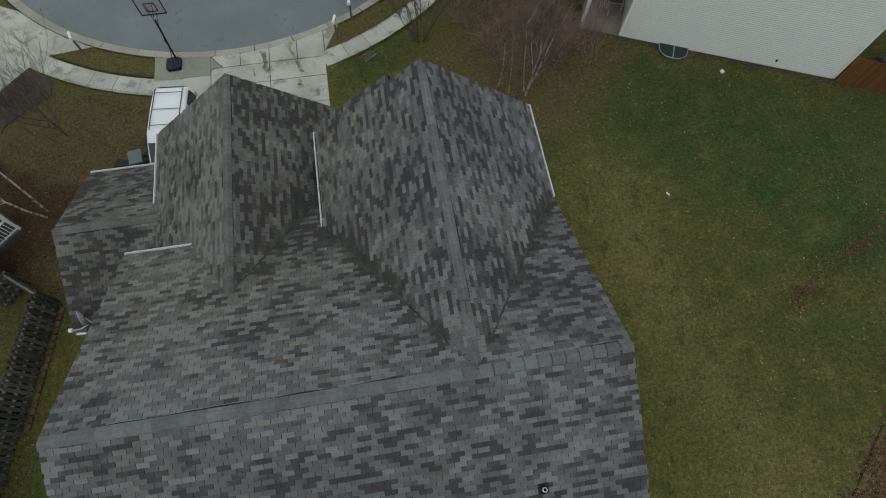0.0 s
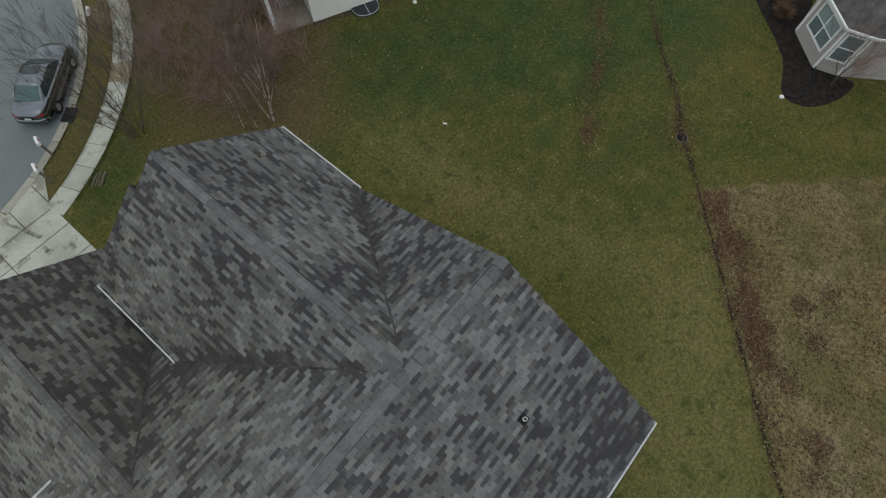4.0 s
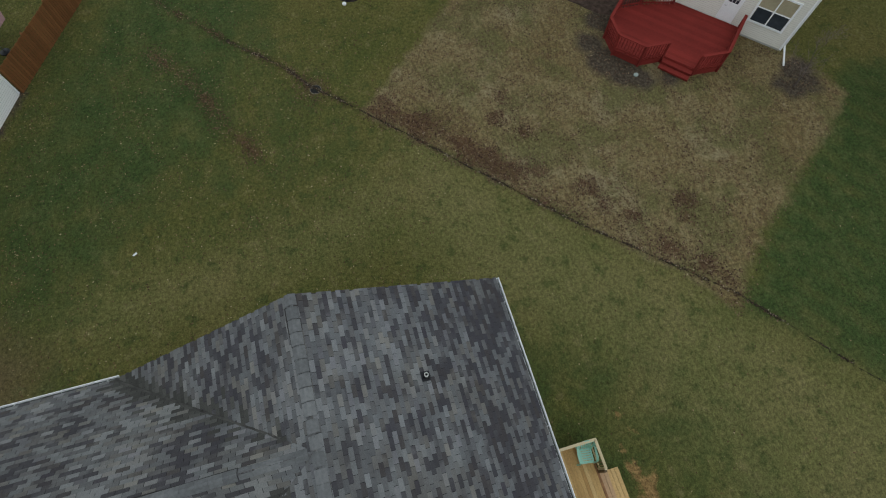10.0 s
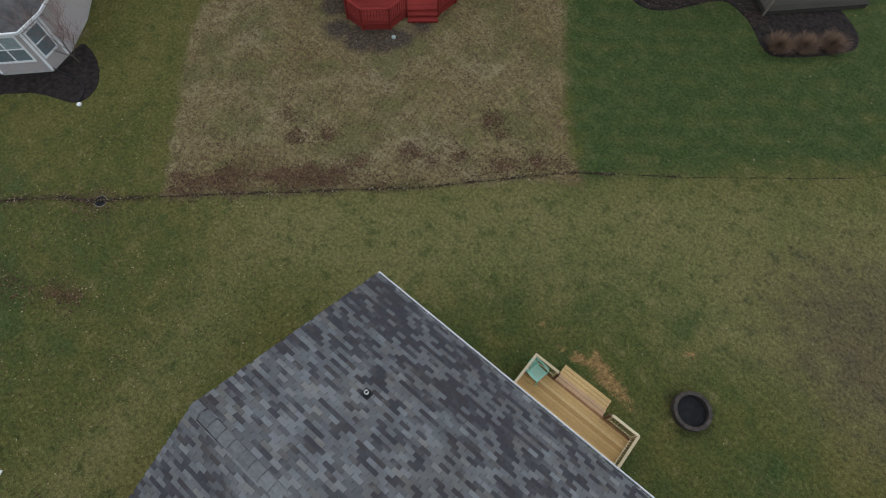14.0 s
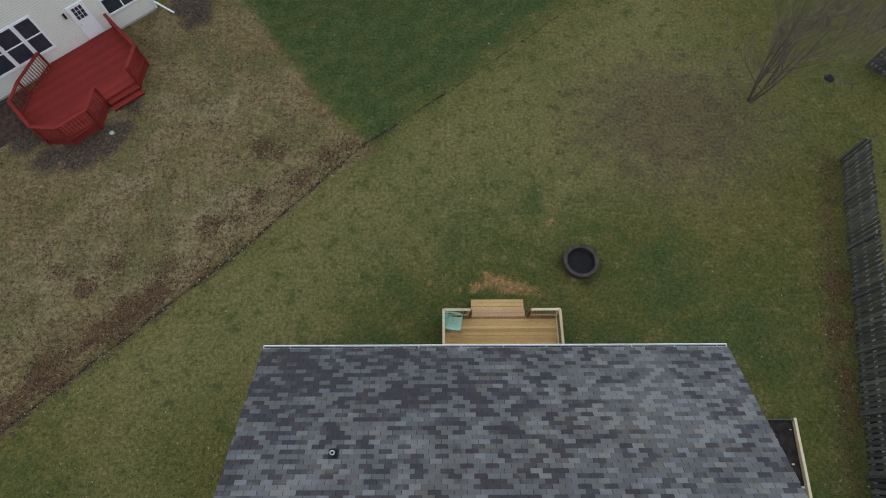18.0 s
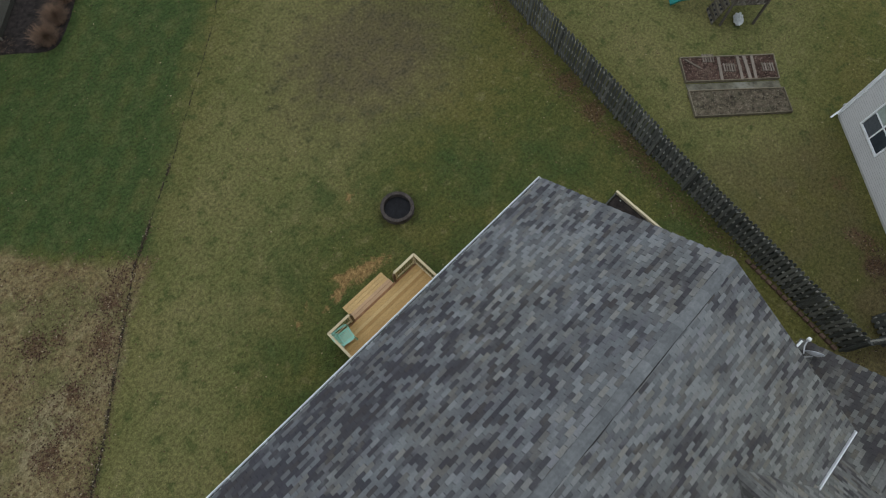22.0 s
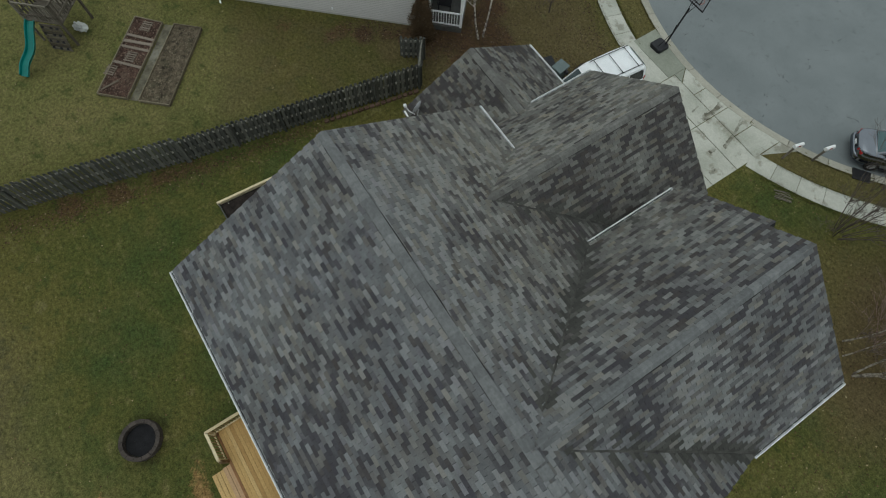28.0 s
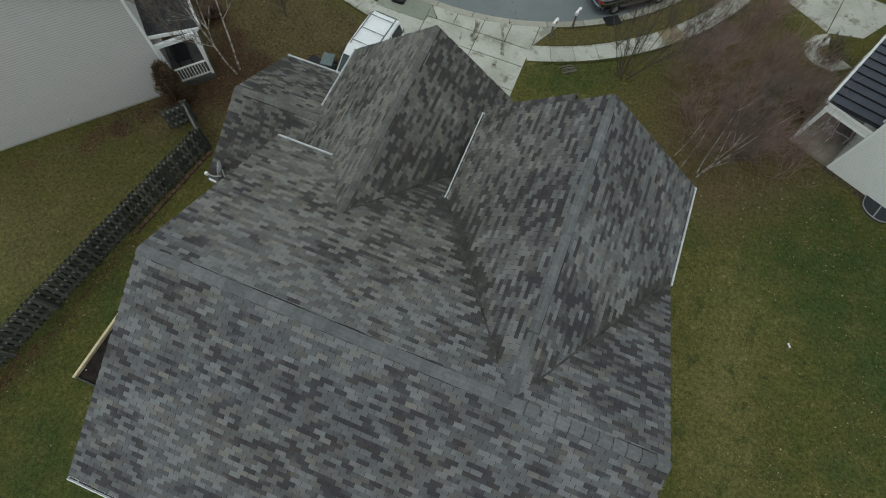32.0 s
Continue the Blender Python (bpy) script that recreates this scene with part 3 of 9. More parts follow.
pale = np.maximum(pale, 0.6 * soft(1.6 - line_dist(PX, PY, [(10.2, 11.5), (10.4, 7.0), (11.2, 2.0), (12.5, -1.5)]) + 0.7 * wob, 1.5))
brown = np.maximum(0.72 * soft(inside(PX, PY, BROWN_W), 1.4), 0.84 * soft(inside(PX, PY, OLIVE_N), 1.6))
brown = np.maximum(brown, 0.9 * soft(0.42 + 0.3 * wob - np.hypot(PX - 19.75, PY - 0.8), 0.25))
brown = np.maximum(brown, 0.48 * ((rr > 14.4) & (rr < R_WALK0)))
brown = np.maximum(brown, 0.50 * soft(2.6 - np.hypot(PX - 4.2, PY - 18.6) + 0.8 * wob, 1.4))
brown = np.maximum(brown, 0.52 * soft(4.2 - np.hypot((PX + 11.4) * 0.8, PY + 16.2), 2.4))
d_line = line_dist(PX, PY, LOT_LINE)
leaf = np.exp(-((d_line / 0.35) ** 2)) * 0.3
leaf = np.maximum(leaf, dead * np.exp(-np.clip(d_line - 0.3 - 0.5 * wob, 0, None) / 1.3) * (0.75 + 0.5 * wob))
leaf = leaf * np.clip(0.55 + (PY + 9.0) / 8.0, 0.55, 1.0)
leaf = np.maximum(leaf, (0.30 + 0.3 * wob) * soft(inside(PX, PY, BROWN_W), 0.8))
leaf = np.maximum(leaf, (1.0 + 0.4 * wob) * soft(inside(PX, PY, [(-18.3, 11.2), (-17.2, 14.4), (-15.6, 14.6), (-13.6, 13.9), (-13.2, 12.6), (-14.8, 11.3), (-16.3, 10.3)]), 0.6))
leaf = np.maximum(leaf, (0.9 + 0.4 * wob) * soft(inside(PX, PY, [(-19.0, 19.8), (-17.4, 21.7), (-15.9, 20.9), (-16.9, 19.4)]), 0.5))
leaf = np.maximum(leaf, (0.55 + 0.5 * wob) * np.exp(-line_dist(PX, PY, [(-15.4, 20.5), (-12.5, 18.9), (-10.8, 18.0)]) / 0.8))
leaf = np.maximum(leaf, 0.8 * np.exp(-line_dist(PX, PY, [(-18.5, -14), (-17.0, -8), (-15.9, -2.3), (-15.1, 3.4)]) / 0.5))
leaf = np.maximum(leaf, 0.6 * np.exp(-line_dist(PX, PY, WALL_W) / 0.6))
leaf = np.maximum(leaf, (0.95 + 0.5 * wob) * soft(0.55 + 0.45 * wob - line_dist(PX, PY, [(-17.2, -8.2), (-16.6, -5.5), (-16.0, -2.0)]), 0.5))
leaf = np.maximum(leaf, 0.5 * np.exp(-np.hypot(PX - 19.7, PY - 0.9) / 1.1))
leaf = np.maximum(leaf, (0.62 + 0.8 * wob) * np.exp(-line_dist(PX, PY, LOT_LINE[:6]) / 0.28))
leaf = np.maximum(leaf, (0.78 + 0.7 * wob) * np.exp(-line_dist(PX, PY, [(24.0, 8.6), (21.3, 6.5), (18.7, 5.6), (16.5, 4.2)]) / 0.5))
for sx, sy, r in ((8.65, -14.75, 0.5), (7.8, -14.4, 0.4), (10.5, -10.6, 0.6), (10.4, -8.4, 0.35), (14.3, -8.83, 0.45), (15.56, -7.67, 0.4), (16.6, -8.2, 0.4), (12.0, -8.65, 0.45), (9.4, -11.0, 0.4), (8.6, -12.0, 0.4), (6.6, -12.9, 0.5), (5.4, -14.2, 0.5)):
    leaf = np.maximum(leaf, 1.0 * soft(r - np.hypot(PX - sx, PY - sy) + 0.3 * wob, 0.3))
leaf = np.maximum(leaf, (1.1 + 0.6 * wob) * soft(0.66 + 0.5 * wob - line_dist(PX, PY, [(17.5, -2.3), (15.2, -4.8), (12.2, -7.6)]), 0.55))
crease = np.where(PY < -13.0, 0.16, 0.5) * np.exp(-((d_line / 0.12) ** 2))
for sx, sy, r in ((-18.9, 8.3, 0.5), (-18.3, 9.4, 0.35), (-17.7, 10.3, 0.6), (-17.2, 11.7, 1.1), (-15.4, 12.9, 1.0), (-18.4, 13.4, 1.0), (-19.6, 7.0, 0.3), (-16.4, 12.4, 0.9), (-16.9, 13.6, 1.1), (-16.8, 15.0, 0.9), (-18.2, 16.0, 0.8)):
    leaf = np.maximum(leaf, 1.15 * soft(r - np.hypot(PX - sx, PY - sy) + 0.3 * wob, 0.35))
    brown = np.maximum(brown, 0.95 * soft(r + 0.2 - np.hypot(PX - sx, PY - sy) + 0.3 * wob, 0.5))
for sx, sy, r in ((-17.0, 8.9, 0.9), (-16.5, 9.6, 0.6), (-17.7, 9.3, 0.7), (-15.6, 10.6, 0.8)):
    brown = np.maximum(brown, 0.72 * soft(r - np.hypot(PX - sx, PY - sy) + 0.4 * wob, 0.5))
for sx, sy, r in ((-19.8, 7.6, 0.7), (-19.0, 8.6, 0.5), (-21.5, 5.0, 0.6)):
    leaf = np.maximum(leaf, 0.85 * soft(r - np.hypot(PX - sx, PY - sy) + 0.5 * wob, 0.4))
brown = np.maximum(brown, (0.40 + 0.25 * wob) * soft(inside(PX, PY, [(-24.5, 3.2), (-18.3, 10.2), (-15.6, 9.0), (-17.2, -1.0), (-22, 2.0)]), 0.8))
LITTER_W = [(-17.9, 10.4), (-16.4, 10.2), (-15.2, 11.2), (-14.3, 12.7), (-13.6, 13.8), (-14.6, 14.9), (-16.6, 15.0), (-18.0, 13.0)]
leaf = np.maximum(leaf, (1.3 + 0.4 * wob) * soft(inside(PX, PY, LITTER_W) + 0.4 * wob, 0.5))
crease = np.maximum(crease, 0.42 * soft(inside(PX, PY, LITTER_W) + 0.4 * wob, 0.6))
brown = np.maximum(brown, 1.1 * soft(inside(PX, PY, LITTER_W) + 0.4 * wob, 0.7))
brown = np.maximum(brown, 0.7 * soft(1.0 - np.hypot(PX + 17.5, PY - 9.0) + 0.4 * wob, 0.5))
# shade at the fire pit's foot, painted into the ground as a dark halo
crease = np.maximum(crease, 0.75 * np.exp(-np.clip(np.hypot(PX + 6.1, PY + 8.62) - 0.85, 0, None) / 0.16))
# a faint grey-brown patch on the rear lawn, then the soil patches
bare = 0.40 * soft(4.4 - np.hypot((PX + 11.4) * 0.8, PY + 16.2), 2.4)
for sx, sy, r in ((17.5, -14.5, 1.05), (16.5, -15.1, 1.0), (15.8, -16.0, 0.7), (18.9, -14.2, 0.8), (20.3, -15.4, 0.9), (15.5, -17.2, 0.6), (15.2, -17.0, 0.3), (13.2, -23.5, 0.7), (13.7, -22.9, 0.5), (13.4, -24.5, 0.6), (14.2, -24.2, 0.9)):
    bare = np.maximum(bare, soft(r - np.hypot(PX - sx, PY - sy) + 0.25 * wob, 0.4))
bare = np.maximum(bare, (0.75 + 0.5 * wob) * np.exp(-np.clip(line_dist(PX, PY, [(13.08, 19.58), (23.17, 15.18)]) - 0.15, 0, None) / 0.22))
dirt = np.zeros_like(PX)
for sx, sy, r in ((-2.6, -7.85, 0.36), (-2.25, -8.0, 0.32), (-3.1, -7.75, 0.36), (-3.5, -7.65, 0.30), (-3.9, -7.5, 0.22), (-4.3, -7.36, 0.12), (-1.55, -7.68, 0.27), (-1.9, -8.35, 0.12), (-4.95, -10.73, 0.13), (-0.75, -7.6, 0.12), (0.5, -7.9, 0.13), (-1.0, -8.3, 0.06), (-5.0, -10.9, 0.16), (-0.2, -8.2, 0.10), (1.3, -8.1, 0.05), (-3.3, -10.6, 0.06)):
    dirt = np.maximum(dirt, soft(r * 1.12 - np.hypot((PX - sx) * 0.8, PY - sy - 0.1), 0.17))

nx, ny = len(gx), len(gy)
idx = np.arange(nx * ny).reshape(ny, nx)
quads = np.stack([idx[:-1, :-1], idx[:-1, 1:], idx[1:, 1:], idx[1:, :-1]], -1).reshape(-1, 4)
g_verts = np.stack([PX, PY, PZ], -1).reshape(-1, 3)
far = [(-2500, -2500, 0), (2500, -2500, 0), (2500, 2500, 0), (-2500, 2500, 0)]
n0 = len(g_verts)
cor = [int(idx[0, 0]), int(idx[0, -1]), int(idx[-1, -1]), int(idx[-1, 0])]
g_all = g_verts.tolist() + far
row_s, row_e, row_n, row_w = idx[0].tolist(), idx[:, -1].tolist(), idx[-1].tolist(), idx[:, 0].tolist()
g_faces = quads.tolist() + [[n0, n0 + 1] + row_s[::-1], [n0 + 1, n0 + 2] + row_e[::-1], [n0 + 2, n0 + 3] + row_n, [n0 + 3, n0] + row_w]


def ground_material():
    m, nt, p = nodes_of("lawn", 0.95, 0.0, 0.12)
    v = place_of(nt)

    def attr(name):
        a = nt.nodes.new("ShaderNodeAttribute")
        a.attribute_name = name
        s = nt.nodes.new("ShaderNodeSeparateColor")
        nt.links.new(a.outputs["Color"], s.inputs[0])
        return list(s.outputs) + [a.outputs["Alpha"]]

    k1, k2 = attr("cover"), attr("wear")
    big = noise_of(nt, v, 0.22, 3.0)
    mid = noise_of(nt, v, 1.3, 5.0, 0.65)
    small = noise_of(nt, v, 6.5, 4.0, 0.75)
    tiny = noise_of(nt, v, 17.0, 3.0, 0.8)
    grass = ramp_of(nt, big, [(0.3, (0.07888, 0.08658, 0.02267)), (0.5, (0.09976, 0.09768, 0.02783)), (0.7, (0.1218, 0.1088, 0.03402))])
    grass = mix_of(nt, k1[3], grass, ramp_of(nt, big, [(0.3, (0.1299, 0.131, 0.04535)), (0.7, (0.1717, 0.1532, 0.0639))]))
    grass = mix_of(nt, ramp_of(nt, mid, [(0.54, grey(0)), (0.66, grey(0.68))]), grass, (0.04872, 0.0666, 0.01855))
    grass = mix_of(nt, ramp_of(nt, mid, [(0.30, grey(0.7)), (0.43, grey(0))]), grass, (0.1798, 0.1576, 0.07009))
    tuft = noise_of(nt, v, 1.9, 4.0, 0.7)
    grass = mix_of(nt, ramp_of(nt, tuft, [(0.585, grey(0)), (0.68, grey(0.5))]), grass, (0.046, 0.0625, 0.01702))
    grass = mix_of(nt, ramp_of(nt, tuft, [(0.31, grey(0.4)), (0.41, grey(0))]), grass, (0.180, 0.150, 0.06073))
    lush_c = ramp_of(nt, mid, [(0.3, (0.036, 0.060, 0.01651)), (0.55, (0.049, 0.073, 0.02167)), (0.75, (0.084, 0.1000, 0.03302))])
    lush_c = mix_of(nt, ramp_of(nt, noise_of(nt, v, 0.9, 6.0, 0.75), [(0.48, grey(0)), (0.66, grey(0.7))]), lush_c, (0.092, 0.104, 0.036))
    spots = noise_of(nt, v, 3.2, 6.0, 0.75)
    dead_c = ramp_of(nt, big, [(0.35, (0.1696, 0.1299, 0.05896)), (0.55, (0.2009, 0.161, 0.08028)), (0.68, (0.2416, 0.2026, 0.1154))])
    dead_c = mix_of(nt, ramp_of(nt, spots, [(0.50, grey(0)), (0.60, grey(0.7))]), dead_c, (0.1154, 0.07532, 0.03763))
    dead_c = mix_of(nt, ramp_of(nt, spots, [(0.34, grey(0.6)), (0.44, grey(0))]), dead_c, (0.2714, 0.2234, 0.1317))
    dead_c = mix_of(nt, ramp_of(nt, noise_of(nt, v, 0.42, 5.0), [(0.46, grey(0)), (0.60, grey(0.75))]), dead_c, (0.1154, 0.1104, 0.04265))
    brown_c = ramp_of(nt, mid, [(0.3, (0.104, 0.072, 0.040)), (0.6, (0.128, 0.102, 0.050)), (0.75, (0.108, 0.106, 0.042))])
    edge = math_of(nt, "MULTIPLY", math_of(nt, "SUBTRACT", mid, 0.5), 0.9)

    def cut(s, width=0.25):
        return ramp_of(nt, math_of(nt, "ADD", s, edge), [(0.5 - width, grey(0)), (0.5 + width, grey(1))])

    drift = math_of(nt, "MULTIPLY", math_of(nt, "SUBTRACT", noise_of(nt, v, 0.55, 3.0), 0.5), 1.5)
    col = mix_of(nt, cut(math_of(nt, "ADD", k1[1], math_of(nt, "MULTIPLY", drift, ramp_of(nt, k1[1], [(0.05, grey(0)), (0.4, grey(1)), (0.8, grey(0.9)), (1.0, grey(0.25))]))), 0.4), grass, lush_c)
    col = mix_of(nt, cut(k1[0], 0.22), col, dead_c)
    col = mix_of(nt, cut(k2[1], 0.4), col, brown_c)
    col = mix_of(nt, cut(k2[3], 0.3), col, ramp_of(nt, small, [(0.3, (0.052, 0.040, 0.029)), (0.7, (0.095, 0.077, 0.056))]))
    leaf_n = math_of(nt, "ADD", math_of(nt, "MULTIPLY", small, 0.75), math_of(nt, "MULTIPLY", k1[2], 0.42))
    leaf_n = math_of(nt, "ADD", leaf_n, math_of(nt, "MULTIPLY", math_of(nt, "SUBTRACT", spots, 0.52), math_of(nt, "MULTIPLY", math_of(nt, "MINIMUM", k1[2], 0.6), 1.3)))
    col = mix_of(nt, ramp_of(nt, leaf_n, [(0.62, grey(0)), (0.82, grey(0.70))]), col, mix_of(nt, tiny, (0.070, 0.037, 0.0215), (0.146, 0.083, 0.0445)))
    col = mix_of(nt, cut(math_of(nt, "ADD", k2[0], math_of(nt, "MULTIPLY", math_of(nt, "SUBTRACT", spots, 0.56), math_of(nt, "MULTIPLY", math_of(nt, "MINIMUM", k2[0], 0.3), 9.0))), 0.25), col, ramp_of(nt, small, [(0.3, (0.20, 0.125, 0.047)), (0.7, (0.295, 0.19, 0.082))]))
    col = mix_of(nt, math_of(nt, "MULTIPLY", k2[2], ramp_of(nt, mid, [(0.35, grey(0.2)), (0.6, grey(0.95))])), col, (0.03248, 0.03108, 0.01344))
    col = mix_of(nt, 1.0, col, ramp_of(nt, small, [(0.30, grey(0.52)), (0.5, grey(1.0)), (0.70, grey(1.50))]), "MULTIPLY")
    col = mix_of(nt, 1.0, col, ramp_of(nt, tiny, [(0.34, grey(0.70)), (0.5, grey(1.0)), (0.66, grey(1.32))]), "MULTIPLY")
    nt.links.new(col, p.inputs["Base Color"])
    bump_of(nt, p, math_of(nt, "ADD", small, tiny), 0.7, 0.05)
    return m


m_lawn = ground_material()
g_me = mesh_of("ground", g_all, g_faces, m_lawn)
zeros = np.zeros(4)
for a_name, chans in (("cover", (dead, lush, leaf, pale)), ("wear", (dirt, brown, crease, bare))):
    att = g_me.attributes.new(a_name, "FLOAT_COLOR", "POINT")
    buf = np.ones((len(g_all), 4), np.float32)
    for c, arr in enumerate(chans):
        buf[:, c] = np.concatenate([arr.ravel(), zeros])
    att.data.foreach_set("color", buf.ravel())
ground = tagged(new("ground", g_me), "olive winter lawn with a dead tan patch and fallen leaves", "lawn", kind="structure")

# the dark cut edge between two lots
m_cut = plain("dark_soil_edge", (0.030, 0.026, 0.014), 0.95, 0, 0.5, 6.0, 30.0, 0.5)
rng = random.Random(3)
e_v, e_f = [], []
edge_pts = [Vector((p[0], p[1])) for p in LOT_LINE[5:13]]
for i, (a, b) in enumerate(zip(edge_pts, edge_pts[1:])):
    n_e = max(2, int((b - a).length / 0.12))
    side = Vector((-(b - a).y, (b - a).x)).normalized()
    for k in range(n_e):
        p = a.lerp(b, k / n_e)
        t_e = noise.noise((p.x * 1.7, p.y * 1.7, 3.0))
        w = max(0.003, (0.020 if i < 2 else 0.006) + 0.05 * t_e + rng.uniform(-0.03, 0.03))
        p = p + side * (0.05 * noise.noise((p.x * 0.8, p.y * 0.8, 7.0)) + rng.uniform(-0.012, 0.012))
        e_v += [(p.x + side.x * w, p.y + side.y * w, 0.005), (p.x, p.y, 0.014), (p.x - side.x * w, p.y - side.y * w, 0.005)]
for k in range(len(e_v) // 3 - 1):
    b = 3 * k
    e_f += [(b, b + 1, b + 4, b + 3), (b + 1, b + 2, b + 5, b + 4)]
tagged(new("lawn_edge", mesh_of("lawn_edge", e_v, e_f, m_cut)), "dark uneven cut edge between two lawns", "lawn edge", kind="structure")

# road, kerb, walk ---------------------------------------------------------
def asphalt():
    m, nt, p = nodes_of("cul_de_sac_asphalt", 0.9, 0.0, 0.25)
    v = place_of(nt)
    a, b, c = noise_of(nt, v, 0.35, 4.0), noise_of(nt, v, 3.0, 5.0), noise_of(nt, v, 60.0, 3.0, 0.8)
    col = ramp_of(nt, a, [(0.3, (0.165, 0.184, 0.191)), (0.7, (0.207, 0.227, 0.234))])
    col = mix_of(nt, ramp_of(nt, b, [(0.58, grey(0)), (0.8, grey(0.5))]), col, (0.10, 0.11, 0.115))
    vor = nt.nodes.new("ShaderNodeTexVoronoi")
    vor.feature = "DISTANCE_TO_EDGE"
    vor.inputs["Scale"].default_value = 0.22
    warp = nt.nodes.new("ShaderNodeVectorMath")
    warp.operation = "ADD"
    nt.links.new(v, warp.inputs[0])
    ntx = nt.nodes.new("ShaderNodeTexNoise")
    ntx.inputs["Scale"].default_value = 0.8
    nt.links.new(v, ntx.inputs["Vector"])
    nt.links.new(ntx.outputs["Color"], warp.inputs[1])
    nt.links.new(warp.outputs[0], vor.inputs["Vector"])
    crack = ramp_of(nt, vor.outputs["Distance"], [(0.0, grey(0.8)), (0.006, grey(0))])
    col = mix_of(nt, math_of(nt, "MULTIPLY", crack, ramp_of(nt, b, [(0.54, grey(0)), (0.62, grey(0.9))])), col, (0.035, 0.035, 0.035))
    col = mix_of(nt, 1.0, col, ramp_of(nt, c, [(0.25, grey(0.8)), (0.75, grey(1.2))]), "MULTIPLY")
    nt.links.new(col, p.inputs["Base Color"])
    bump_of(nt, p, c, 0.4, 0.006)
    return m


m_asphalt = asphalt()
ring = [(CUL.x + (R_ROAD + 0.02) * math.cos(a), CUL.y + (R_ROAD + 0.02) * math.sin(a)) for a in (math.radians(d) for d in range(-256, 77, 3))]
ring = ring + [(CUL.x + 3.6, 140.0), (CUL.x - 3.6, 140.0)]
tagged(part("road", prism(ring, -0.3, -0.10), m_asphalt), "blue-grey asphalt turning circle with fine cracks", "road", kind="structure")


seam_v, seam_f = [], []
for k in range(61):
    p = Vector((-6.0, 35.1)).lerp(Vector((1.5, 29.3)), k / 60)
    o = 0.05 * noise.noise((p.x * 1.3, p.y * 1.3, 2.0))
    w = 0.016 + 0.010 * noise.noise((p.x * 4.0, p.y * 4.0, 6.0))
    seam_v += [(p.x + 0.61 * (o + w), p.y + 0.79 * (o + w), -0.096), (p.x + 0.61 * (o - w), p.y + 0.79 * (o - w), -0.096)]
    if k:
        seam_f.append((2 * k - 2, 2 * k - 1, 2 * k + 1, 2 * k))
seam_ob = new("tar_seam", mesh_of("tar_seam", seam_v, seam_f, plain("black_tar", (0.03, 0.03, 0.032), 0.7, 0, 0.3, 4.0)))
seam_ob.parent = bpy.data.objects["road"]
tagged(seam_ob, "dark tar-filled crack across the asphalt")


def arc_piece(a0, a1, r0, r1, z0, z1, bevel=0.0, steps=3, lip=0.0):
    """A piece of a ring round the turning circle."""
    aa = [math.radians(a0 + (a1 - a0) * i / steps) for i in range(steps + 1)]
    pts = [(CUL.x + r0 * math.cos(a), CUL.y + r0 * math.sin(a)) for a in aa] + [(CUL.x + r1 * math.cos(a), CUL.y + r1 * math.sin(a)) for a in reversed(aa)]
    bm = prism(pts, z0, z1)
    if lip:
        for v in bm.verts:
            if v.co.z > z1 - 1e-4 and math.hypot(v.co.x - CUL.x, v.co.y - CUL.y) < (r0 + r1) / 2:
                v.co.z -= lip
    return bm


kerb = thing("kerb", pose(0, 0, 0), "pale rolled concrete kerb round the turning circle", "kerb", kind="structure")
for i, a in enumerate(range(-180, 0, 8)):
    part("kerb_stone", arc_piece(a + 0.06, a + 7.94, R_ROAD, R_KERB, -0.2, 0.03, lip=0.10), m_kerb, kerb)

inlet_a = math.atan2(24.45 - CUL.y, 0.95 - CUL.x)
inlet = thing("storm_drain", pose(CUL.x + 14.5 * math.cos(inlet_a), CUL.y + 14.5 * math.sin(inlet_a), -0.02, 0, 0, math.degrees(inlet_a) + 90), "dark iron storm drain in the kerb behind the sedan", "storm drain")
part("inlet_frame", boxes((-0.42, 0.42, -0.30, -0.22, 0, 0.06), (-0.42, 0.42, 0.22, 0.30, 0, 0.07), (-0.42, -0.34, -0.22, 0.22, 0, 0.065), (0.34, 0.42, -0.22, 0.22, 0, 0.065)), m_dark_metal, inlet)
part("inlet_floor", boxes((-0.34, 0.34, -0.22, 0.22, 0.0, 0.055)), m_black, inlet)
for k in range(6):
    part("grate_bar", boxes((-0.33, 0.33, -0.19 + k * 0.07, -0.165 + k * 0.07, 0.057, 0.068)), m_dark_metal, inlet)
walk_ring = thing("pavement", pose(0, 0, 0), "pale concrete pavement of separate slabs with narrow joints", "pavement", kind="structure")
DRIVE_A = (math.degrees(math.atan2(19.6 - CUL.y, -8.2 - CUL.x)), math.degrees(math.atan2(19.9 - CUL.y, -2.4 - CUL.x)))
TAN_A = math.degrees(math.atan2(24.46 - CUL.y, 3.97 - CUL.x))
m_tan_concrete = plain("tan_stained_concrete", (0.30, 0.245, 0.16), 0.9, 0, 0.18, 1.5, 14.0, 0.2, 0.2, (0.38, 0.35, 0.28), False)
a = DRIVE_A[1] + 0.15
while a < -3:
    tan = a < TAN_A < a + 4.34
    part("slab", arc_piece(a + 0.04, a + 4.3, R_WALK0, R_WALK1, -0.1, 0.025), m_tan_concrete if tan else m_concrete, walk_ring, "tan-stained slab" if tan else "")
    a += 4.34
a = math.degrees(math.atan2(19.6 - CUL.y, -10.55 - CUL.x))
while a > -150:
    part("slab", arc_piece(a - 4.3, a - 0.04, R_WALK0 + 0.1, R_WALK1 + 0.1, -0.1, 0.025), m_concrete, walk_ring)
    a -= 4.34


def kerb_y(x):
    return CUL.y - math.sqrt((R_KERB + 0.02) ** 2 - (x - CUL.x) ** 2)


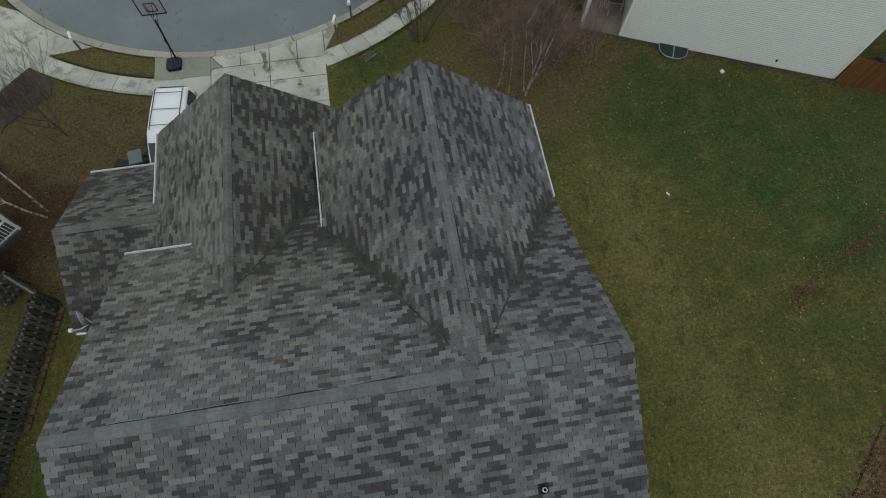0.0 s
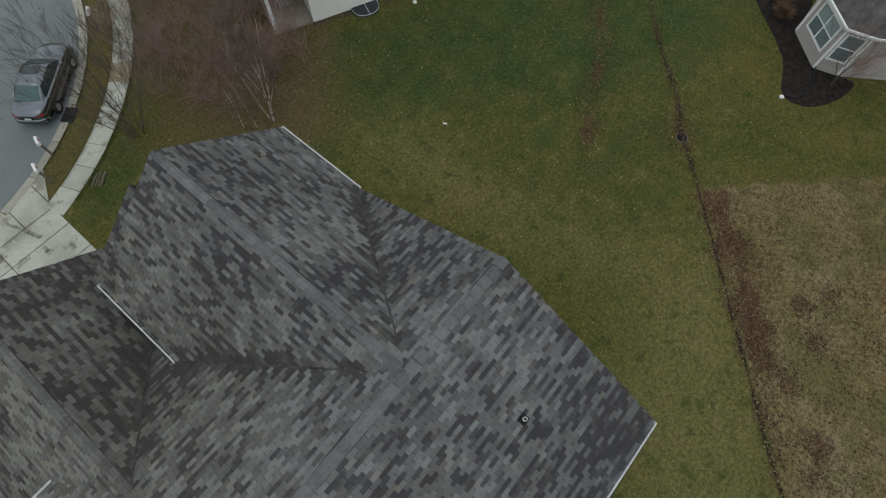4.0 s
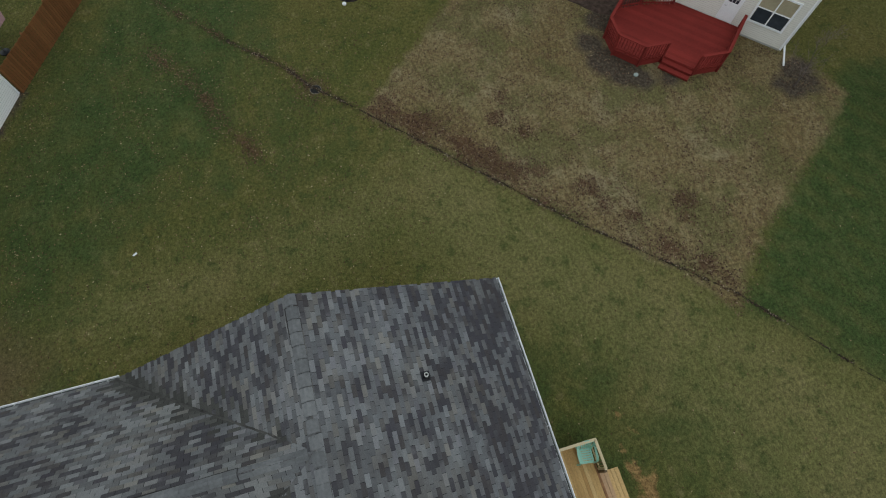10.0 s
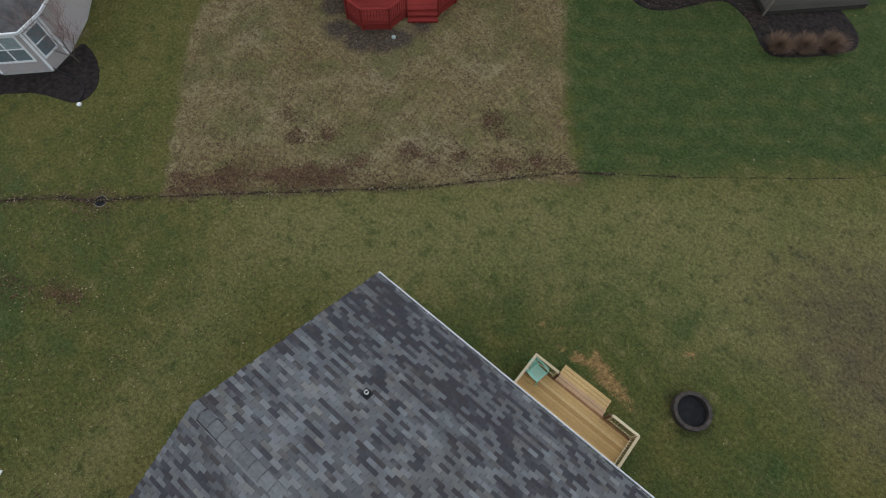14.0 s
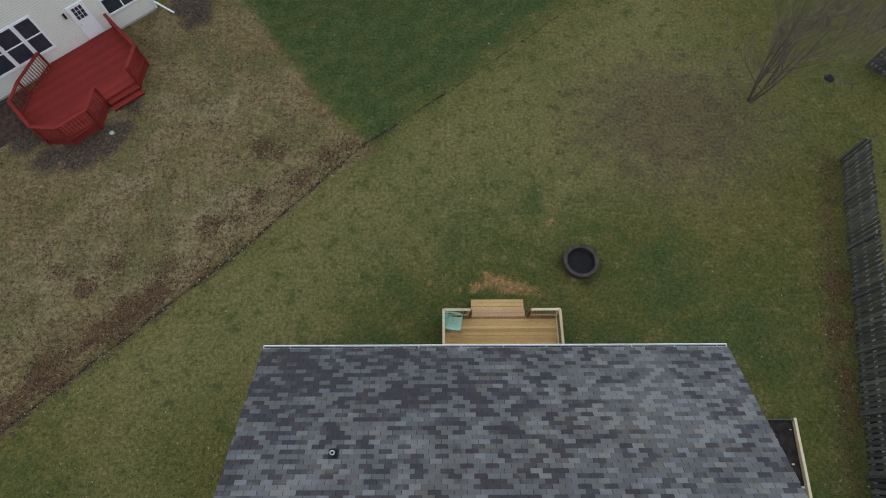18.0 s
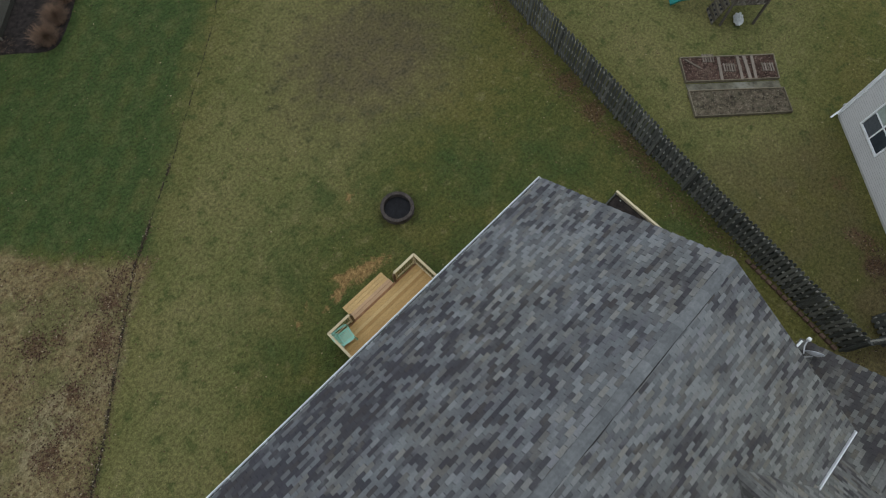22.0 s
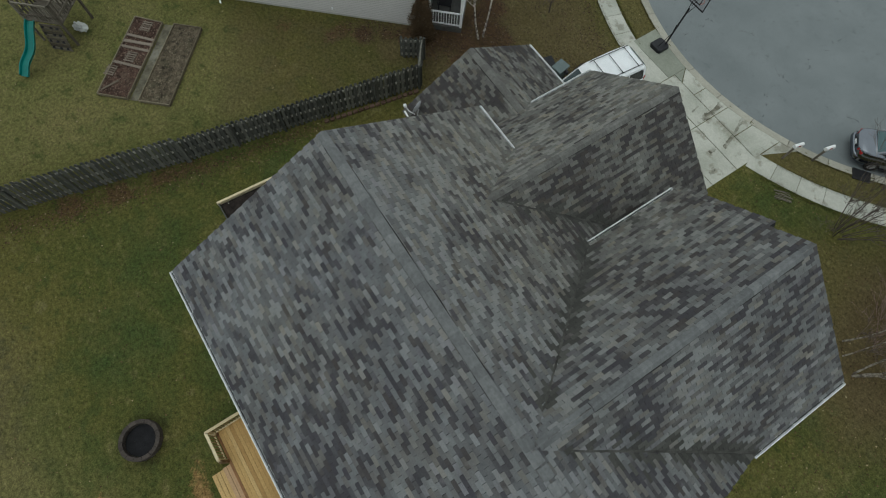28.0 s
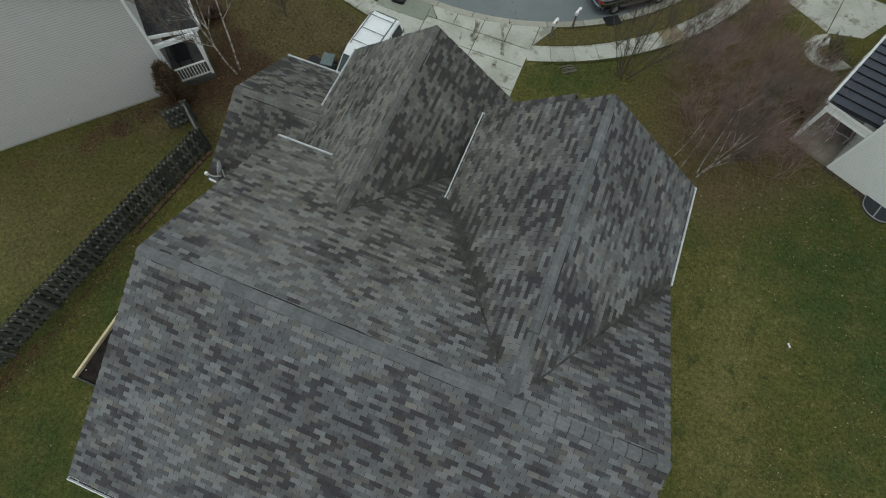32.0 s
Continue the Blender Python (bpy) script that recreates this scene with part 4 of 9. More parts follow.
driveway = thing("driveway", pose(0, 0, 0), "stained pale concrete driveway of large slabs", "driveway", kind="structure")


def slab(pts, mat=None, parent=driveway, z=0.03):
    bm = prism(pts, -0.1, z)
    part("slab", bm, mat or m_concrete, parent)


g = 0.02
for x0, x1 in ((-8.2, -5.25), (-5.25, -2.4)):
    ys = [11.0, 13.4, 15.6, 17.8, 19.4, 20.6]
    for y0, y1 in zip(ys, ys[1:]):
        slab([(x0 + g, y0 + g), (x1 - g, y0 + g), (x1 - g, y1 - g), (x0 + g, y1 - g)])
    xm = (x0 + x1) / 2
    x_in = x0 + 0.58 if x0 < -8 else x0
    slab([(x_in + g, 20.6 + g), (xm - g, 20.6 + g), (xm - g, kerb_y(xm)), (x0 + g, kerb_y(x0))])
    slab([(xm + g, 20.6 + g), (x1 - g, 20.6 + g), (x1 - g, kerb_y(x1)), (xm + g, kerb_y(xm))])
slab([(-2.4 + g, 20.95), (-1.55, kerb_y(-1.55)), (-2.4 + g, kerb_y(-2.4))])
for y0, y1 in ((11.0, 13.6), (13.6, 16.2), (16.2, 18.8)):
    slab([(-10.5, y0 + g), (-8.2 - g, y0 + g), (-8.2 - g, y1 - g), (-10.5, y1 - g)], m_concrete)
slab([(-10.5, 18.8 + g), (-8.2 - g, 18.8 + g), (-8.2 - g, 20.2), (-10.5, 20.2)], m_concrete)
slab([(-11.0, 20.22), (-8.2 - g, 20.22), (-8.2 - g, kerb_y(-8.2)), (-9.6, kerb_y(-9.6)), (-11.0, kerb_y(-11.0))], m_old_concrete)

# oil and tyre stains on the driveway
m_stain, nt_s, p_s = nodes_of("oily_drip_stain", 0.8, 0.0, 0.2)
p_s.inputs["Base Color"].default_value = (0.15, 0.13, 0.085, 1)
nt_s.links.new(ramp_of(nt_s, noise_of(nt_s, place_of(nt_s), 2.4, 4.0, 0.55), [(0.36, grey(0)), (0.62, grey(0.62))]), p_s.inputs["Alpha"])
rng = random.Random(17)
for run_s, wide in (([(-5.58, 21.45), (-5.45, 20.7), (-5.36, 19.6)], 0.20), ([(-4.36, 21.7), (-3.95, 20.75), (-3.62, 19.7)], 0.13), ([(-3.85, 19.3), (-3.81, 18.9)], 0.16), ([(-3.05, 18.5), (-2.96, 18.1)], 0.16), ([(-6.1, 20.3), (-6.0, 19.8)], 0.12), ([(-5.9, 18.6), (-5.8, 16.4)], 0.15)):
    sv, sf = [], []
    for (ax, ay), (bx, by) in zip(run_s, run_s[1:]):
        n_s = max(3, int(math.hypot(bx - ax, by - ay) / 0.08))
        for k in range(n_s + 1):
            x, y = ax + (bx - ax) * k / n_s, ay + (by - ay) * k / n_s
            w = wide * (0.6 + 0.7 * noise.noise((x * 2.2, y * 2.2, 4.0))) * rng.uniform(0.7, 1.2)
            sv += [(x - w, y, 0.0345), (x + w, y, 0.0345)]
    sf = [(2 * k, 2 * k + 1, 2 * k + 3, 2 * k + 2) for k in range(len(sv) // 2 - 1)]
    st_ob = new("stain", mesh_of("stain", sv, sf, m_stain))
    st_ob.parent = driveway
    tagged(st_ob, "dark uneven oil stain")

slab([(-8.2, 20.62), (-7.66, 20.62), (-8.2, kerb_y(-8.2) - 0.04)], m_old_concrete)

drive_w = thing("neighbour_driveway", pose(0, 0, 0), "pale concrete driveway of the grey neighbouring house", "driveway", kind="structure")
# slabs in rows from the kerb towards the house, along the drive's two edges
def on_kerb(x, y):
    d = (Vector((x, y)) - CUL).normalized() * (R_KERB + 0.05)
    return tuple(CUL + d)


e_in = [on_kerb(-14.2, 22.95), (-16.42, 22.70), (-17.40, 21.95), (-19.45, 19.75), (-21.9, 17.6), (-24.4, 15.4)]
e_out = [on_kerb(-18.3, 25.95), (-19.4, 26.6), (-20.6, 26.6), (-22.6, 25.4), (-25.0, 23.2), (-27.4, 20.8)]
rows = list(zip(e_in, e_out))
for j, ((a0, c0), (a1, c1)) in enumerate(zip(rows, rows[1:])):
    for k in range(3):
        q = [Vector(a0).lerp(c0, k / 3), Vector(a1).lerp(c1, k / 3), Vector(a1).lerp(c1, (k + 1) / 3), Vector(a0).lerp(c0, (k + 1) / 3)]
        if j == 0:
            q[0], q[3] = Vector(on_kerb(q[0].x, q[0].y)), Vector(on_kerb(q[3].x, q[3].y))
        mid_q = (q[0] + q[1] + q[2] + q[3]) / 4
        slab([tuple(mid_q + (p - mid_q) * 0.992) for p in q], m_concrete, drive_w)
for pts in ([(-19.53, 19.62), (-20.1, 18.95), (-18.95, 17.75), (-18.25, 18.3)],):
    slab(pts, m_old_concrete, drive_w)

patio = thing("patio", pose(0, 0, 0), "pale concrete patio slab beside the pinkish house", "patio", kind="structure")
slab([(31.27, 4.80), (32.45, 3.75), (36.5, 8.2), (35.2, 9.4)], plain("weathered_patio_concrete", (0.40, 0.395, 0.35), 0.9, 0, 0.16, 0.9, 18.0, 0.2), patio)

# driveway and curved path of the cream house
drive_e = thing("cream_house_driveway", pose(0, 0, 0), "pale concrete driveway and curved path before the cream house", "driveway", kind="structure")
for pts in ([(12.1, 28.2), (14.0, 28.6), (16.0, 31.5), (12.9, 31.9)], [(9.6, 29.7), (12.05, 28.24), (12.85, 31.9), (10.0, 33.0)], [(8.2, 29.3), (9.55, 29.75), (9.95, 33.0), (8.3, 32.0)]):
    slab(pts, m_concrete, drive_e)
loop = [(12.2, 28.2), (11.5, 27.75), (11.05, 27.0), (11.15, 26.2), (11.7, 25.75), (12.6, 25.6), (13.6, 26.3)]
for (ax, ay), (bx, by) in zip(loop, loop[1:]):
    c = Vector((12.6, 26.9))
    oa, ob_ = (Vector((ax, ay)) - c).normalized() * 0.75, (Vector((bx, by)) - c).normalized() * 0.75
    slab([(ax, ay), (bx, by), (bx - ob_.x, by - ob_.y), (ax - oa.x, ay - oa.y)], m_concrete, drive_e)

# ---------------------------------------------------------------- the house below the camera
house = thing("house", pose(0, 0, 0), "two-storey house with a cross-gabled grey shingle roof and white gutters", "house")

# roof planes: eave and ridge lines of each wing
MAIN = dict(x0=-8.40, x1=5.20, rear=-3.53, ridge=2.18, front=7.80, ze=6.40, zr=9.31)
GB = dict(x0=-2.23, x1=5.19, ridge=1.45, y0=2.18, y1=11.45, ze=6.40, zr=9.30)
GA = dict(x0=-8.25, x1=-1.45, ridge=-4.85, y0=5.55, y1=13.35, ze=4.90, zr=7.55)
WING = dict(x0=-11.5, x1=-7.95, y0=6.40, y1=12.93, ridge=9.66, ze=3.50, zr=5.20)


def z_main(x, y):
    if not (MAIN["x0"] <= x <= MAIN["x1"] and MAIN["rear"] <= y <= MAIN["front"]):
        return -1
    s = (MAIN["zr"] - MAIN["ze"]) / ((MAIN["ridge"] - MAIN["rear"]) if y < MAIN["ridge"] else (MAIN["front"] - MAIN["ridge"]))
    return MAIN["zr"] - s * abs(y - MAIN["ridge"])


def z_gable(g, x, y):
    if not (g["x0"] <= x <= g["x1"] and g["y0"] <= y <= g["y1"]):
        return -1
    return g["zr"] - (g["zr"] - g["ze"]) / (g["ridge"] - g["x0"]) * abs(x - g["ridge"])


def z_wing(x, y):
    g = WING
    if not (g["x0"] <= x <= g["x1"] and g["y0"] <= y <= g["y1"]):
        return -1
    return g["zr"] - (g["zr"] - g["ze"]) / (g["ridge"] - g["y0"]) * abs(y - g["ridge"])


def covered(x, y, z):
    """Whether a point of one roof lies well below another."""
    return max(z_main(x, y), z_gable(GB, x, y), z_gable(GA, x, y), z_wing(x, y)) > z + 0.16


TAB, EXPO, THICK = 0.305, 0.127, 0.011
SB = (GB["zr"] - GB["ze"]) / (GB["ridge"] - GB["x0"])
FRONT_S = (MAIN["zr"] - MAIN["ze"]) / (MAIN["front"] - MAIN["ridge"])
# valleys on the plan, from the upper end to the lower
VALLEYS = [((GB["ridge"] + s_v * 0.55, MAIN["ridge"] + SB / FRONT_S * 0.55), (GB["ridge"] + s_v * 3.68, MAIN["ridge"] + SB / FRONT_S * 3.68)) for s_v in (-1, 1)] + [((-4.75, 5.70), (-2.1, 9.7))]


def dark_by_valley(x, y, rng):
    """Whether a tab near a valley is a dark one; more so further down."""
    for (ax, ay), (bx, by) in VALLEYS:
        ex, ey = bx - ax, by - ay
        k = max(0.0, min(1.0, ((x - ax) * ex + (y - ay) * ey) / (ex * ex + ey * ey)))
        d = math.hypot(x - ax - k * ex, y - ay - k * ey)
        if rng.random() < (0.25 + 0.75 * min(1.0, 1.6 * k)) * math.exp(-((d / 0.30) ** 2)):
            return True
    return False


def tab_mesh(name, u, n, v, width, material):
    """One shingle tab: a wedge that is proud at its lower edge."""
    w = width / 2
    base = [(-w, 0, THICK), (w, 0, THICK), (w, EXPO * 1.06, 0.003), (-w, EXPO * 1.06, 0.003), (-w, 0, -0.004), (w, 0, -0.004)]
    vs = [u * a + v * b + n * c for a, b, c in base]
    return mesh_of(name, [tuple(q) for q in vs], [(0, 1, 2, 3), (4, 5, 1, 0), (5, 2, 1), (4, 0, 3)], material)


def roof_plane(name, corner, u, v, width, length, parent, near=None, label=""):
    """The deck of one slope as a part, with its shingle tabs on it. corner: the left end of the eave, seen from below the slope."""
    u, v = Vector(u).normalized(), Vector(v).normalized()
    n = u.cross(v).normalized()
    c = Vector(corner)
    bm = bmesh.new()
    q = [c, c + u * width, c + u * width + v * length, c + v * length]
    top = [bm.verts.new(p - n * 0.005) for p in q]
    low = [bm.verts.new(p - n * 0.15) for p in q]
    bm.faces.new(top)
    bm.faces.new(low[::-1])
    for i in range(4):
        bm.faces.new((low[i], low[(i + 1) % 4], top[(i + 1) % 4], top[i]))
    deck = part(name, bm, m_underlay, parent, label)
    single = tab_mesh("shingle", u, n, v, TAB - 0.012, m_shingle)
    verts, faces = [], []
    d_verts, d_faces = [], []
    rows = int(length / EXPO)
    rng = random.Random(len(name) * 7 + int(width * 10))
    for r in range(rows + 1):
        lo = r * EXPO
        shift = -TAB * ((r % 2) * 0.5 + (0.08 if r % 4 > 1 else 0.0)) + rng.uniform(-0.012, 0.012)
        k = 0
        while True:
            a0 = shift + k * TAB
            k += 1
            if a0 > width - 0.02:
                break
            s0, s1 = max(a0, -0.025) + 0.006, min(a0 + TAB, width + 0.025) - 0.006
            if s1 - s0 < 0.03:
                continue
            hi = min(EXPO * 1.06, length - lo + 0.02)
            if hi < 0.02:
                continue
            mid = c + u * ((s0 + s1) / 2) + v * (lo + hi / 2)
            if covered(mid.x, mid.y, mid.z):
                continue
            lift = THICK + rng.uniform(-0.002, 0.003)
            if near and near[0] < mid.x < near[1] and near[2] < mid.y < near[3] and s1 - s0 > TAB - 0.02:
                ob = new("shingle", single)
                ob.parent = deck
                ob.location = c + u * ((s0 + s1) / 2) + v * lo
                continue
            dv, df = (d_verts, d_faces) if dark_by_valley(mid.x, mid.y, rng) else (verts, faces)
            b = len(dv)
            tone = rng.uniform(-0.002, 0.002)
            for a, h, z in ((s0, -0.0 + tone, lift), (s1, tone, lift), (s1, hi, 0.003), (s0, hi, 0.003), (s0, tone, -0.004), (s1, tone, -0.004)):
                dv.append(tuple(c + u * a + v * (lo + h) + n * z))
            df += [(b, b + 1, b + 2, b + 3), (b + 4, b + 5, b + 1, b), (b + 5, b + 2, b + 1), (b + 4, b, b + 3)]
    # the darker tabs close to the valley lines, as one mesh
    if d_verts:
        damp = new("damp_shingles", mesh_of("damp_shingles", d_verts, d_faces, m_valley_tab))
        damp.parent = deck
        tagged(damp, "dark shingles beside the valley", kind="stuff")
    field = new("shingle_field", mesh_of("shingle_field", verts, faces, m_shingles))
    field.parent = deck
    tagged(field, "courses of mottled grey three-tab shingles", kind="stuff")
    return deck


def slope_len(run, rise):
    return math.hypot(run, rise)


rise_m, run_m = MAIN["zr"] - MAIN["ze"], MAIN["ridge"] - MAIN["rear"]
w_m = MAIN["x1"] - MAIN["x0"]
roof_plane("rear_slope", (MAIN["x0"], MAIN["rear"], MAIN["ze"]), (1, 0, 0), (0, run_m, rise_m), w_m, slope_len(run_m, rise_m), house, (0.2, 4.6, -0.9, 1.6))
roof_plane("front_slope", (MAIN["x1"], MAIN["front"], MAIN["ze"]), (-1, 0, 0), (0, -(MAIN["front"] - MAIN["ridge"]), rise_m), w_m, slope_len(MAIN["front"] - MAIN["ridge"], rise_m), house)
roof_plane("valley_slope", (-1.85, 9.75, MAIN["zr"] - FRONT_S * (9.75 - MAIN["ridge"])), (-1, 0, 0), (0, -1, FRONT_S), 1.75, slope_len(2.15, 1.1), house)
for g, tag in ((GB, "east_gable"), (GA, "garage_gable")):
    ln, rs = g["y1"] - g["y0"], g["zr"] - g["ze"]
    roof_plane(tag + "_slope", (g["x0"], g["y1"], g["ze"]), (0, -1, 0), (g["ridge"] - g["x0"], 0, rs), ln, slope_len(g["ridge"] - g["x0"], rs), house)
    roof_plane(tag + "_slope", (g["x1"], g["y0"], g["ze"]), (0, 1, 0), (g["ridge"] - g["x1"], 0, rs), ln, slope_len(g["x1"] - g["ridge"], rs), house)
rs = GB["zr"] - GB["ze"]
roof_plane("rake_return_slope", (GB["x0"], GB["y1"] + 0.27, GB["ze"]), (0, -1, 0), (GB["ridge"] - GB["x0"], 0, rs), 0.235, slope_len(GB["ridge"] - GB["x0"], rs) * 0.72, house)
rs = WING["zr"] - WING["ze"]
roof_plane("wing_slope", (WING["x0"], WING["y0"], WING["ze"]), (1, 0, 0), (0, WING["ridge"] - WING["y0"], rs), WING["x1"] - WING["x0"], slope_len(WING["ridge"] - WING["y0"], rs), house)
roof_plane("wing_slope", (WING["x1"], WING["y1"], WING["ze"]), (-1, 0, 0), (0, WING["ridge"] - WING["y1"], rs), WING["x1"] - WING["x0"], slope_len(WING["y1"] - WING["ridge"], rs), house)


m_vent_shade = plain("dark_vent_shade", (0.030, 0.028, 0.028), 0.9, 0, 0.4, 3.0)


def ridge_cap(a, b, left, right, dark, vented=True, mat=m_cap):
    """Cap shingles folded over a ridge, raised on a vent, with the shade along its edges put in as dark strips. left,
    right: the way down each slope; dark: 0 or 1, the edge with the wider strip.
    """
    a, b = Vector(a), Vector(b)
    d = (b - a).normalized()
    ways = [Vector(left).normalized(), Vector(right).normalized()]
    half, lift, long = (0.17, 0.030, 0.30) if vented else (0.158, 0.018, 0.29)
    up = Vector((0, 0, 1))
    verts, faces = [], []
    for o, h in ((Vector((0, 0, 0)), lift + 0.008), (d * (long + 0.015), lift)):
        for w, k in ((ways[0], 1.0), (ways[0], 0.22), (ways[1], 0.22), (ways[1], 1.0)):
            verts.append(tuple(o + w * (half * k) + up * (h + (0.008 if k < 1 else 0.0))))
    faces += [(0, 1, 5, 4), (1, 2, 6, 5), (2, 3, 7, 6)]
    verts += [tuple(Vector(verts[j]) - up * 0.016) for j in range(8)]
    faces += [(8 + j, 9 + j, j + 1, j) for j in range(3)] + [(12, 8, 0, 4), (11, 15, 7, 3)]
    me = mesh_of("cap_shingle", verts, faces, mat)
    row = thing("ridge_vent" if vented else "ridge_cap", pose(0, 0, 0), "pale ridge vent capped with long folded shingles" if vented else "row of pale folded ridge cap shingles", "ridge")
    row.parent = house
    del row["category"]
    n = max(1, int((b - a).length / long))
    rng = random.Random(int(abs(a.x) * 31 + abs(b.y) * 17))
    for i in range(n):
        ob = new("cap_shingle", me)
        ob.parent = row
        ob.location = a + d * ((b - a).length / n * i) + up * rng.uniform(-0.003, 0.003)
    if not vented:
        return row
    # the shade beside the raised caps, laid on as uneven dark strips
    vs, fs = [], []
    steps = int((b - a).length / 0.1)
    for k in range(steps + 1):
        p = a + d * ((b - a).length * k / steps)
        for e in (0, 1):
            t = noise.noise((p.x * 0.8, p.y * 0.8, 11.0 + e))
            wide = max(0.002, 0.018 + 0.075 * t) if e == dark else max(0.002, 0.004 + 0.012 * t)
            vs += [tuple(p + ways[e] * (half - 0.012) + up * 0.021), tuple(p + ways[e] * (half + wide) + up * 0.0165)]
        if k:
            q = 4 * k
            fs += [(q - 4, q - 3, q + 1, q), (q + 2, q + 3, q - 1, q - 2)]
    shade_strip = new("vent_shade", mesh_of("vent_shade", vs, fs, m_vent_shade))
    shade_strip.parent = row
    tagged(shade_strip, "dark uneven shade line beside the vent")
    return row


sm = rise_m / run_m
sb = (GB["zr"] - GB["ze"]) / (GB["ridge"] - GB["x0"])
sa = (GA["zr"] - GA["ze"]) / (GA["ridge"] - GA["x0"])
north, south, west_b, east_b = (0, 1, -FRONT_S), (0, -1, -sm), (-1, 0, -sb), (1, 0, -sb)
ridge_cap((MAIN["x0"], MAIN["ridge"], MAIN["zr"]), (MAIN["x0"] + 0.6, MAIN["ridge"], MAIN["zr"]), north, south, 0, False)
ridge_cap((MAIN["x0"] + 0.62, MAIN["ridge"], MAIN["zr"]), (0.75, MAIN["ridge"], MAIN["zr"]), north, south, 0)
ridge_cap((0.77, MAIN["ridge"], MAIN["zr"]), (2.2, MAIN["ridge"], MAIN["zr"]), north, south, 0, False)
ridge_cap((2.22, MAIN["ridge"], MAIN["zr"]), (MAIN["x1"] - 0.3, MAIN["ridge"], MAIN["zr"]), north, south, 0)
ridge_cap((MAIN["x1"] - 0.28, MAIN["ridge"], MAIN["zr"]), (MAIN["x1"], MAIN["ridge"], MAIN["zr"]), north, south, 0, False)
ridge_cap((GB["ridge"], GB["y0"] + 0.2, GB["zr"]), (GB["ridge"], 3.9, GB["zr"]), west_b, east_b, 1, False)
ridge_cap((GB["ridge"], 3.92, GB["zr"]), (GB["ridge"], GB["y1"] - 0.5, GB["zr"]), west_b, east_b, 1)
ridge_cap((GB["ridge"], GB["y1"] - 0.48, GB["zr"]), (GB["ridge"], GB["y1"], GB["zr"]), west_b, east_b, 1, False)
ridge_cap((GA["ridge"], GA["y0"], GA["zr"]), (GA["ridge"], GA["y0"] + 1.2, GA["zr"]), (-1, 0, -sa), (1, 0, -sa), 1, False, m_worn_cap)
ridge_cap((GA["ridge"], GA["y0"] + 1.22, GA["zr"]), (GA["ridge"], GA["y1"], GA["zr"]), (-1, 0, -sa), (1, 0, -sa), 1, True, m_worn_cap)
ridge_cap((WING["x0"], WING["ridge"], WING["zr"]), (WING["x1"] - 0.1, WING["ridge"], WING["zr"]), (0, 1, -0.52), (0, -1, -0.52), 1, True, m_worn_cap)

# walls, under the eaves
for tag, (x0, x1, y0, y1), zt in (("main_walls", (MAIN["x0"] + 0.3, MAIN["x1"] - 0.3, MAIN["rear"] + 0.4, MAIN["front"] - 0.4), 6.3), ("east_gable_walls", (GB["x0"] + 0.4, GB["x1"] - 0.4, 7.4, GB["y1"] - 0.35), 6.3), ("garage_walls", (GA["x0"] + 0.4, GA["x1"] - 0.4, 7.5, GA["y1"] - 0.35), 4.8), ("wing_walls", (WING["x0"] + 0.3, -8.1, WING["y0"] + 0.4, WING["y1"] - 0.4), 3.4)):
    for w in ((x0, x1, y0, y0 + 0.2), (x0, x1, y1 - 0.2, y1), (x0, x0 + 0.2, y0 + 0.2, y1 - 0.2), (x1 - 0.2, x1, y0 + 0.2, y1 - 0.2)):
        part("wall", boxes((*w, 0, zt)), m_own_siding, house)


def gable_wall(a, b, peak, thick, material, parent):
    """The triangle of wall under a rake."""
    bm = bmesh.new()
    t = Vector(thick)
    f = [bm.verts.new(p) for p in (a, b, peak)]
    k = [bm.verts.new(Vector(p) + t) for p in (a, b, peak)]
    bm.faces.new(f)
    bm.faces.new(k[::-1])
    for i in range(3):
        bm.faces.new((f[i], k[i], k[(i + 1) % 3], f[(i + 1) % 3]))
    bmesh.ops.recalc_face_normals(bm, faces=bm.faces[:])
    return part("gable_wall", bm, material, parent)


gable_wall((GB["x0"] + 0.4, GB["y1"] - 0.35, 6.3), (GB["x1"] - 0.4, GB["y1"] - 0.35, 6.3), (GB["ridge"], GB["y1"] - 0.35, 9.0), (0, -0.2, 0), m_own_siding, house)
gable_wall((GA["x0"] + 0.4, GA["y1"] - 0.35, 4.8), (GA["x1"] - 0.4, GA["y1"] - 0.35, 4.8), (GA["ridge"], GA["y1"] - 0.35, 7.25), (0, -0.2, 0), m_own_siding, house)
gable_wall((MAIN["x0"] + 0.3, -3.2, 6.3), (MAIN["x0"] + 0.3, 7.4, 6.3), (MAIN["x0"] + 0.3, 2.11, 9.0), (0.2, 0, 0), m_own_siding, house)
gable_wall((MAIN["x1"] - 0.3, -3.2, 6.3), (MAIN["x1"] - 0.3, 7.4, 6.3), (MAIN["x1"] - 0.3, 2.11, 9.0), (-0.2, 0, 0), m_own_siding, house)
gable_wall((WING["x0"] + 0.3, 6.8, 3.4), (WING["x0"] + 0.3, 12.5, 3.4), (WING["x0"] + 0.3, 9.66, 4.9), (0.2, 0, 0), m_own_siding, house)


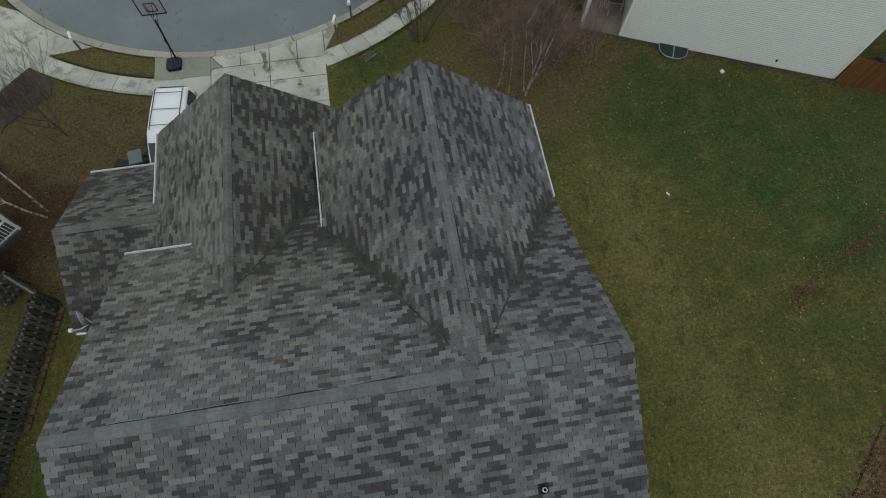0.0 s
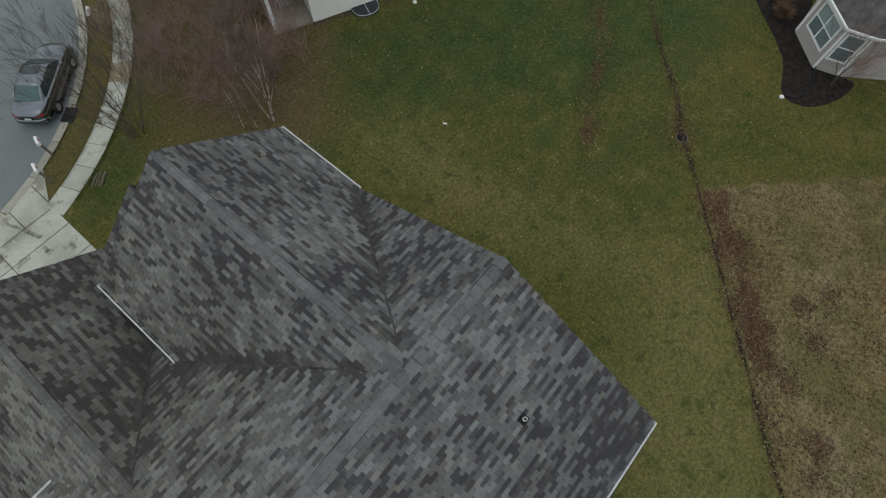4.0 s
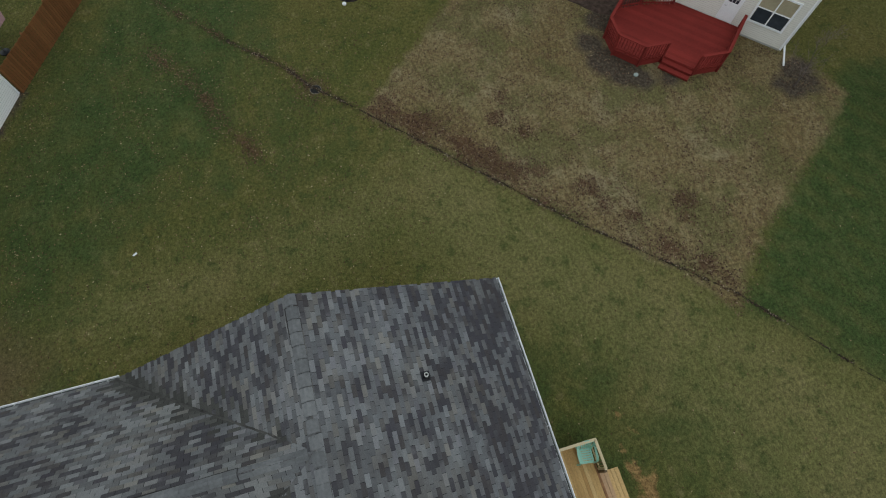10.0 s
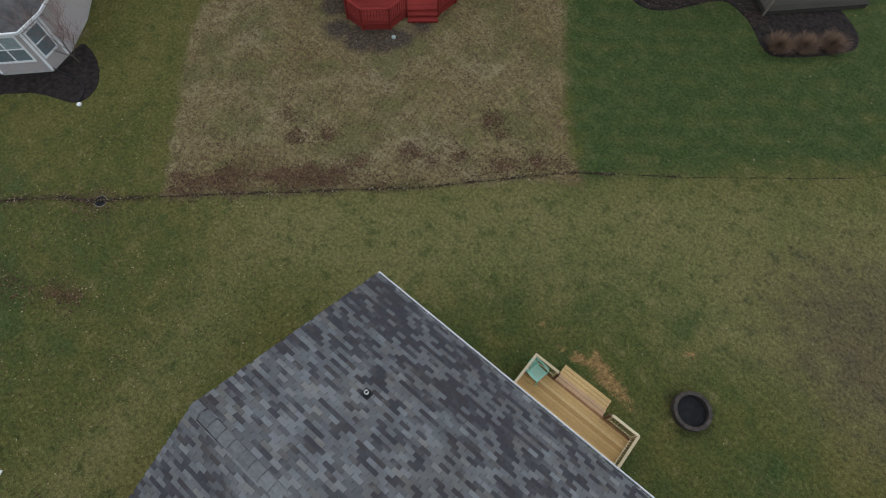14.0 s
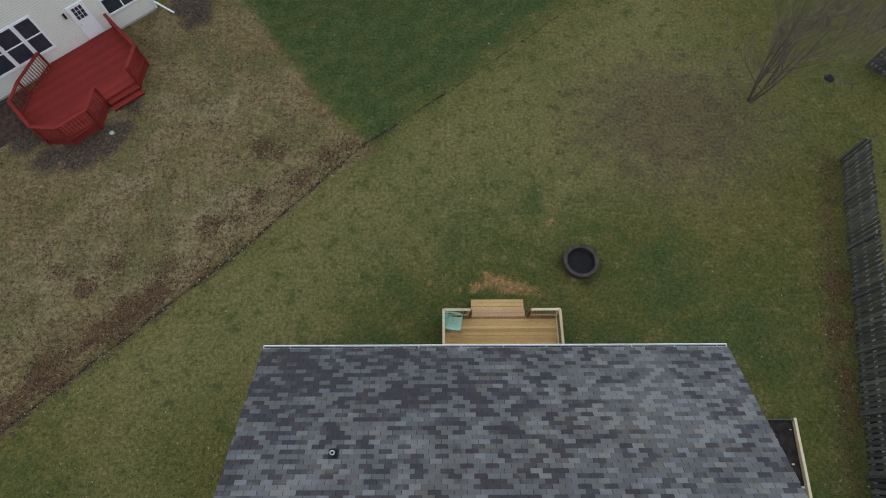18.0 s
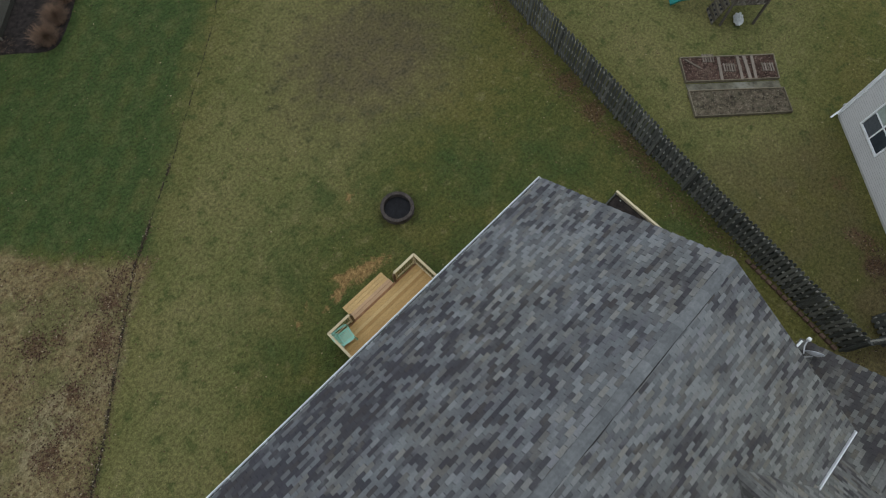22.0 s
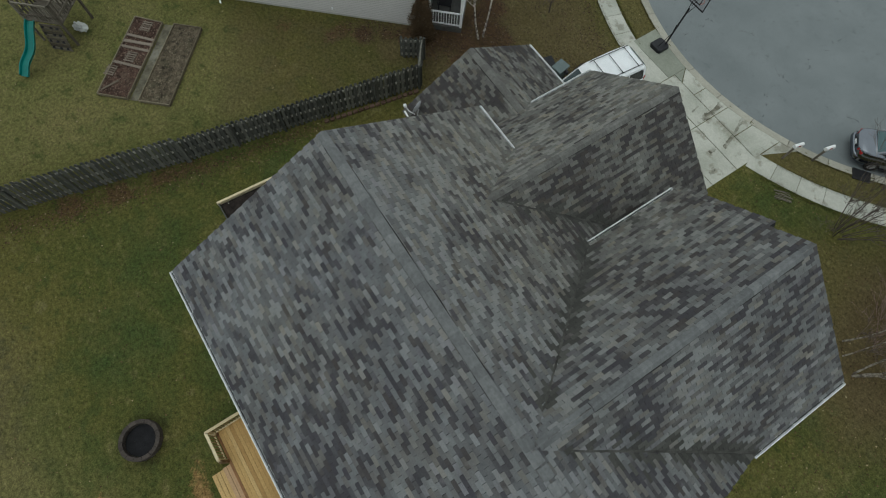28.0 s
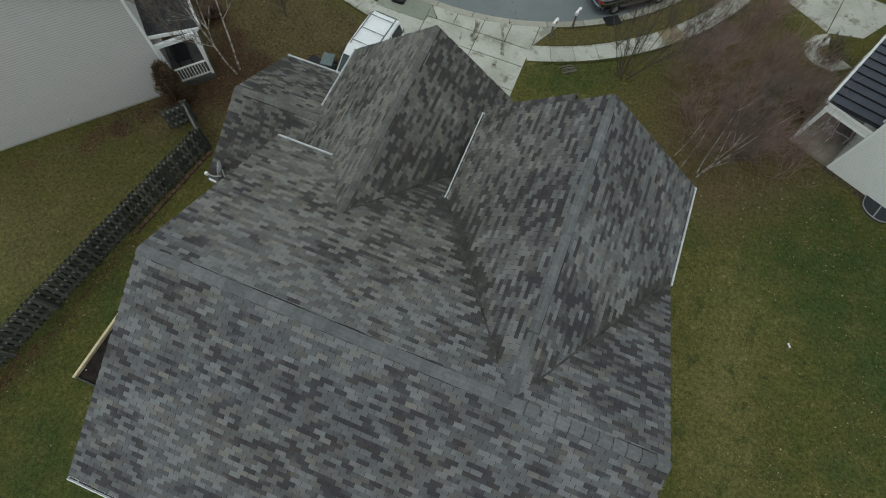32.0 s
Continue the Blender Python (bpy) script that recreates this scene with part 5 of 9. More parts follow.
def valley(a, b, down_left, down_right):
    """A thin dark strip laid into a valley. down_left, down_right: the way up each of the two slopes."""
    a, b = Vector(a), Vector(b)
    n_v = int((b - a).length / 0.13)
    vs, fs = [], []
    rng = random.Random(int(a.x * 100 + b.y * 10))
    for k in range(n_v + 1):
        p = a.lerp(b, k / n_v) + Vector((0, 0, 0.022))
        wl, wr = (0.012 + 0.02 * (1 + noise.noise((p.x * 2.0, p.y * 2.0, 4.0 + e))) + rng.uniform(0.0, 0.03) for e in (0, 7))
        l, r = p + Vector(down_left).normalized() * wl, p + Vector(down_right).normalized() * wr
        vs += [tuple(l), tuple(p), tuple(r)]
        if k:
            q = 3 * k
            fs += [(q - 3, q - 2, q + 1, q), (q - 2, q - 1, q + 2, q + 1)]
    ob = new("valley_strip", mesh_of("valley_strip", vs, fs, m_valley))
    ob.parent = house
    tagged(ob, "thin dark strip along the roof valley")


m_valley = plain("dark_valley_strip", (0.062, 0.060, 0.056), 0.95, 0, 0.5, 2.5, 30.0, 0.3)
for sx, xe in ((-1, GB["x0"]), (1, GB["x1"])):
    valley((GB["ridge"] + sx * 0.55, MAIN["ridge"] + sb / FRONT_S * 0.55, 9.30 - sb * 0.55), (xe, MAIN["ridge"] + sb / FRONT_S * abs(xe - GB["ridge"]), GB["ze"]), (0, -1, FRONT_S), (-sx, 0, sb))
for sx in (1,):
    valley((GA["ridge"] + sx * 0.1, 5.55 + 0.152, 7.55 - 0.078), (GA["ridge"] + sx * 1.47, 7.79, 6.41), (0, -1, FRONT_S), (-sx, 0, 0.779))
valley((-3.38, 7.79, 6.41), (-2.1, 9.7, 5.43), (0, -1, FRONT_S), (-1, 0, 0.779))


def gutter(a, b, out, z):
    """An open white trough along an eave, with its straps. out: the way away from the roof."""
    a, b, o = Vector((*a, z)), Vector((*b, z)), Vector((*out, 0)).normalized()
    prof = [(-0.005, 0.0), (-0.005, -0.10), (0.070, -0.10), (0.092, -0.02), (0.098, 0.004), (0.078, 0.004), (0.076, -0.018), (0.060, -0.088), (0.005, -0.088), (0.005, 0.0)]
    bm = bmesh.new()
    ends = []
    for p in (a, b):
        ends.append([bm.verts.new(p + o * s + Vector((0, 0, h))) for s, h in prof])
    k = len(prof)
    for i in range(k):
        bm.faces.new((ends[0][i], ends[0][(i + 1) % k], ends[1][(i + 1) % k], ends[1][i]))
    bm.faces.new(ends[0])
    bm.faces.new(ends[1][::-1])
    d = (b - a).normalized()
    for p in (a, b - d * 0.004):
        q = [p, p + d * 0.004]
        vs = [bm.verts.new(w + o * s + Vector((0, 0, h))) for w in q for s, h in ((0, 0), (0, -0.1), (0.070, -0.1), (0.095, 0))]
        for f in ((0, 1, 2, 3), (7, 6, 5, 4), (0, 3, 7, 4), (0, 4, 5, 1), (1, 5, 6, 2), (2, 6, 7, 3)):
            bm.faces.new([vs[i] for i in f])
    bmesh.ops.recalc_face_normals(bm, faces=bm.faces[:])
    ob = part("gutter", bm, m_white, house, "white aluminium gutter")
    length = (b - a).length
    x = 0.3
    while x < length:
        p = a + d * x
        bm = bmesh.new()
        vs = [bm.verts.new(p + d * e + o * s + Vector((0, 0, h))) for h in (-0.004, 0.006) for e, s in ((-0.009, 0.0), (0.009, 0.0), (0.009, 0.095), (-0.009, 0.095))]
        for f in ((3, 2, 1, 0), (4, 5, 6, 7), (0, 1, 5, 4), (1, 2, 6, 5), (2, 3, 7, 6), (3, 0, 4, 7)):
            bm.faces.new([vs[i] for i in f])
        part("strap", bm, m_white, ob)
        x += 1.25
    # a dark sheet on the floor of the trough
    bm = bmesh.new()
    vs = [bm.verts.new(p + o * s + Vector((0, 0, -0.085))) for p, s in ((a, 0.006), (b, 0.006), (b, 0.061), (a, 0.061))]
    bm.faces.new(vs)
    part("gutter_floor", bm, m_gutter_in, ob)
    return ob


gutter((MAIN["x0"], MAIN["rear"] - 0.01), (MAIN["x1"], MAIN["rear"] - 0.01), (0, -1), 6.385)
gutter((MAIN["x0"], MAIN["front"] + 0.01), (-6.34, MAIN["front"] + 0.01), (0, 1), 6.385)
gutter((GB["x0"] - 0.01, 7.8), (GB["x0"] - 0.01, GB["y1"]), (-1, 0), 6.385)
gutter((GB["x1"] + 0.01, 7.75), (GB["x1"] + 0.01, GB["y1"]), (1, 0), 6.385)
gutter((GA["x0"] - 0.01, 10.4), (GA["x0"] - 0.01, GA["y1"]), (-1, 0), 4.885)
gutter((WING["x0"], WING["y1"] + 0.01), (GA["x0"] + 0.3, WING["y1"] + 0.01), (0, 1), 3.485)

# plumbing vent through the rear slope
vent = thing("vent_pipe", pose(2.62, -0.62, z_main(2.62, -0.62)), "white plumbing vent pipe in a black rubber boot", "vent pipe")
bm = bmesh.new()
box(bm, -0.13, 0.13, -0.10, 0.16, 0.012, 0.022, Matrix.Rotation(math.atan(0.51), 4, "X"))
part("flashing", bm, m_black, vent, "black flashing plate")
part("boot", lathe([(0.11, 0.0), (0.08, 0.06), (0.062, 0.12), (0.062, 0.13)], 20), m_rubber, vent)
part("pipe", lathe([(0.055, -0.05), (0.055, 0.27), (0.042, 0.27), (0.042, 0.05)], 20), m_pipe, vent)
part("bore", lathe([(0.041, 0.06), (0.041, 0.065)], 16), m_black, vent)

# ---------------------------------------------------------------- back deck, chair, fire pit, planting bed, dish
def beam(bm, a, b, w, h):
    """A squared timber between two points; h is its upright side."""
    a, b = Vector(a), Vector(b)
    d = (b - a).normalized()
    side = Vector((0, 0, 1)).cross(d)
    side = side.normalized() if side.length > 1e-4 else Vector((1, 0, 0))
    up = d.cross(side)
    vs = [bm.verts.new(p + side * (sx * w / 2) + up * (sz * h / 2)) for p in (a, b) for sx, sz in ((-1, -1), (1, -1), (1, 1), (-1, 1))]
    for f in ((0, 1, 2, 3), (7, 6, 5, 4), (0, 4, 5, 1), (1, 5, 6, 2), (2, 6, 7, 3), (3, 7, 4, 0)):
        bm.faces.new([vs[i] for i in f])


def stick(name, a, b, w, h, mat, parent, label=""):
    bm = bmesh.new()
    beam(bm, a, b, w, h)
    bmesh.ops.recalc_face_normals(bm, faces=bm.faces[:])
    return part(name, bm, mat, parent, label)


def railing(points, floor, top, mat, parent, cap_w=0.14, gap=0.13, posts=True, bal=None):
    """A rail along a line on the plan: posts, a flat cap, a lower rail and upright balusters."""
    for (ax, ay), (bx, by) in zip(points, points[1:]):
        a, b = Vector((ax, ay, 0)), Vector((bx, by, 0))
        d = b - a
        stick("cap_rail", a + Vector((0, 0, top)), b + Vector((0, 0, top)), cap_w, 0.04, mat, parent)
        stick("lower_rail", a + Vector((0, 0, floor + 0.1)), b + Vector((0, 0, floor + 0.1)), 0.04, 0.08, mat, parent)
        n = max(1, int(d.length / gap))
        me = None
        for i in range(1, n):
            p = a + d * (i / n)
            if me is None:
                bm = boxes((-0.015, 0.015, -0.015, 0.015, floor + 0.04, top - 0.02))
                o = part("baluster", bm, bal or mat, parent, at=pose(p.x, p.y, 0, 0, 0, math.degrees(math.atan2(d.y, d.x))))
                me = o.data
            else:
                o = new("baluster", me)
                o.parent = parent
                o.matrix_basis = pose(p.x, p.y, 0, 0, 0, math.degrees(math.atan2(d.y, d.x)))
    if posts:
        for x, y in points:
            part("post", boxes((x - 0.045, x + 0.045, y - 0.045, y + 0.045, 0, top - 0.01)), mat, parent)


def boarding(poly, angle, width, z, thick, mat, parent, name="deck_board", gap=0.006):
    """Deck boards laid at an angle over a plan outline."""
    c, s = math.cos(math.radians(angle)), math.sin(math.radians(angle))
    loc = [(x * c + y * s, -x * s + y * c) for x, y in poly]
    y = min(p[1] for p in loc)
    top = max(p[1] for p in loc)
    while y + width * 0.5 < top:
        ym = min(y + width / 2, top - 0.001)
        cuts = []
        for (ax, ay), (bx, by) in zip(loc, loc[1:] + loc[:1]):
            if (ay > ym) != (by > ym):
                cuts.append(ax + (bx - ax) * (ym - ay) / (by - ay))
        cuts.sort()
        for x0, x1 in zip(cuts[::2], cuts[1::2]):
            if x1 - x0 > 0.05:
                part(name, boxes((x0, x1, y + gap / 2, y + width - gap / 2, z - thick, z)), mat, parent, at=pose(0, 0, 0, 0, 0, angle))
        y += width


deck = thing("back_deck", pose(0, 0, 0), "new golden pine deck with pale rails and a broad step", "deck")
DX0, DX1, DY, DZ = -4.72, -0.10, -6.10, 0.62
part("edge_board", boxes((DX0, DX1, DY - 0.003, DY + 0.085, DZ - 0.04, DZ)), m_edge_board, deck, "red-brown edge board")
boarding([(DX0, DY + 0.09), (DX1, DY + 0.09), (DX1, -3.25), (DX0, -3.25)], 0, 0.14, DZ, 0.04, m_cedar, deck)
for x0, x1, y in ((DX0, DX1, DY + 0.02), (DX0, DX1, -3.3)):
    part("joist", boxes((x0, x1, y, y + 0.04, 0.3, DZ - 0.045)), m_cedar, deck)
for x in (DX0, DX1 - 0.04):
    part("joist", boxes((x, x + 0.04, DY + 0.06, -3.3, 0.3, DZ - 0.045)), m_cedar, deck)
railing([(DX1, -3.3), (DX1, DY - 0.04), (-1.12, DY - 0.04)], DZ, 1.50, m_pale_wood, deck, 0.10, 0.11, bal=m_shaded_pine)
railing([(-3.62, DY - 0.04), (DX0, DY - 0.04), (DX0, -3.3)], DZ, 1.50, m_pale_wood, deck, 0.10, 0.11, bal=m_shaded_pine)
for x in (-3.55, -1.19):
    part("newel_post", boxes((x - 0.05, x + 0.05, DY - 0.055, DY + 0.035, 0, 1.47)), m_brown_post, deck, "darker brown post beside the steps")
# two broad steps, the upper one of redder boards
for y0, y1, z, mat in ((DY - 0.36, DY - 0.065, 0.42, m_red_board), (-6.97, DY - 0.40, 0.21, m_cedar)):
    boarding([(-3.48, y0), (-1.26, y0), (-1.26, y1), (-3.48, y1)], 0, (y1 - y0) / max(2, round((y1 - y0) / 0.14)), z, 0.04, mat, deck, "step_board", 0.012)
    for x in (-3.46, -2.4, -1.32):
        part("step_stringer", boxes((x, x + 0.04, y0 + 0.03, y1 - 0.005, 0.0, z - 0.042)), m_cedar, deck)
    part("step_riser", boxes((-3.47, -1.27, y0 + 0.004, y0 + 0.028, 0.02, z - 0.042)), m_red_board, deck)
part("step_riser", boxes((-3.47, -1.27, DY - 0.03, DY - 0.006, 0.3, DZ - 0.045)), m_red_board, deck)

# moulded garden chair: slatted seat, fan back, arms that run down into the front legs
chair = thing("garden_chair", pose(-0.50, -5.76, DZ, 0, 0, -98) @ Matrix.Scale(1.1, 4), "mint-green moulded plastic garden chair on the deck", "chair")


def strip(points, width, thick, bm):
    """A flat band along points, lying level across its way."""
    for a, b in zip(points, points[1:]):
        beam(bm, a, b, width, thick)


bm = bmesh.new()
for i in range(6):
    y = -0.22 + i * 0.075
    strip([(-0.21, y, 0.385 - i * 0.012), (0.0, y - 0.012, 0.372 - i * 0.012), (0.21, y, 0.385 - i * 0.012)], 0.058, 0.014, bm)
for sx in (-1, 1):
    strip([(sx * 0.19, -0.25, 0.376), (sx * 0.19, 0.20, 0.306)], 0.05, 0.014, bm)
strip([(-0.21, -0.268, 0.362), (0.21, -0.268, 0.362)], 0.03, 0.05, bm)
part("seat", bm, m_mint, chair)
bm = bmesh.new()
top = []
for i in range(7):
    f = (i - 3) / 3
    foot, head = (f * 0.17, 0.20 - 0.02 * f * f, 0.30), (f * 0.26, 0.40 - 0.07 * f * f, 0.80 - 0.10 * f * f)
    strip([foot, (f * 0.22, 0.27 - 0.05 * f * f, 0.55), head], 0.05, 0.014, bm)
    top.append(head)
strip(top, 0.03, 0.06, bm)
strip([(-0.18, 0.18, 0.31), (0.0, 0.21, 0.31), (0.18, 0.18, 0.31)], 0.03, 0.05, bm)
part("backrest", bm, m_mint, chair)
for sx in (-1, 1):
    bm = bmesh.new()
    strip([(sx * 0.255, 0.31, 0.66), (sx * 0.295, 0.20, 0.585), (sx * 0.305, 0.0, 0.55), (sx * 0.30, -0.17, 0.55), (sx * 0.27, -0.25, 0.535)], 0.075, 0.02, bm)
    part("armrest", bm, m_mint, chair)
    bm = bmesh.new()
    strip([(sx * 0.27, -0.245, 0.53), (sx * 0.265, -0.275, 0.36), (sx * 0.28, -0.29, 0.0)], 0.055, 0.03, bm)
    part("leg", bm, m_mint, chair)
    bm = bmesh.new()
    strip([(sx * 0.25, 0.36, 0.0), (sx * 0.23, 0.16, 0.36)], 0.055, 0.03, bm)
    part("leg", bm, m_mint, chair)

# fire pit of wall blocks
pit = thing("fire_pit", pose(-6.13, -8.70, 0) @ Matrix.Scale(0.93, 4), "round fire pit of dark wall blocks with wet ash", "fire pit")
for course in range(2):
    n = 14
    for i in range(n):
        a0, a1 = (i + course * 0.5) * 2 * math.pi / n + 0.006, (i + 1 + course * 0.5) * 2 * math.pi / n - 0.006
        pts = [(0.82 * math.cos(a0), 0.82 * math.sin(a0)), (0.83 * math.cos((a0 + a1) / 2), 0.83 * math.sin((a0 + a1) / 2)), (0.82 * math.cos(a1), 0.82 * math.sin(a1)), (0.655 * math.cos(a1), 0.655 * math.sin(a1)), (0.665 * math.cos((a0 + a1) / 2), 0.665 * math.sin((a0 + a1) / 2)), (0.655 * math.cos(a0), 0.655 * math.sin(a0))]
        part("block", prism(pts, course * 0.165, course * 0.165 + 0.16, 0.012), m_block, pit)
part("ash_bed", lathe([(0.0, 0.05), (0.3, 0.06), (0.64, 0.09)], 24), m_ash, pit)
for i in range(7):
    a, r = i * 2.4, 0.12 + 0.05 * i
    bm = bmesh.new()
    tube(bm, [(r * math.cos(a), r * math.sin(a), 0.075), (r * math.cos(a) + 0.17 * math.cos(i * 1.7), r * math.sin(a) + 0.17 * math.sin(i * 1.7), 0.095)], [0.018, 0.012], 6)
    part("charred_stick", bm, m_ash, pit)

# side planting bed with a pale timber edge
bed = thing("planting_bed", pose(0, 0, 0), "narrow dark planting bed edged with pale timber", "planting bed")
part("soil", prism([(-13.7, -2.0), (-8.0, -2.0), (-8.0, 3.2), (-13.4, 3.2)], -0.05, 0.07), m_mulch, bed)
stick("edge_timber", (-13.78, -2.1, 0.11), (-13.5, 3.3, 0.11), 0.10, 0.20, m_pale_wood, bed, "pale new edge timber")
stick("edge_timber", (-13.74, -2.05, 0.09), (-8.1, -2.05, 0.09), 0.05, 0.16, m_fence, bed, "dark edge board")
rng = random.Random(5)
bm = bmesh.new()
for i in range(60):
    x, y = rng.uniform(-13.6, -9.5), rng.uniform(-1.9, 3.0)
    s = rng.uniform(0.02, 0.06)
    box(bm, x - s, x + s, y - s * 0.7, y + s * 0.7, 0.06, 0.07 + s)
tagged(part("bed_stones", bm, m_found, bed, "scattered pale stones"), kind="stuff")

# satellite dish on the wing's rear corner
dish = thing("satellite_dish", pose(-10.78, 6.55, 3.45), "grey satellite dish on an arm at the roof's corner", "satellite dish")
d_n = Vector((-0.90, -0.38, 0.18))
bm = lathe([(0.0, 0.0), (0.12, 0.012), (0.21, 0.045), (0.28, 0.08), (0.28, 0.092), (0.21, 0.055), (0.12, 0.022), (0.0, 0.012)], 28)
bmesh.ops.transform(bm, matrix=Matrix.Translation((-0.13, 0.3, 0.62)) @ d_n.to_track_quat("Z", "Y").to_matrix().to_4x4(), verts=bm.verts[:])
part("reflector", bm, plain("grey_dish", (0.50, 0.51, 0.55), 0.5), dish, "grey oval reflector")
bm = bmesh.new()
tube(bm, [(0.02, 0.08, 0.0), (0.05, 0.1, 0.3), (-0.09, 0.28, 0.58)], 0.025, 8)
part("mast", bm, m_steel, dish)
bm = bmesh.new()
tube(bm, [(-0.02, 0.05, 0.5), (-0.30, -0.05, 0.46), (-0.52, -0.08, 0.52)], 0.022, 8)
part("feed_arm", bm, m_steel, dish)
part("receiver", boxes((-0.62, -0.50, -0.14, -0.02, 0.48, 0.60), bevel=0.02), m_white, dish)
bm = bmesh.new()
beam(bm, (-0.12, -0.22, 0.42), (-0.42, -0.19, 0.42), 0.06, 0.06)
part("second_receiver", bm, m_white, dish)

# ---------------------------------------------------------------- lawn details
def lawn_cap(x, y, r, mat, label, cat="cap"):
    ob = part("lawn_cap", lathe([(r, 0.0), (r, 0.05), (r * 0.85, 0.075), (0.0, 0.085)], 18), mat, None, at=pose(x, y, 0))
    tagged(ob, label, cat, "pipe caps on the lawns")


lawn_cap(17.69, 16.49, 0.11, m_white, "white round pipe cap in the grass beside the cream house", "pipe cap")
lawn_cap(25.14, -1.88, 0.12, m_white, "white round drain cap beside a mulch bed", "pipe cap")
lawn_cap(16.17, -15.66, 0.12, plain("pale_green_cap", (0.35, 0.42, 0.4), 0.6), "pale green round cap by the red deck", "pipe cap")
scrap = part("litter", boxes((-0.035, 0.035, -0.10, 0.10, 0.0, 0.05), bevel=0.015), m_white, None, at=pose(12.64, 10.1, 0, 0, 0, 30))
tagged(scrap, "white scrap of litter lying on the lawn", "litter")


def drain(x, y, r, rim):
    d = thing("yard_drain", pose(x, y, 0), "round dark drain grate sunk in the lawn", "drain", "drains")
    part("collar", lathe([(r * 1.12, -0.05), (r * 1.12, 0.012), (r, 0.02), (r, -0.05)], 24), rim, d)
    part("pit", lathe([(0.0, 0.004), (r, 0.004)], 24), m_black, d)
    for i in range(7):
        y0 = -r * 0.8 + i * r * 0.266
        w = math.sqrt(max(r * r - y0 * y0, 0.001))
        part("grate_bar", boxes((-w, w, y0 - 0.018, y0 + 0.018, 0.006, 0.028)), m_dark_metal, d)


drain(19.62, 0.76, 0.27, m_grey_wood)
drain(-11.5, -28.6, 0.19, m_dark_metal)
drain(-20.1, -18.9, 0.24, m_dark_metal)

# ---------------------------------------------------------------- fences
def picket_fence(a, b, height, label, name="fence", pitch=0.215, mat=None, width=0.142):
    """Boards on both sides of three rails in turn, with posts between the panels."""
    mat = mat or m_fence
    a, b = Vector(a), Vector(b)
    length = (b - a).length
    f = thing(name, along(a.x, a.y, b.x, b.y), label, "fence", "fences")
    n = int(length / pitch)
    protos = []
    for side in (-1, 1):
        y = side * 0.055
        bm = bmesh.new()
        outline = [(-width / 2, 0.04), (width / 2, 0.04), (width / 2, height - 0.05), (width / 2 - 0.035, height), (-width / 2 + 0.035, height), (-width / 2, height - 0.05)]
        fr = [bm.verts.new((x, y - 0.009, z)) for x, z in outline]
        bk = [bm.verts.new((x, y + 0.009, z)) for x, z in outline]
        bm.faces.new(fr)
        bm.faces.new(bk[::-1])
        for i in range(6):
            bm.faces.new((fr[(i + 1) % 6], fr[i], bk[i], bk[(i + 1) % 6]))
        me = bpy.data.meshes.new("picket")
        bm.to_mesh(me)
        bm.free()
        me.materials.append(mat)
        protos.append(me)
    rng = random.Random(int(length * 10))
    for i in range(n + 1):
        for k in (0, 1):
            if k == 1 and i == n:
                continue
            ob = new("picket", protos[k])
            ob.parent = f
            ob.matrix_basis = pose((i + 0.5 * k) * length / n, 0, rng.uniform(-0.02, 0.02), rng.uniform(-0.7, 0.7), rng.uniform(-0.7, 0.7), rng.uniform(-2, 2))
    for z in (0.25, height * 0.5, height - 0.22):
        part("rail", boxes((0, length, -0.044, 0.044, z - 0.045, z + 0.045)), m_rail, f)
    k = max(1, round(length / 2.4))
    for i in range(k + 1):
        x = i * length / k
        part("post", boxes((x - 0.05, x + 0.05, -0.16, -0.066, 0, height - 0.03)), mat, f)
    return f


picket_fence((-19.3, -13.95, 0), (-16.65, -2.3, 0), 1.8, "dark weathered board fence with brown leaves at its foot")
picket_fence((-16.62, -2.2, 0), (-14.5, 9.05, 0), 1.65, "dark weathered board fence with stone edging at its foot")
picket_fence((-14.6, 9.12, 0), (-15.9, 10.12, 0), 1.5, "short dark weathered fence beside an open gate")
picket_fence((-16.0, 10.1, 0), (-16.55, 9.3, 0), 1.35, "open dark weathered picket gate by the grey house", "gate")
picket_fence((-22.3, -19.7, 0), (-30.6, -10.8, 0), 1.7, "dark weathered board fence at the far lawn")

edging = thing("edging_stones", pose(0, 0, 0), "row of reddish-brown edging blocks along the fence", "edging")
m_edge = by_piece("red_brown_edging_block", [(0, (0.10, 0.06, 0.045)), (1, (0.17, 0.11, 0.085))], 0.95, False, 0.3, 18.0, 0.4)
e0, e1 = Vector((-14.30, 8.75, 0)), Vector((-15.55, 1.6, 0))
for i in range(17):
    p = e0.lerp(e1, i / 25)
    part("edging_block", boxes((-0.11, 0.11, -0.075, 0.075, 0, 0.12), bevel=0.01), m_edge, edging, at=pose(p.x, p.y, 0, 0, 0, 80 + 5 * math.sin(i * 3.1)))

# brown privacy fence behind the cream house
pf = thing("privacy_fence", along(23.2, 15.0, 29.5, 11.9), "red-brown stained close-board fence beside the cream house", "fence", "fences")
me = None
for i in range(44):
    if me is None:
        o = part("board", boxes((-0.065, 0.065, -0.012, 0.012, 0.05, 1.75)), m_brown_fence, pf, at=pose(0.07, 0, 0))
        me = o.data
    else:
        o = new("board", me)
        o.parent = pf
        o.matrix_basis = pose(0.07 + i * 0.155, 0, 0.015 * math.sin(i * 2.7), 0, 0, 0)
for z in (0.3, 0.95, 1.55):
    part("rail", boxes((0, 6.9, 0.014, 0.055, z - 0.045, z + 0.045)), m_brown_fence, pf)
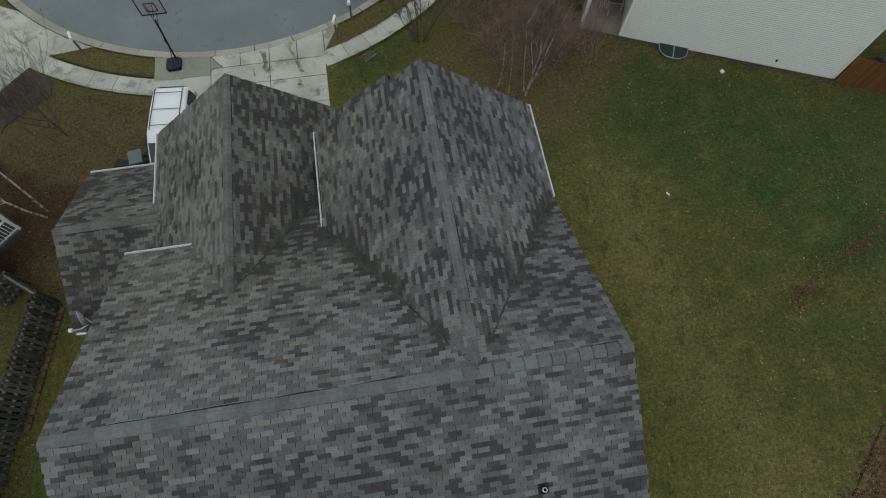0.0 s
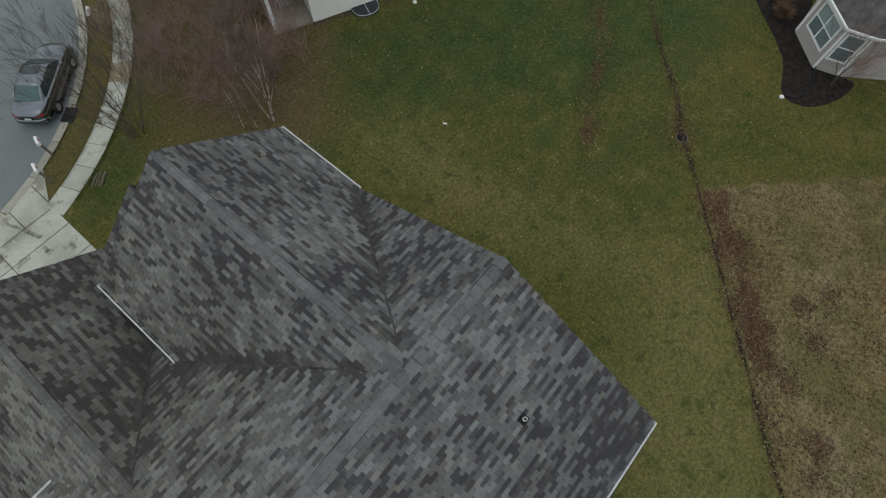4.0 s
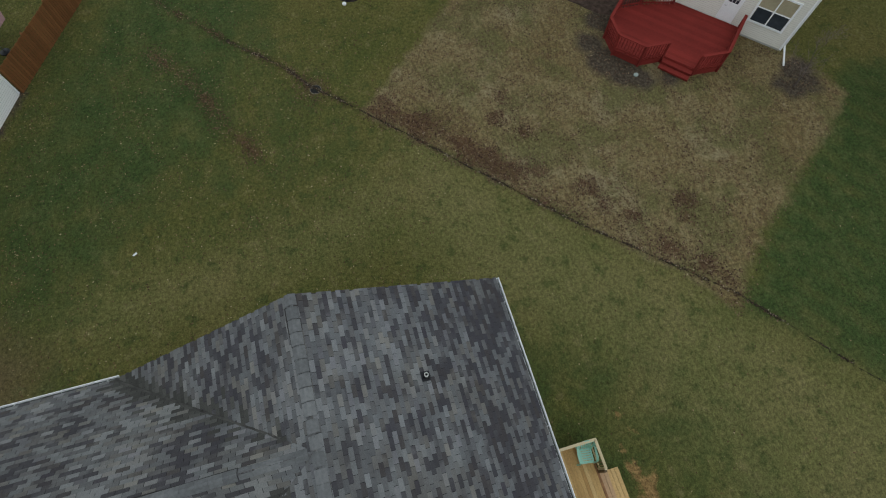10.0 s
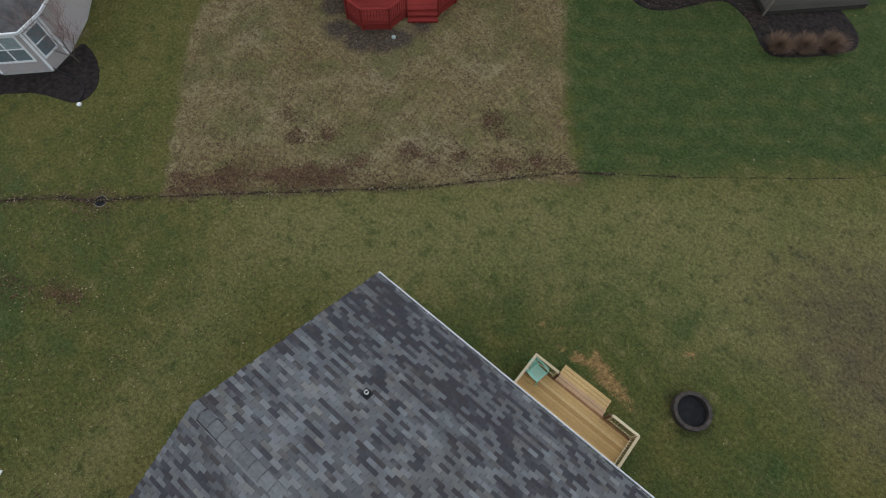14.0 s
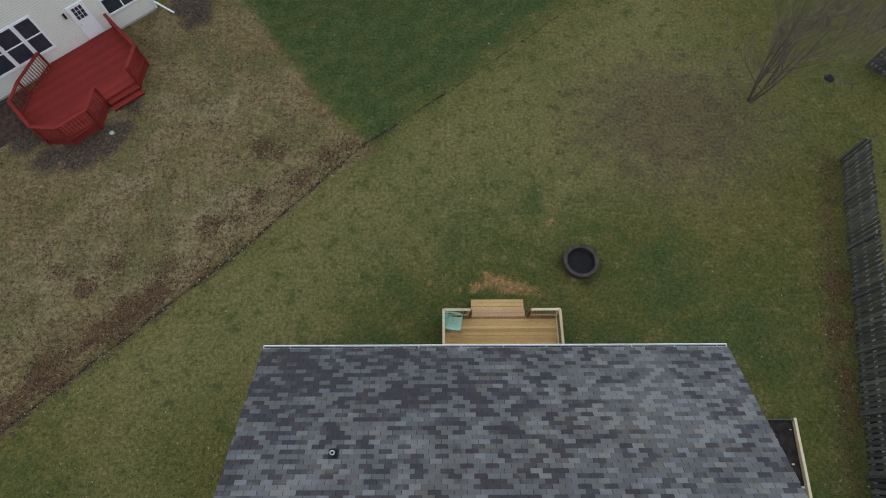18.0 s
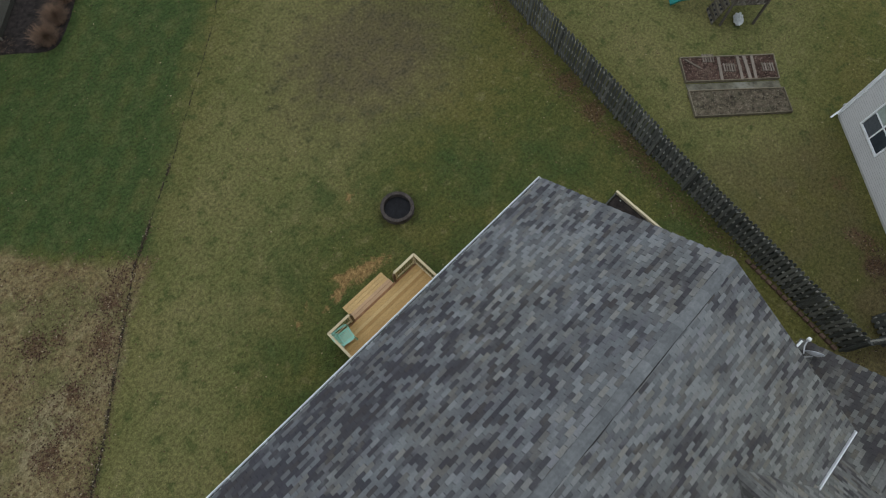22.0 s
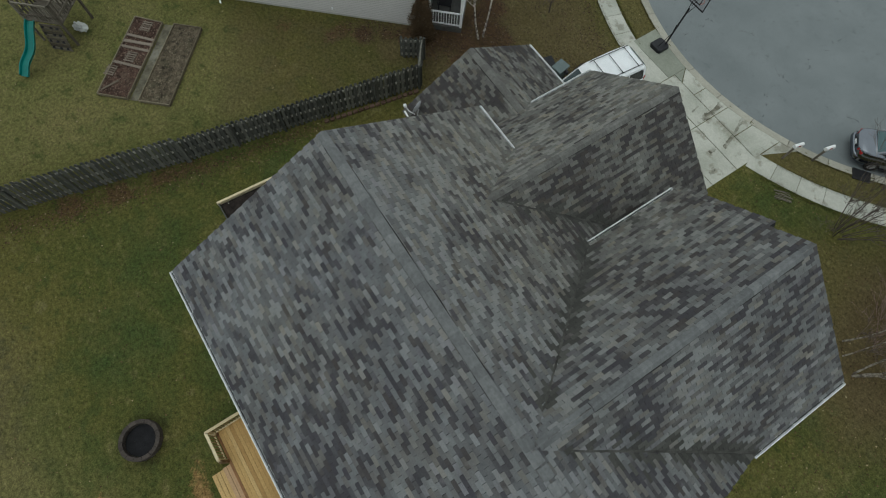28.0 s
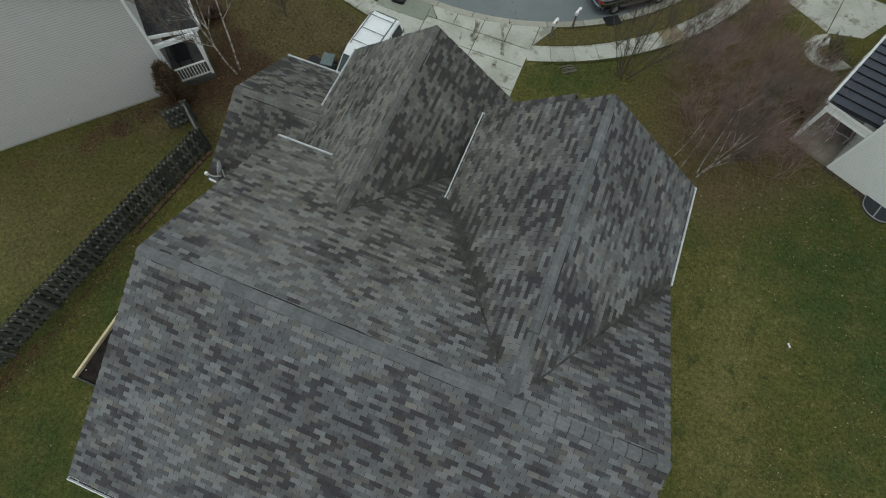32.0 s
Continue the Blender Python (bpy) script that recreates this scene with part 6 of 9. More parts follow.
for i in range(4):
    part("post", boxes((i * 2.25 + 0.02, i * 2.25 + 0.11, 0.058, 0.14, 0, 1.75)), m_brown_fence, pf)

# ---------------------------------------------------------------- neighbouring houses
def wall_box(parent, x0, x1, y0, y1, z1, mat, foot=0.12):
    t = 0.2
    for w in ((x0, x1, y0, y0 + t), (x0, x1, y1 - t, y1), (x0, x0 + t, y0 + t, y1 - t), (x1 - t, x1, y0 + t, y1 - t)):
        part("wall", boxes((*w, foot, z1)), mat, parent)
    part("foundation", boxes((x0 + 0.02, x1 - 0.02, y0 + 0.02, y1 - 0.02, -0.1, foot)), m_found, parent)


def corner_board(parent, x, y, z1):
    part("corner_trim", boxes((x - 0.055, x + 0.055, y - 0.055, y + 0.055, 0.12, z1)), m_white_trim, parent)


def window(parent, x0, x1, z0, z1, y=0.0, cols=2, rows=2, panes=None, m=None, name="window"):
    """A window on a wall that faces local -y: a frame with mullions, a sill and separate panes."""
    m = m or Matrix()
    w = bpy.data.objects.new(name, None)
    scene.collection.objects.link(w)
    w.parent = parent
    w.matrix_basis = m
    b = 0.09
    part("window_frame", boxes((x0 - b, x1 + b, y - 0.05, y + 0.02, z1, z1 + b), (x0 - b, x1 + b, y - 0.05, y + 0.02, z0 - b, z0), (x0 - b, x0, y - 0.05, y + 0.02, z0, z1), (x1, x1 + b, y - 0.05, y + 0.02, z0, z1)), m_white_trim, w)
    bars = []
    for i in range(1, cols):
        x = x0 + (x1 - x0) * i / cols
        bars.append((x - 0.035, x + 0.035, y - 0.042, y + 0.018, z0, z1))
    part("mullion", boxes(*(bars or [(x0, x0 + 0.01, y - 0.04, y, z0, z1)])), m_white_trim, w)
    for i in range(cols):
        for j in range(rows):
            px0, px1 = x0 + (x1 - x0) * i / cols + 0.02, x0 + (x1 - x0) * (i + 1) / cols - 0.02
            pz0, pz1 = z0 + (z1 - z0) * j / rows + 0.02, z0 + (z1 - z0) * (j + 1) / rows - 0.02
            mat = panes[(i + j * cols) % len(panes)] if panes else m_window
            part("pane", boxes((px0, px1, y - 0.015, y + 0.005, pz0, pz1)), mat, w)
    for j in range(1, rows):
        z = z0 + (z1 - z0) * j / rows
        part("meeting_rail", boxes((x0 + 0.002, x1 - 0.002, y - 0.036, y + 0.016, z - 0.03, z + 0.03)), m_white_trim, w)
    return w


def gable_roof(parent, x0, x1, y0, y1, ze, zr, axis="x", over=0.35, mat=None, name="roof"):
    """Two thick slopes with an overhang. axis: the way the ridge runs."""
    mat = mat or m_far_roof
    x0, x1, y0, y1 = x0 - over, x1 + over, y0 - over, y1 + over
    for s in (0, 1):
        bm = bmesh.new()
        if axis == "x":
            ym = (y0 + y1) / 2
            e = y0 if s == 0 else y1
            q = [(x0, e, ze), (x1, e, ze), (x1, ym, zr), (x0, ym, zr)]
        else:
            xm = (x0 + x1) / 2
            e = x0 if s == 0 else x1
            q = [(e, y0, ze), (e, y1, ze), (xm, y1, zr), (xm, y0, zr)]
        top = [bm.verts.new(p) for p in q]
        low = [bm.verts.new((p[0], p[1], p[2] - 0.16)) for p in q]
        bm.faces.new(top)
        bm.faces.new(low[::-1])
        for i in range(4):
            bm.faces.new((low[i], low[(i + 1) % 4], top[(i + 1) % 4], top[i]))
        bmesh.ops.recalc_face_normals(bm, faces=bm.faces[:])
        part(name + "_slope", bm, mat, parent)


m_dark_tabs = by_piece("dark_shingle_tabs", [(0, (0.040, 0.040, 0.043)), (0.65, (0.062, 0.062, 0.064)), (0.85, (0.085, 0.083, 0.080)), (1, (0.12, 0.115, 0.105))], 0.95, True, 0.2, 60.0, 0.25, 0.15)


def shingle_rows(parent, corner, u, v, width, length):
    """Courses of dark tabs over one slope of a neighbour's roof. corner: the end of the eave; u along it, v up the slope."""
    c, u, v = Vector(corner), Vector(u).normalized(), Vector(v).normalized()
    n = u.cross(v).normalized()
    n = n if n.z > 0 else -n
    verts, faces = [], []
    for r in range(int(length / 0.14)):
        a = -0.16 * (r % 2)
        while a < width - 0.02:
            s0, s1 = max(a, 0) + 0.006, min(a + 0.32, width) - 0.006
            a += 0.32
            if s1 - s0 < 0.03:
                continue
            b = len(verts)
            for s, h, z in ((s0, 0, 0.016), (s1, 0, 0.016), (s1, 0.148, 0.005), (s0, 0.148, 0.005), (s0, 0, 0.002), (s1, 0, 0.002)):
                verts.append(tuple(c + u * s + v * (r * 0.14 + h) + n * z))
            faces += [(b, b + 1, b + 2, b + 3), (b + 4, b + 5, b + 1, b)]
    field = new("shingle_field", mesh_of("shingle_field", verts, faces, m_dark_tabs))
    field.parent = parent
    tagged(field, "courses of dark mottled shingles", kind="stuff")


def downspout(parent, pts, label="white downspout"):
    bm = bmesh.new()
    for a, b in zip(pts, pts[1:]):
        beam(bm, a, b, 0.08, 0.06)
    part("downspout", bm, m_white, parent, label)


# --- cream house to the north-east; local x runs along its south wall
NE = along(13.08, 19.58, 23.17, 15.18)
ne = thing("cream_house", NE, "two-storey cream-sided house with a dark metal porch roof", "house")
LN = 11.0
wall_box(ne, 0, LN, 0, 9.5, 6.2, m_cream, 0.04)
gable_roof(ne, 0, LN, 0, 9.5, 6.3, 9.0, "x")
for x in (0.0, LN):
    corner_board(ne, x, 0.0, 6.2)
part("hose_tap", boxes((7.9, 7.96, -0.08, 0, 0.45, 0.55)), m_dark_metal, ne)
# window well
well = thing("window_well", NE @ pose(2.85, -0.02, 0), "grey steel basement window well with a clear lid", "window well", "window wells")
bm = bmesh.new()
arc = [(-0.75, 0.0)] + [(0.75 * math.cos(a), -0.85 * math.sin(a) ** 0.6) for a in (math.pi - math.pi * i / 12 for i in range(1, 12))] + [(0.75, 0.0)]
lo, hi = [bm.verts.new((x, y, -0.4)) for x, y in arc], [bm.verts.new((x, y, 0.12)) for x, y in arc]
for i in range(len(arc) - 1):
    bm.faces.new((lo[i], lo[i + 1], hi[i + 1], hi[i]))
bmesh.ops.solidify(bm, geom=bm.faces[:], thickness=0.035)
part("well_wall", bm, m_steel, well)
part("well_floor", prism([(x * 0.96, y * 0.96) for x, y in arc], 0.0, 0.02), m_ash, well)
part("ladder_bar", boxes((-0.02, 0.02, -0.8, -0.02, 0.09, 0.115)), m_steel, well)
part("lid", prism([(x * 0.97, y * 0.97) for x, y in arc], 0.121, 0.13), plain("smoky_plastic_lid", (0.030, 0.036, 0.041), 0.35), well, "smoky clear plastic lid")
part("lid_rib", boxes((0.0, 0.05, -0.82, -0.02, 0.131, 0.15)), m_steel, well)
bm = bmesh.new()
tube(bm, [(x, y, 0.13) for x, y in arc], 0.022, 6)
part("rim", bm, m_steel, well, "pale steel rim")
# porch at the west end
m_porch_floor = plain("worn_porch_concrete", (0.33, 0.30, 0.255), 0.9, 0, 0.3, 1.2, 14.0, 0.2, 0.2, (0.34, 0.32, 0.28))
part("porch_slab", prism([(-2.15, 0.02), (-0.02, 0.02), (-0.02, 7.4), (-2.15, 7.4)], -0.05, 0.16), m_porch_floor, ne, "worn concrete porch floor")
part("porch_frieze", boxes((-2.15, -0.06, 0.02, 0.12, 2.60, 2.86)), m_cream, ne, "cream siding over the porch's open end")
part("porch_beam", boxes((-2.17, -0.058, 0.0, 0.14, 2.47, 2.595)), m_white_trim, ne)


def seam_roof(parent, x0, x1, y0, y1, z_out, z_in):
    """A lean-to of metal sheet with standing seams; it falls towards -x."""
    bm = bmesh.new()
    q = [(x0, y0, z_out), (x1, y0, z_in), (x1, y1, z_in), (x0, y1, z_out)]
    top = [bm.verts.new(p) for p in q]
    low = [bm.verts.new((p[0], p[1], p[2] - 0.12)) for p in q]
    bm.faces.new(top)
    bm.faces.new(low[::-1])
    for i in range(4):
        bm.faces.new((low[i], low[(i + 1) % 4], top[(i + 1) % 4], top[i]))
    bmesh.ops.recalc_face_normals(bm, faces=bm.faces[:])
    r = part("porch_roof", bm, m_metal_roof, parent, "dark standing-seam metal porch roof")
    n = int((y1 - y0) / 0.56)
    for i in range(n + 1):
        y = y0 + 0.03 + i * (y1 - y0 - 0.06) / n
        stick("standing_seam", (x0 + 0.01, y, z_out + 0.025), (x1 - 0.01, y, z_in + 0.025), 0.02, 0.05, m_dark_metal, r)
    part("eave_gutter", boxes((x0 - 0.11, x0 + 0.01, y0, y1, z_out - 0.13, z_out - 0.02)), m_white, r)
    part("rake_trim", boxes((x0, x1 - 0.01, y0 - 0.03, y0 - 0.003, z_out - 0.16, z_out - 0.04)), m_white_trim, r)


seam_roof(ne, -2.25, -0.02, 0.02, 7.6, 2.98, 3.30)
for x, y in ((-2.06, 0.10), (-2.06, 3.7), (-2.06, 7.2)):
    part("porch_post", boxes((x - 0.085, x + 0.085, y - 0.085, y + 0.085, 0.16, 2.465 if y < 1 else 2.8)), m_white_trim, ne)
downspout(ne, [(-0.10, 0.24, 6.1), (-0.10, 0.24, 3.42)])
garage = boxes((-1.6, 0.0, 8.2, 15.0, 0.0, 3.0))
part("garage_block", garage, m_cream, ne)
gable_roof(ne, -1.6, 4.0, 8.3, 15, 3.1, 5.0, "x", 0.3, m_metal_roof, "garage_roof")
pchair = thing("porch_chair", NE @ pose(-1.15, 1.35, 0.16, 0, 0, 100) @ Matrix.Scale(1.25, 4), "white metal garden chair on the cream house's porch", "chair")
for sx in (-0.22, 0.22):
    bm = bmesh.new()
    tube(bm, [(sx, -0.22, 0), (sx, -0.22, 0.42), (sx, 0.22, 0.42), (sx, 0.3, 0.9)], 0.016, 6)
    part("side_frame", bm, m_white, pchair)
    bm = bmesh.new()
    tube(bm, [(sx, 0.24, 0.42), (sx, 0.26, 0.0)], 0.016, 6)
    part("leg", bm, m_white, pchair)
for i in range(5):
    part("seat_slat", boxes((-0.22, 0.22, -0.2 + i * 0.09, -0.14 + i * 0.09, 0.425, 0.44)), m_white, pchair)
for i in range(4):
    part("back_slat", boxes((-0.22, 0.22, 0.235 + i * 0.018, 0.25 + i * 0.018, 0.52 + i * 0.1, 0.58 + i * 0.1)), m_white, pchair)

ptable = thing("porch_table", NE @ pose(-0.6, 2.1, 0.16, 0, 0, 8), "low white metal table with a glass top on the porch", "table")
part("table_top", boxes((-0.36, 0.36, -0.5, 0.5, 0.44, 0.452)), plain("dim_glass_top", (0.10, 0.11, 0.11), 0.1), ptable)
for x0, x1, y0, y1 in ((-0.4, 0.4, -0.54, -0.502), (-0.4, 0.4, 0.502, 0.54), (-0.4, -0.362, -0.5, 0.5), (0.362, 0.4, -0.5, 0.5)):
    part("table_rim", boxes((x0, x1, y0, y1, 0.43, 0.465)), m_white, ptable)
for sx in (-0.36, 0.36):
    for sy in (-0.5, 0.5):
        part("leg", boxes((sx - 0.018, sx + 0.018, sy - 0.018, sy + 0.018, 0, 0.428)), m_white, ptable)

# parasol table seen behind the fence
table = thing("patio_parasol", pose(26.3, 16.0, 0), "dusty pink patio parasol behind the brown fence", "parasol")
part("canopy", lathe([(1.3, 1.9), (0.9, 2.08), (0.4, 2.24), (0.0, 2.32), (0.0, 2.28), (0.4, 2.2), (0.9, 2.04), (1.29, 1.88)], 8), plain("faded_pink_canvas", (0.22, 0.13, 0.13), 0.85), table)
part("pole", lathe([(0.025, 0.0), (0.025, 2.3)], 10), m_steel, table)
part("base", lathe([(0.25, 0.0), (0.25, 0.06), (0.05, 0.1)], 16), m_black, table)

# --- grey house to the north-west; local x runs along the wall that faces us
NW = along(-24.95, 3.15, -18.1, 10.7)
nw = thing("grey_house", NW, "two-storey grey-sided house with a small railed porch", "house")
LW = 11.15
wall_box(nw, 0, LW, 0, 9.0, 6.0, m_grey_siding)
NWX = LW + 0.45
gable_roof(nw, 0.1, NWX - 0.35, 0, 9.0, 6.02, 8.78, "y")
gable_wall((0, 0, 6.0), (LW, 0, 6.0), (NWX / 2 - 0.1, 0, 8.62), (0, 0.2, 0), m_grey_siding, nw)
for xe in (-0.26, NWX + 0.01):
    stick("rake_trim", (xe, -0.375, 5.96), (NWX / 2 - 0.12, -0.375, 8.72), 0.04, 0.17, m_white_trim, nw)
part("eave_gutter", boxes((NWX + 0.01, NWX + 0.12, -0.35, 9.35, 5.86, 5.99)), m_white, nw)
shingle_rows(nw, (NWX, -0.35, 6.02), (0, 1, 0), (-(NWX / 2 + 0.12), 0, 2.76), 9.7, 6.4)
corner_board(nw, 0, 0, 6.0)
corner_board(nw, LW, 0, 6.0)
window(nw, 1.25, 2.95, 1.12, 2.85, 0.0, 2, 2, [plain("dim_room_glass", (0.10, 0.11, 0.125), 0.1), m_window, plain("net_curtain", (0.36, 0.41, 0.38), 0.3), plain("plum_blind", (0.14, 0.115, 0.115), 0.25)])
downspout(nw, [(-0.06, -0.06, 6.0), (-0.06, -0.06, 0.35), (0.15, -0.45, 0.12)])
part("tap", boxes((6.1, 6.16, -0.07, 0, 0.4, 0.52)), m_white, nw)
nw_well = thing("window_well", NW @ pose(0.0, 1.1, 0, 0, 0, -90), "grey steel basement window well beside the grey house", "window well", "window wells")
part("well_wall", boxes((-0.6, 0.6, -0.62, -0.58, -0.2, 0.12), (-0.6, -0.56, -0.58, 0, -0.2, 0.12), (0.56, 0.6, -0.58, 0, -0.2, 0.12)), m_steel, nw_well)
part("well_floor", boxes((-0.56, 0.56, -0.58, 0, 0.0, 0.02)), m_ash, nw_well)
# porch beyond its corner
part("porch_floor", boxes((11.2, 12.95, 0.0, 3.0, 0.0, 0.34)), plain("damp_porch_boards", (0.11, 0.11, 0.105), 0.7, 0, 0.25, 2.0, 20.0, 0.2), nw, "concrete porch floor")
for x, y in ((11.25, 0.06), (12.9, 0.06), (12.9, 2.9)):
    part("porch_post", boxes((x - 0.06, x + 0.06, y - 0.06, y + 0.06, 0.34, 2.7)), m_white_trim, nw)
railing([(11.32, 0.06), (12.84, 0.06)], 0.34, 1.2, m_white_trim, nw, 0.09, 0.13, False)
railing([(12.9, 0.14), (12.9, 2.8)], 0.34, 1.2, m_white_trim, nw, 0.09, 0.13, False)
part("porch_beam", boxes((11.18, 12.98, 0.0, 0.13, 2.7, 2.92), (12.83, 12.97, 0.13, 3.0, 2.7, 2.92)), m_white_trim, nw)
bm = bmesh.new()
q = [(11.16, 0.2, 3.35), (13.25, 0.2, 3.0), (13.25, 8.0, 3.0), (11.16, 8.0, 3.35)]
top = [bm.verts.new(p) for p in q]
low = [bm.verts.new((p[0], p[1], p[2] - 0.14)) for p in q]
bm.faces.new(top)
bm.faces.new(low[::-1])
for i in range(4):
    bm.faces.new((low[i], low[(i + 1) % 4], top[(i + 1) % 4], top[i]))
bmesh.ops.recalc_face_normals(bm, faces=bm.faces[:])
part("porch_roof", bm, m_far_roof, nw, "dark shingle porch roof")
shingle_rows(nw, (13.25, 0.2, 3.0), (0, 1, 0), (-2.09, 0, 0.35), 7.8, 2.1)
part("porch_gutter", boxes((13.255, 13.37, 0.2, 8.0, 2.86, 2.98)), m_white, nw)
stick("rake_trim", (11.16, 0.17, 3.28), (13.25, 0.17, 2.93), 0.05, 0.16, m_white_trim, nw)
pbench = thing("porch_bench", NW @ pose(11.9, 1.5, 0.34), "dark metal bench on the grey house's porch", "bench")
part("seat", boxes((-0.35, 0.35, -0.55, 0.55, 0.38, 0.43)), m_black, pbench)
part("backrest", boxes((-0.38, -0.33, -0.55, 0.55, 0.43, 0.9)), m_black, pbench)
for sy in (-0.5, 0.46):
    part("leg", boxes((-0.33, -0.28, sy, sy + 0.04, 0, 0.38), (0.28, 0.33, sy, sy + 0.04, 0, 0.38)), m_black, pbench)

# --- pale house with the red deck; local x runs from its bay towards the far corner
RH = along(25.83, -14.28, 15.654, -23.90)
rh = thing("pale_house", RH, "two-storey pale tan-sided house with white windows and a red deck", "house")
LR = 14.0
wall_box(rh, 0.95, LR, 0, 9.0, 6.0, m_tan_siding)
corner_board(rh, 0.95, 0, 6.0)
gable_roof(rh, 0.95, LR, 0, 9.0, 6.1, 8.8, "x")
corner_board(rh, LR, 0, 6.0)
window(rh, 11.75, 13.45, 1.1, 2.8, 0.0, 2, 2, [m_window, m_window, m_blind, m_blind])
window(rh, 5.75, 6.62, 1.15, 2.95, 0.0, 1, 2)
window(rh, 6.78, 7.65, 1.15, 2.95, 0.0, 1, 2)
window(rh, 7.81, 8.6, 1.15, 2.95, 0.0, 1, 2)
window(rh, 3.3, 4.6, 4.0, 5.3, 0.0, 2, 1)
window(rh, 9.6, 11.0, 4.0, 5.3, 0.0, 2, 1)
door = part("door", boxes((10.16, 11.05, -0.06, 0.02, 0.48, 2.46), bevel=0.008), m_white_trim, rh, "white door with nine small panes")
for i in range(3):
    for j in range(3):
        part("door_pane", boxes((10.34 + i * 0.18, 10.49 + i * 0.18, -0.075, -0.058, 1.66 + j * 0.23, 1.86 + j * 0.23)), m_window, door)
bm = bmesh.new()
tube(bm, [(10.26, -0.06, 1.42), (10.26, -0.12, 1.42), (10.36, -0.12, 1.42)], 0.014, 6)
part("door_handle", bm, m_steel, door)
part("wall_lamp", boxes((9.86, 9.98, -0.14, 0, 2.05, 2.3), bevel=0.015), m_dark_metal, rh)
part("wall_vent", boxes((6.5, 6.85, -0.12, 0, 3.5, 3.85), bevel=0.03), m_grey_wood, rh)
downspout(rh, [(LR + 0.05, -0.05, 6.0), (LR + 0.05, -0.05, 0.5), (LR + 0.5, -1.0, 0.1)])
# bay window
bx0, bx1, bp = 1.25, 4.05, 0.75
outl = [(bx0, 0), (bx0 + 0.65, -bp), (bx1 - 0.65, -bp), (bx1, 0)]
part("bay", prism(outl, 0.30, 2.75), m_white_trim, rh, "white boarded bay")
roof_pts = [(bx0 - 0.15, 0.05), (bx0 + 0.55, -bp - 0.18), (bx1 - 0.55, -bp - 0.18), (bx1 + 0.15, 0.05)]
bm = bmesh.new()
lo = [bm.verts.new((x, y, 2.75)) for x, y in roof_pts]
hi = [bm.verts.new((x, y, 3.3)) for x, y in ((bx0 + 0.5, 0.02), (bx0 + 0.8, 0.02), (bx1 - 0.8, 0.02), (bx1 - 0.5, 0.02))]
bm.faces.new(lo[::-1])
for i in range(3):
    bm.faces.new((lo[i], lo[i + 1], hi[i + 1], hi[i]))
part("bay_roof", bm, m_far_roof, rh)
for (ax, ay), (bx, by) in zip(outl, outl[1:]):
    ln = math.hypot(bx - ax, by - ay)
    mm = pose(ax, ay, 0, 0, 0, math.degrees(math.atan2(by - ay, bx - ax)))
    if ln > 1.2:
        # upper pane: a grey-pink reflection put into the glass colour
        window(rh, ln / 2 - 0.45, ln / 2 + 0.45, 1.0, 2.55, -0.01, 1, 2, [plain("plum_curtain", (0.09, 0.015, 0.03), 0.3), plain("grey_reflecting_pane", (0.20, 0.16, 0.18), 0.2)], mm)
    else:
        window(rh, 0.2, ln - 0.2, 1.0, 2.55, -0.01, 1, 2, None, mm)
rdish = thing("ground_dish", pose(24.72, -14.25, 0, 0, 0, 150) @ Matrix.Scale(1.2, 4), "pale satellite dish on a short pole by the bay", "satellite dish")
bm = lathe([(0.0, 0.0), (0.2, 0.03), (0.36, 0.09), (0.36, 0.1), (0.2, 0.04), (0.0, 0.012)], 24)
bmesh.ops.transform(bm, matrix=pose(0, 0, 0.75, 40, 0, 0), verts=bm.verts[:])
part("reflector", bm, plain("pale_dish", (0.42, 0.46, 0.52), 0.5), rdish)
part("pole", lathe([(0.03, 0), (0.03, 0.76)], 8), m_steel, rdish)
bm = bmesh.new()
tube(bm, [(0, 0, 0.7), (0, -0.45, 0.95)], 0.015, 6)
part("feed_arm", bm, m_steel, rdish)

# red deck
rd = thing("red_deck", pose(0, 0, 0), "red-stained deck with an eight-sided bay, rails and steps", "deck")
RZ = 0.46
FLOOR = [(17.45, -22.12), (20.0, -19.72), (20.4, -17.7), (20.45, -16.4), (19.05, -15.0), (17.8, -14.95), (16.7, -15.95), (16.65, -17.3), (15.35, -18.45), (15.25, -19.9)]
boarding(FLOOR, 43.4, 0.14, RZ, 0.04, m_red, rd)
part("skirt", prism([(x * 0.985 + 0.27, y * 0.985 - 0.27) for x, y in FLOOR], 0.0, RZ - 0.045), m_red, rd)
railing([(19.98, -19.45), (20.42, -17.65), (20.45, -16.45), (19.03, -15.02), (17.8, -14.97), (16.7, -15.97), (16.65, -17.28)], RZ, 1.42, m_red, rd, 0.16, 0.15)
railing([(15.36, -18.48), (15.27, -19.9), (17.3, -22.0)], RZ, 1.42, m_red, rd, 0.16, 0.15)
for i in range(2):
    o = 0.12 + 0.28 * i
    n = Vector((-0.66, 0.75, 0)) * o
    a, b = Vector((16.62, -17.33, 0)) + n, Vector((15.37, -18.43, 0)) + n
    z = 0.30 - 0.15 * i
    stick("step_tread", a + Vector((0, 0, z)), b + Vector((0, 0, z)), 0.29, 0.05, m_red, rd)
    stick("step_riser", a * 1.0 + Vector((0, 0, z / 2 - 0.01)), b + Vector((0, 0, z / 2 - 0.01)), 0.2, z - 0.06, m_red, rd)

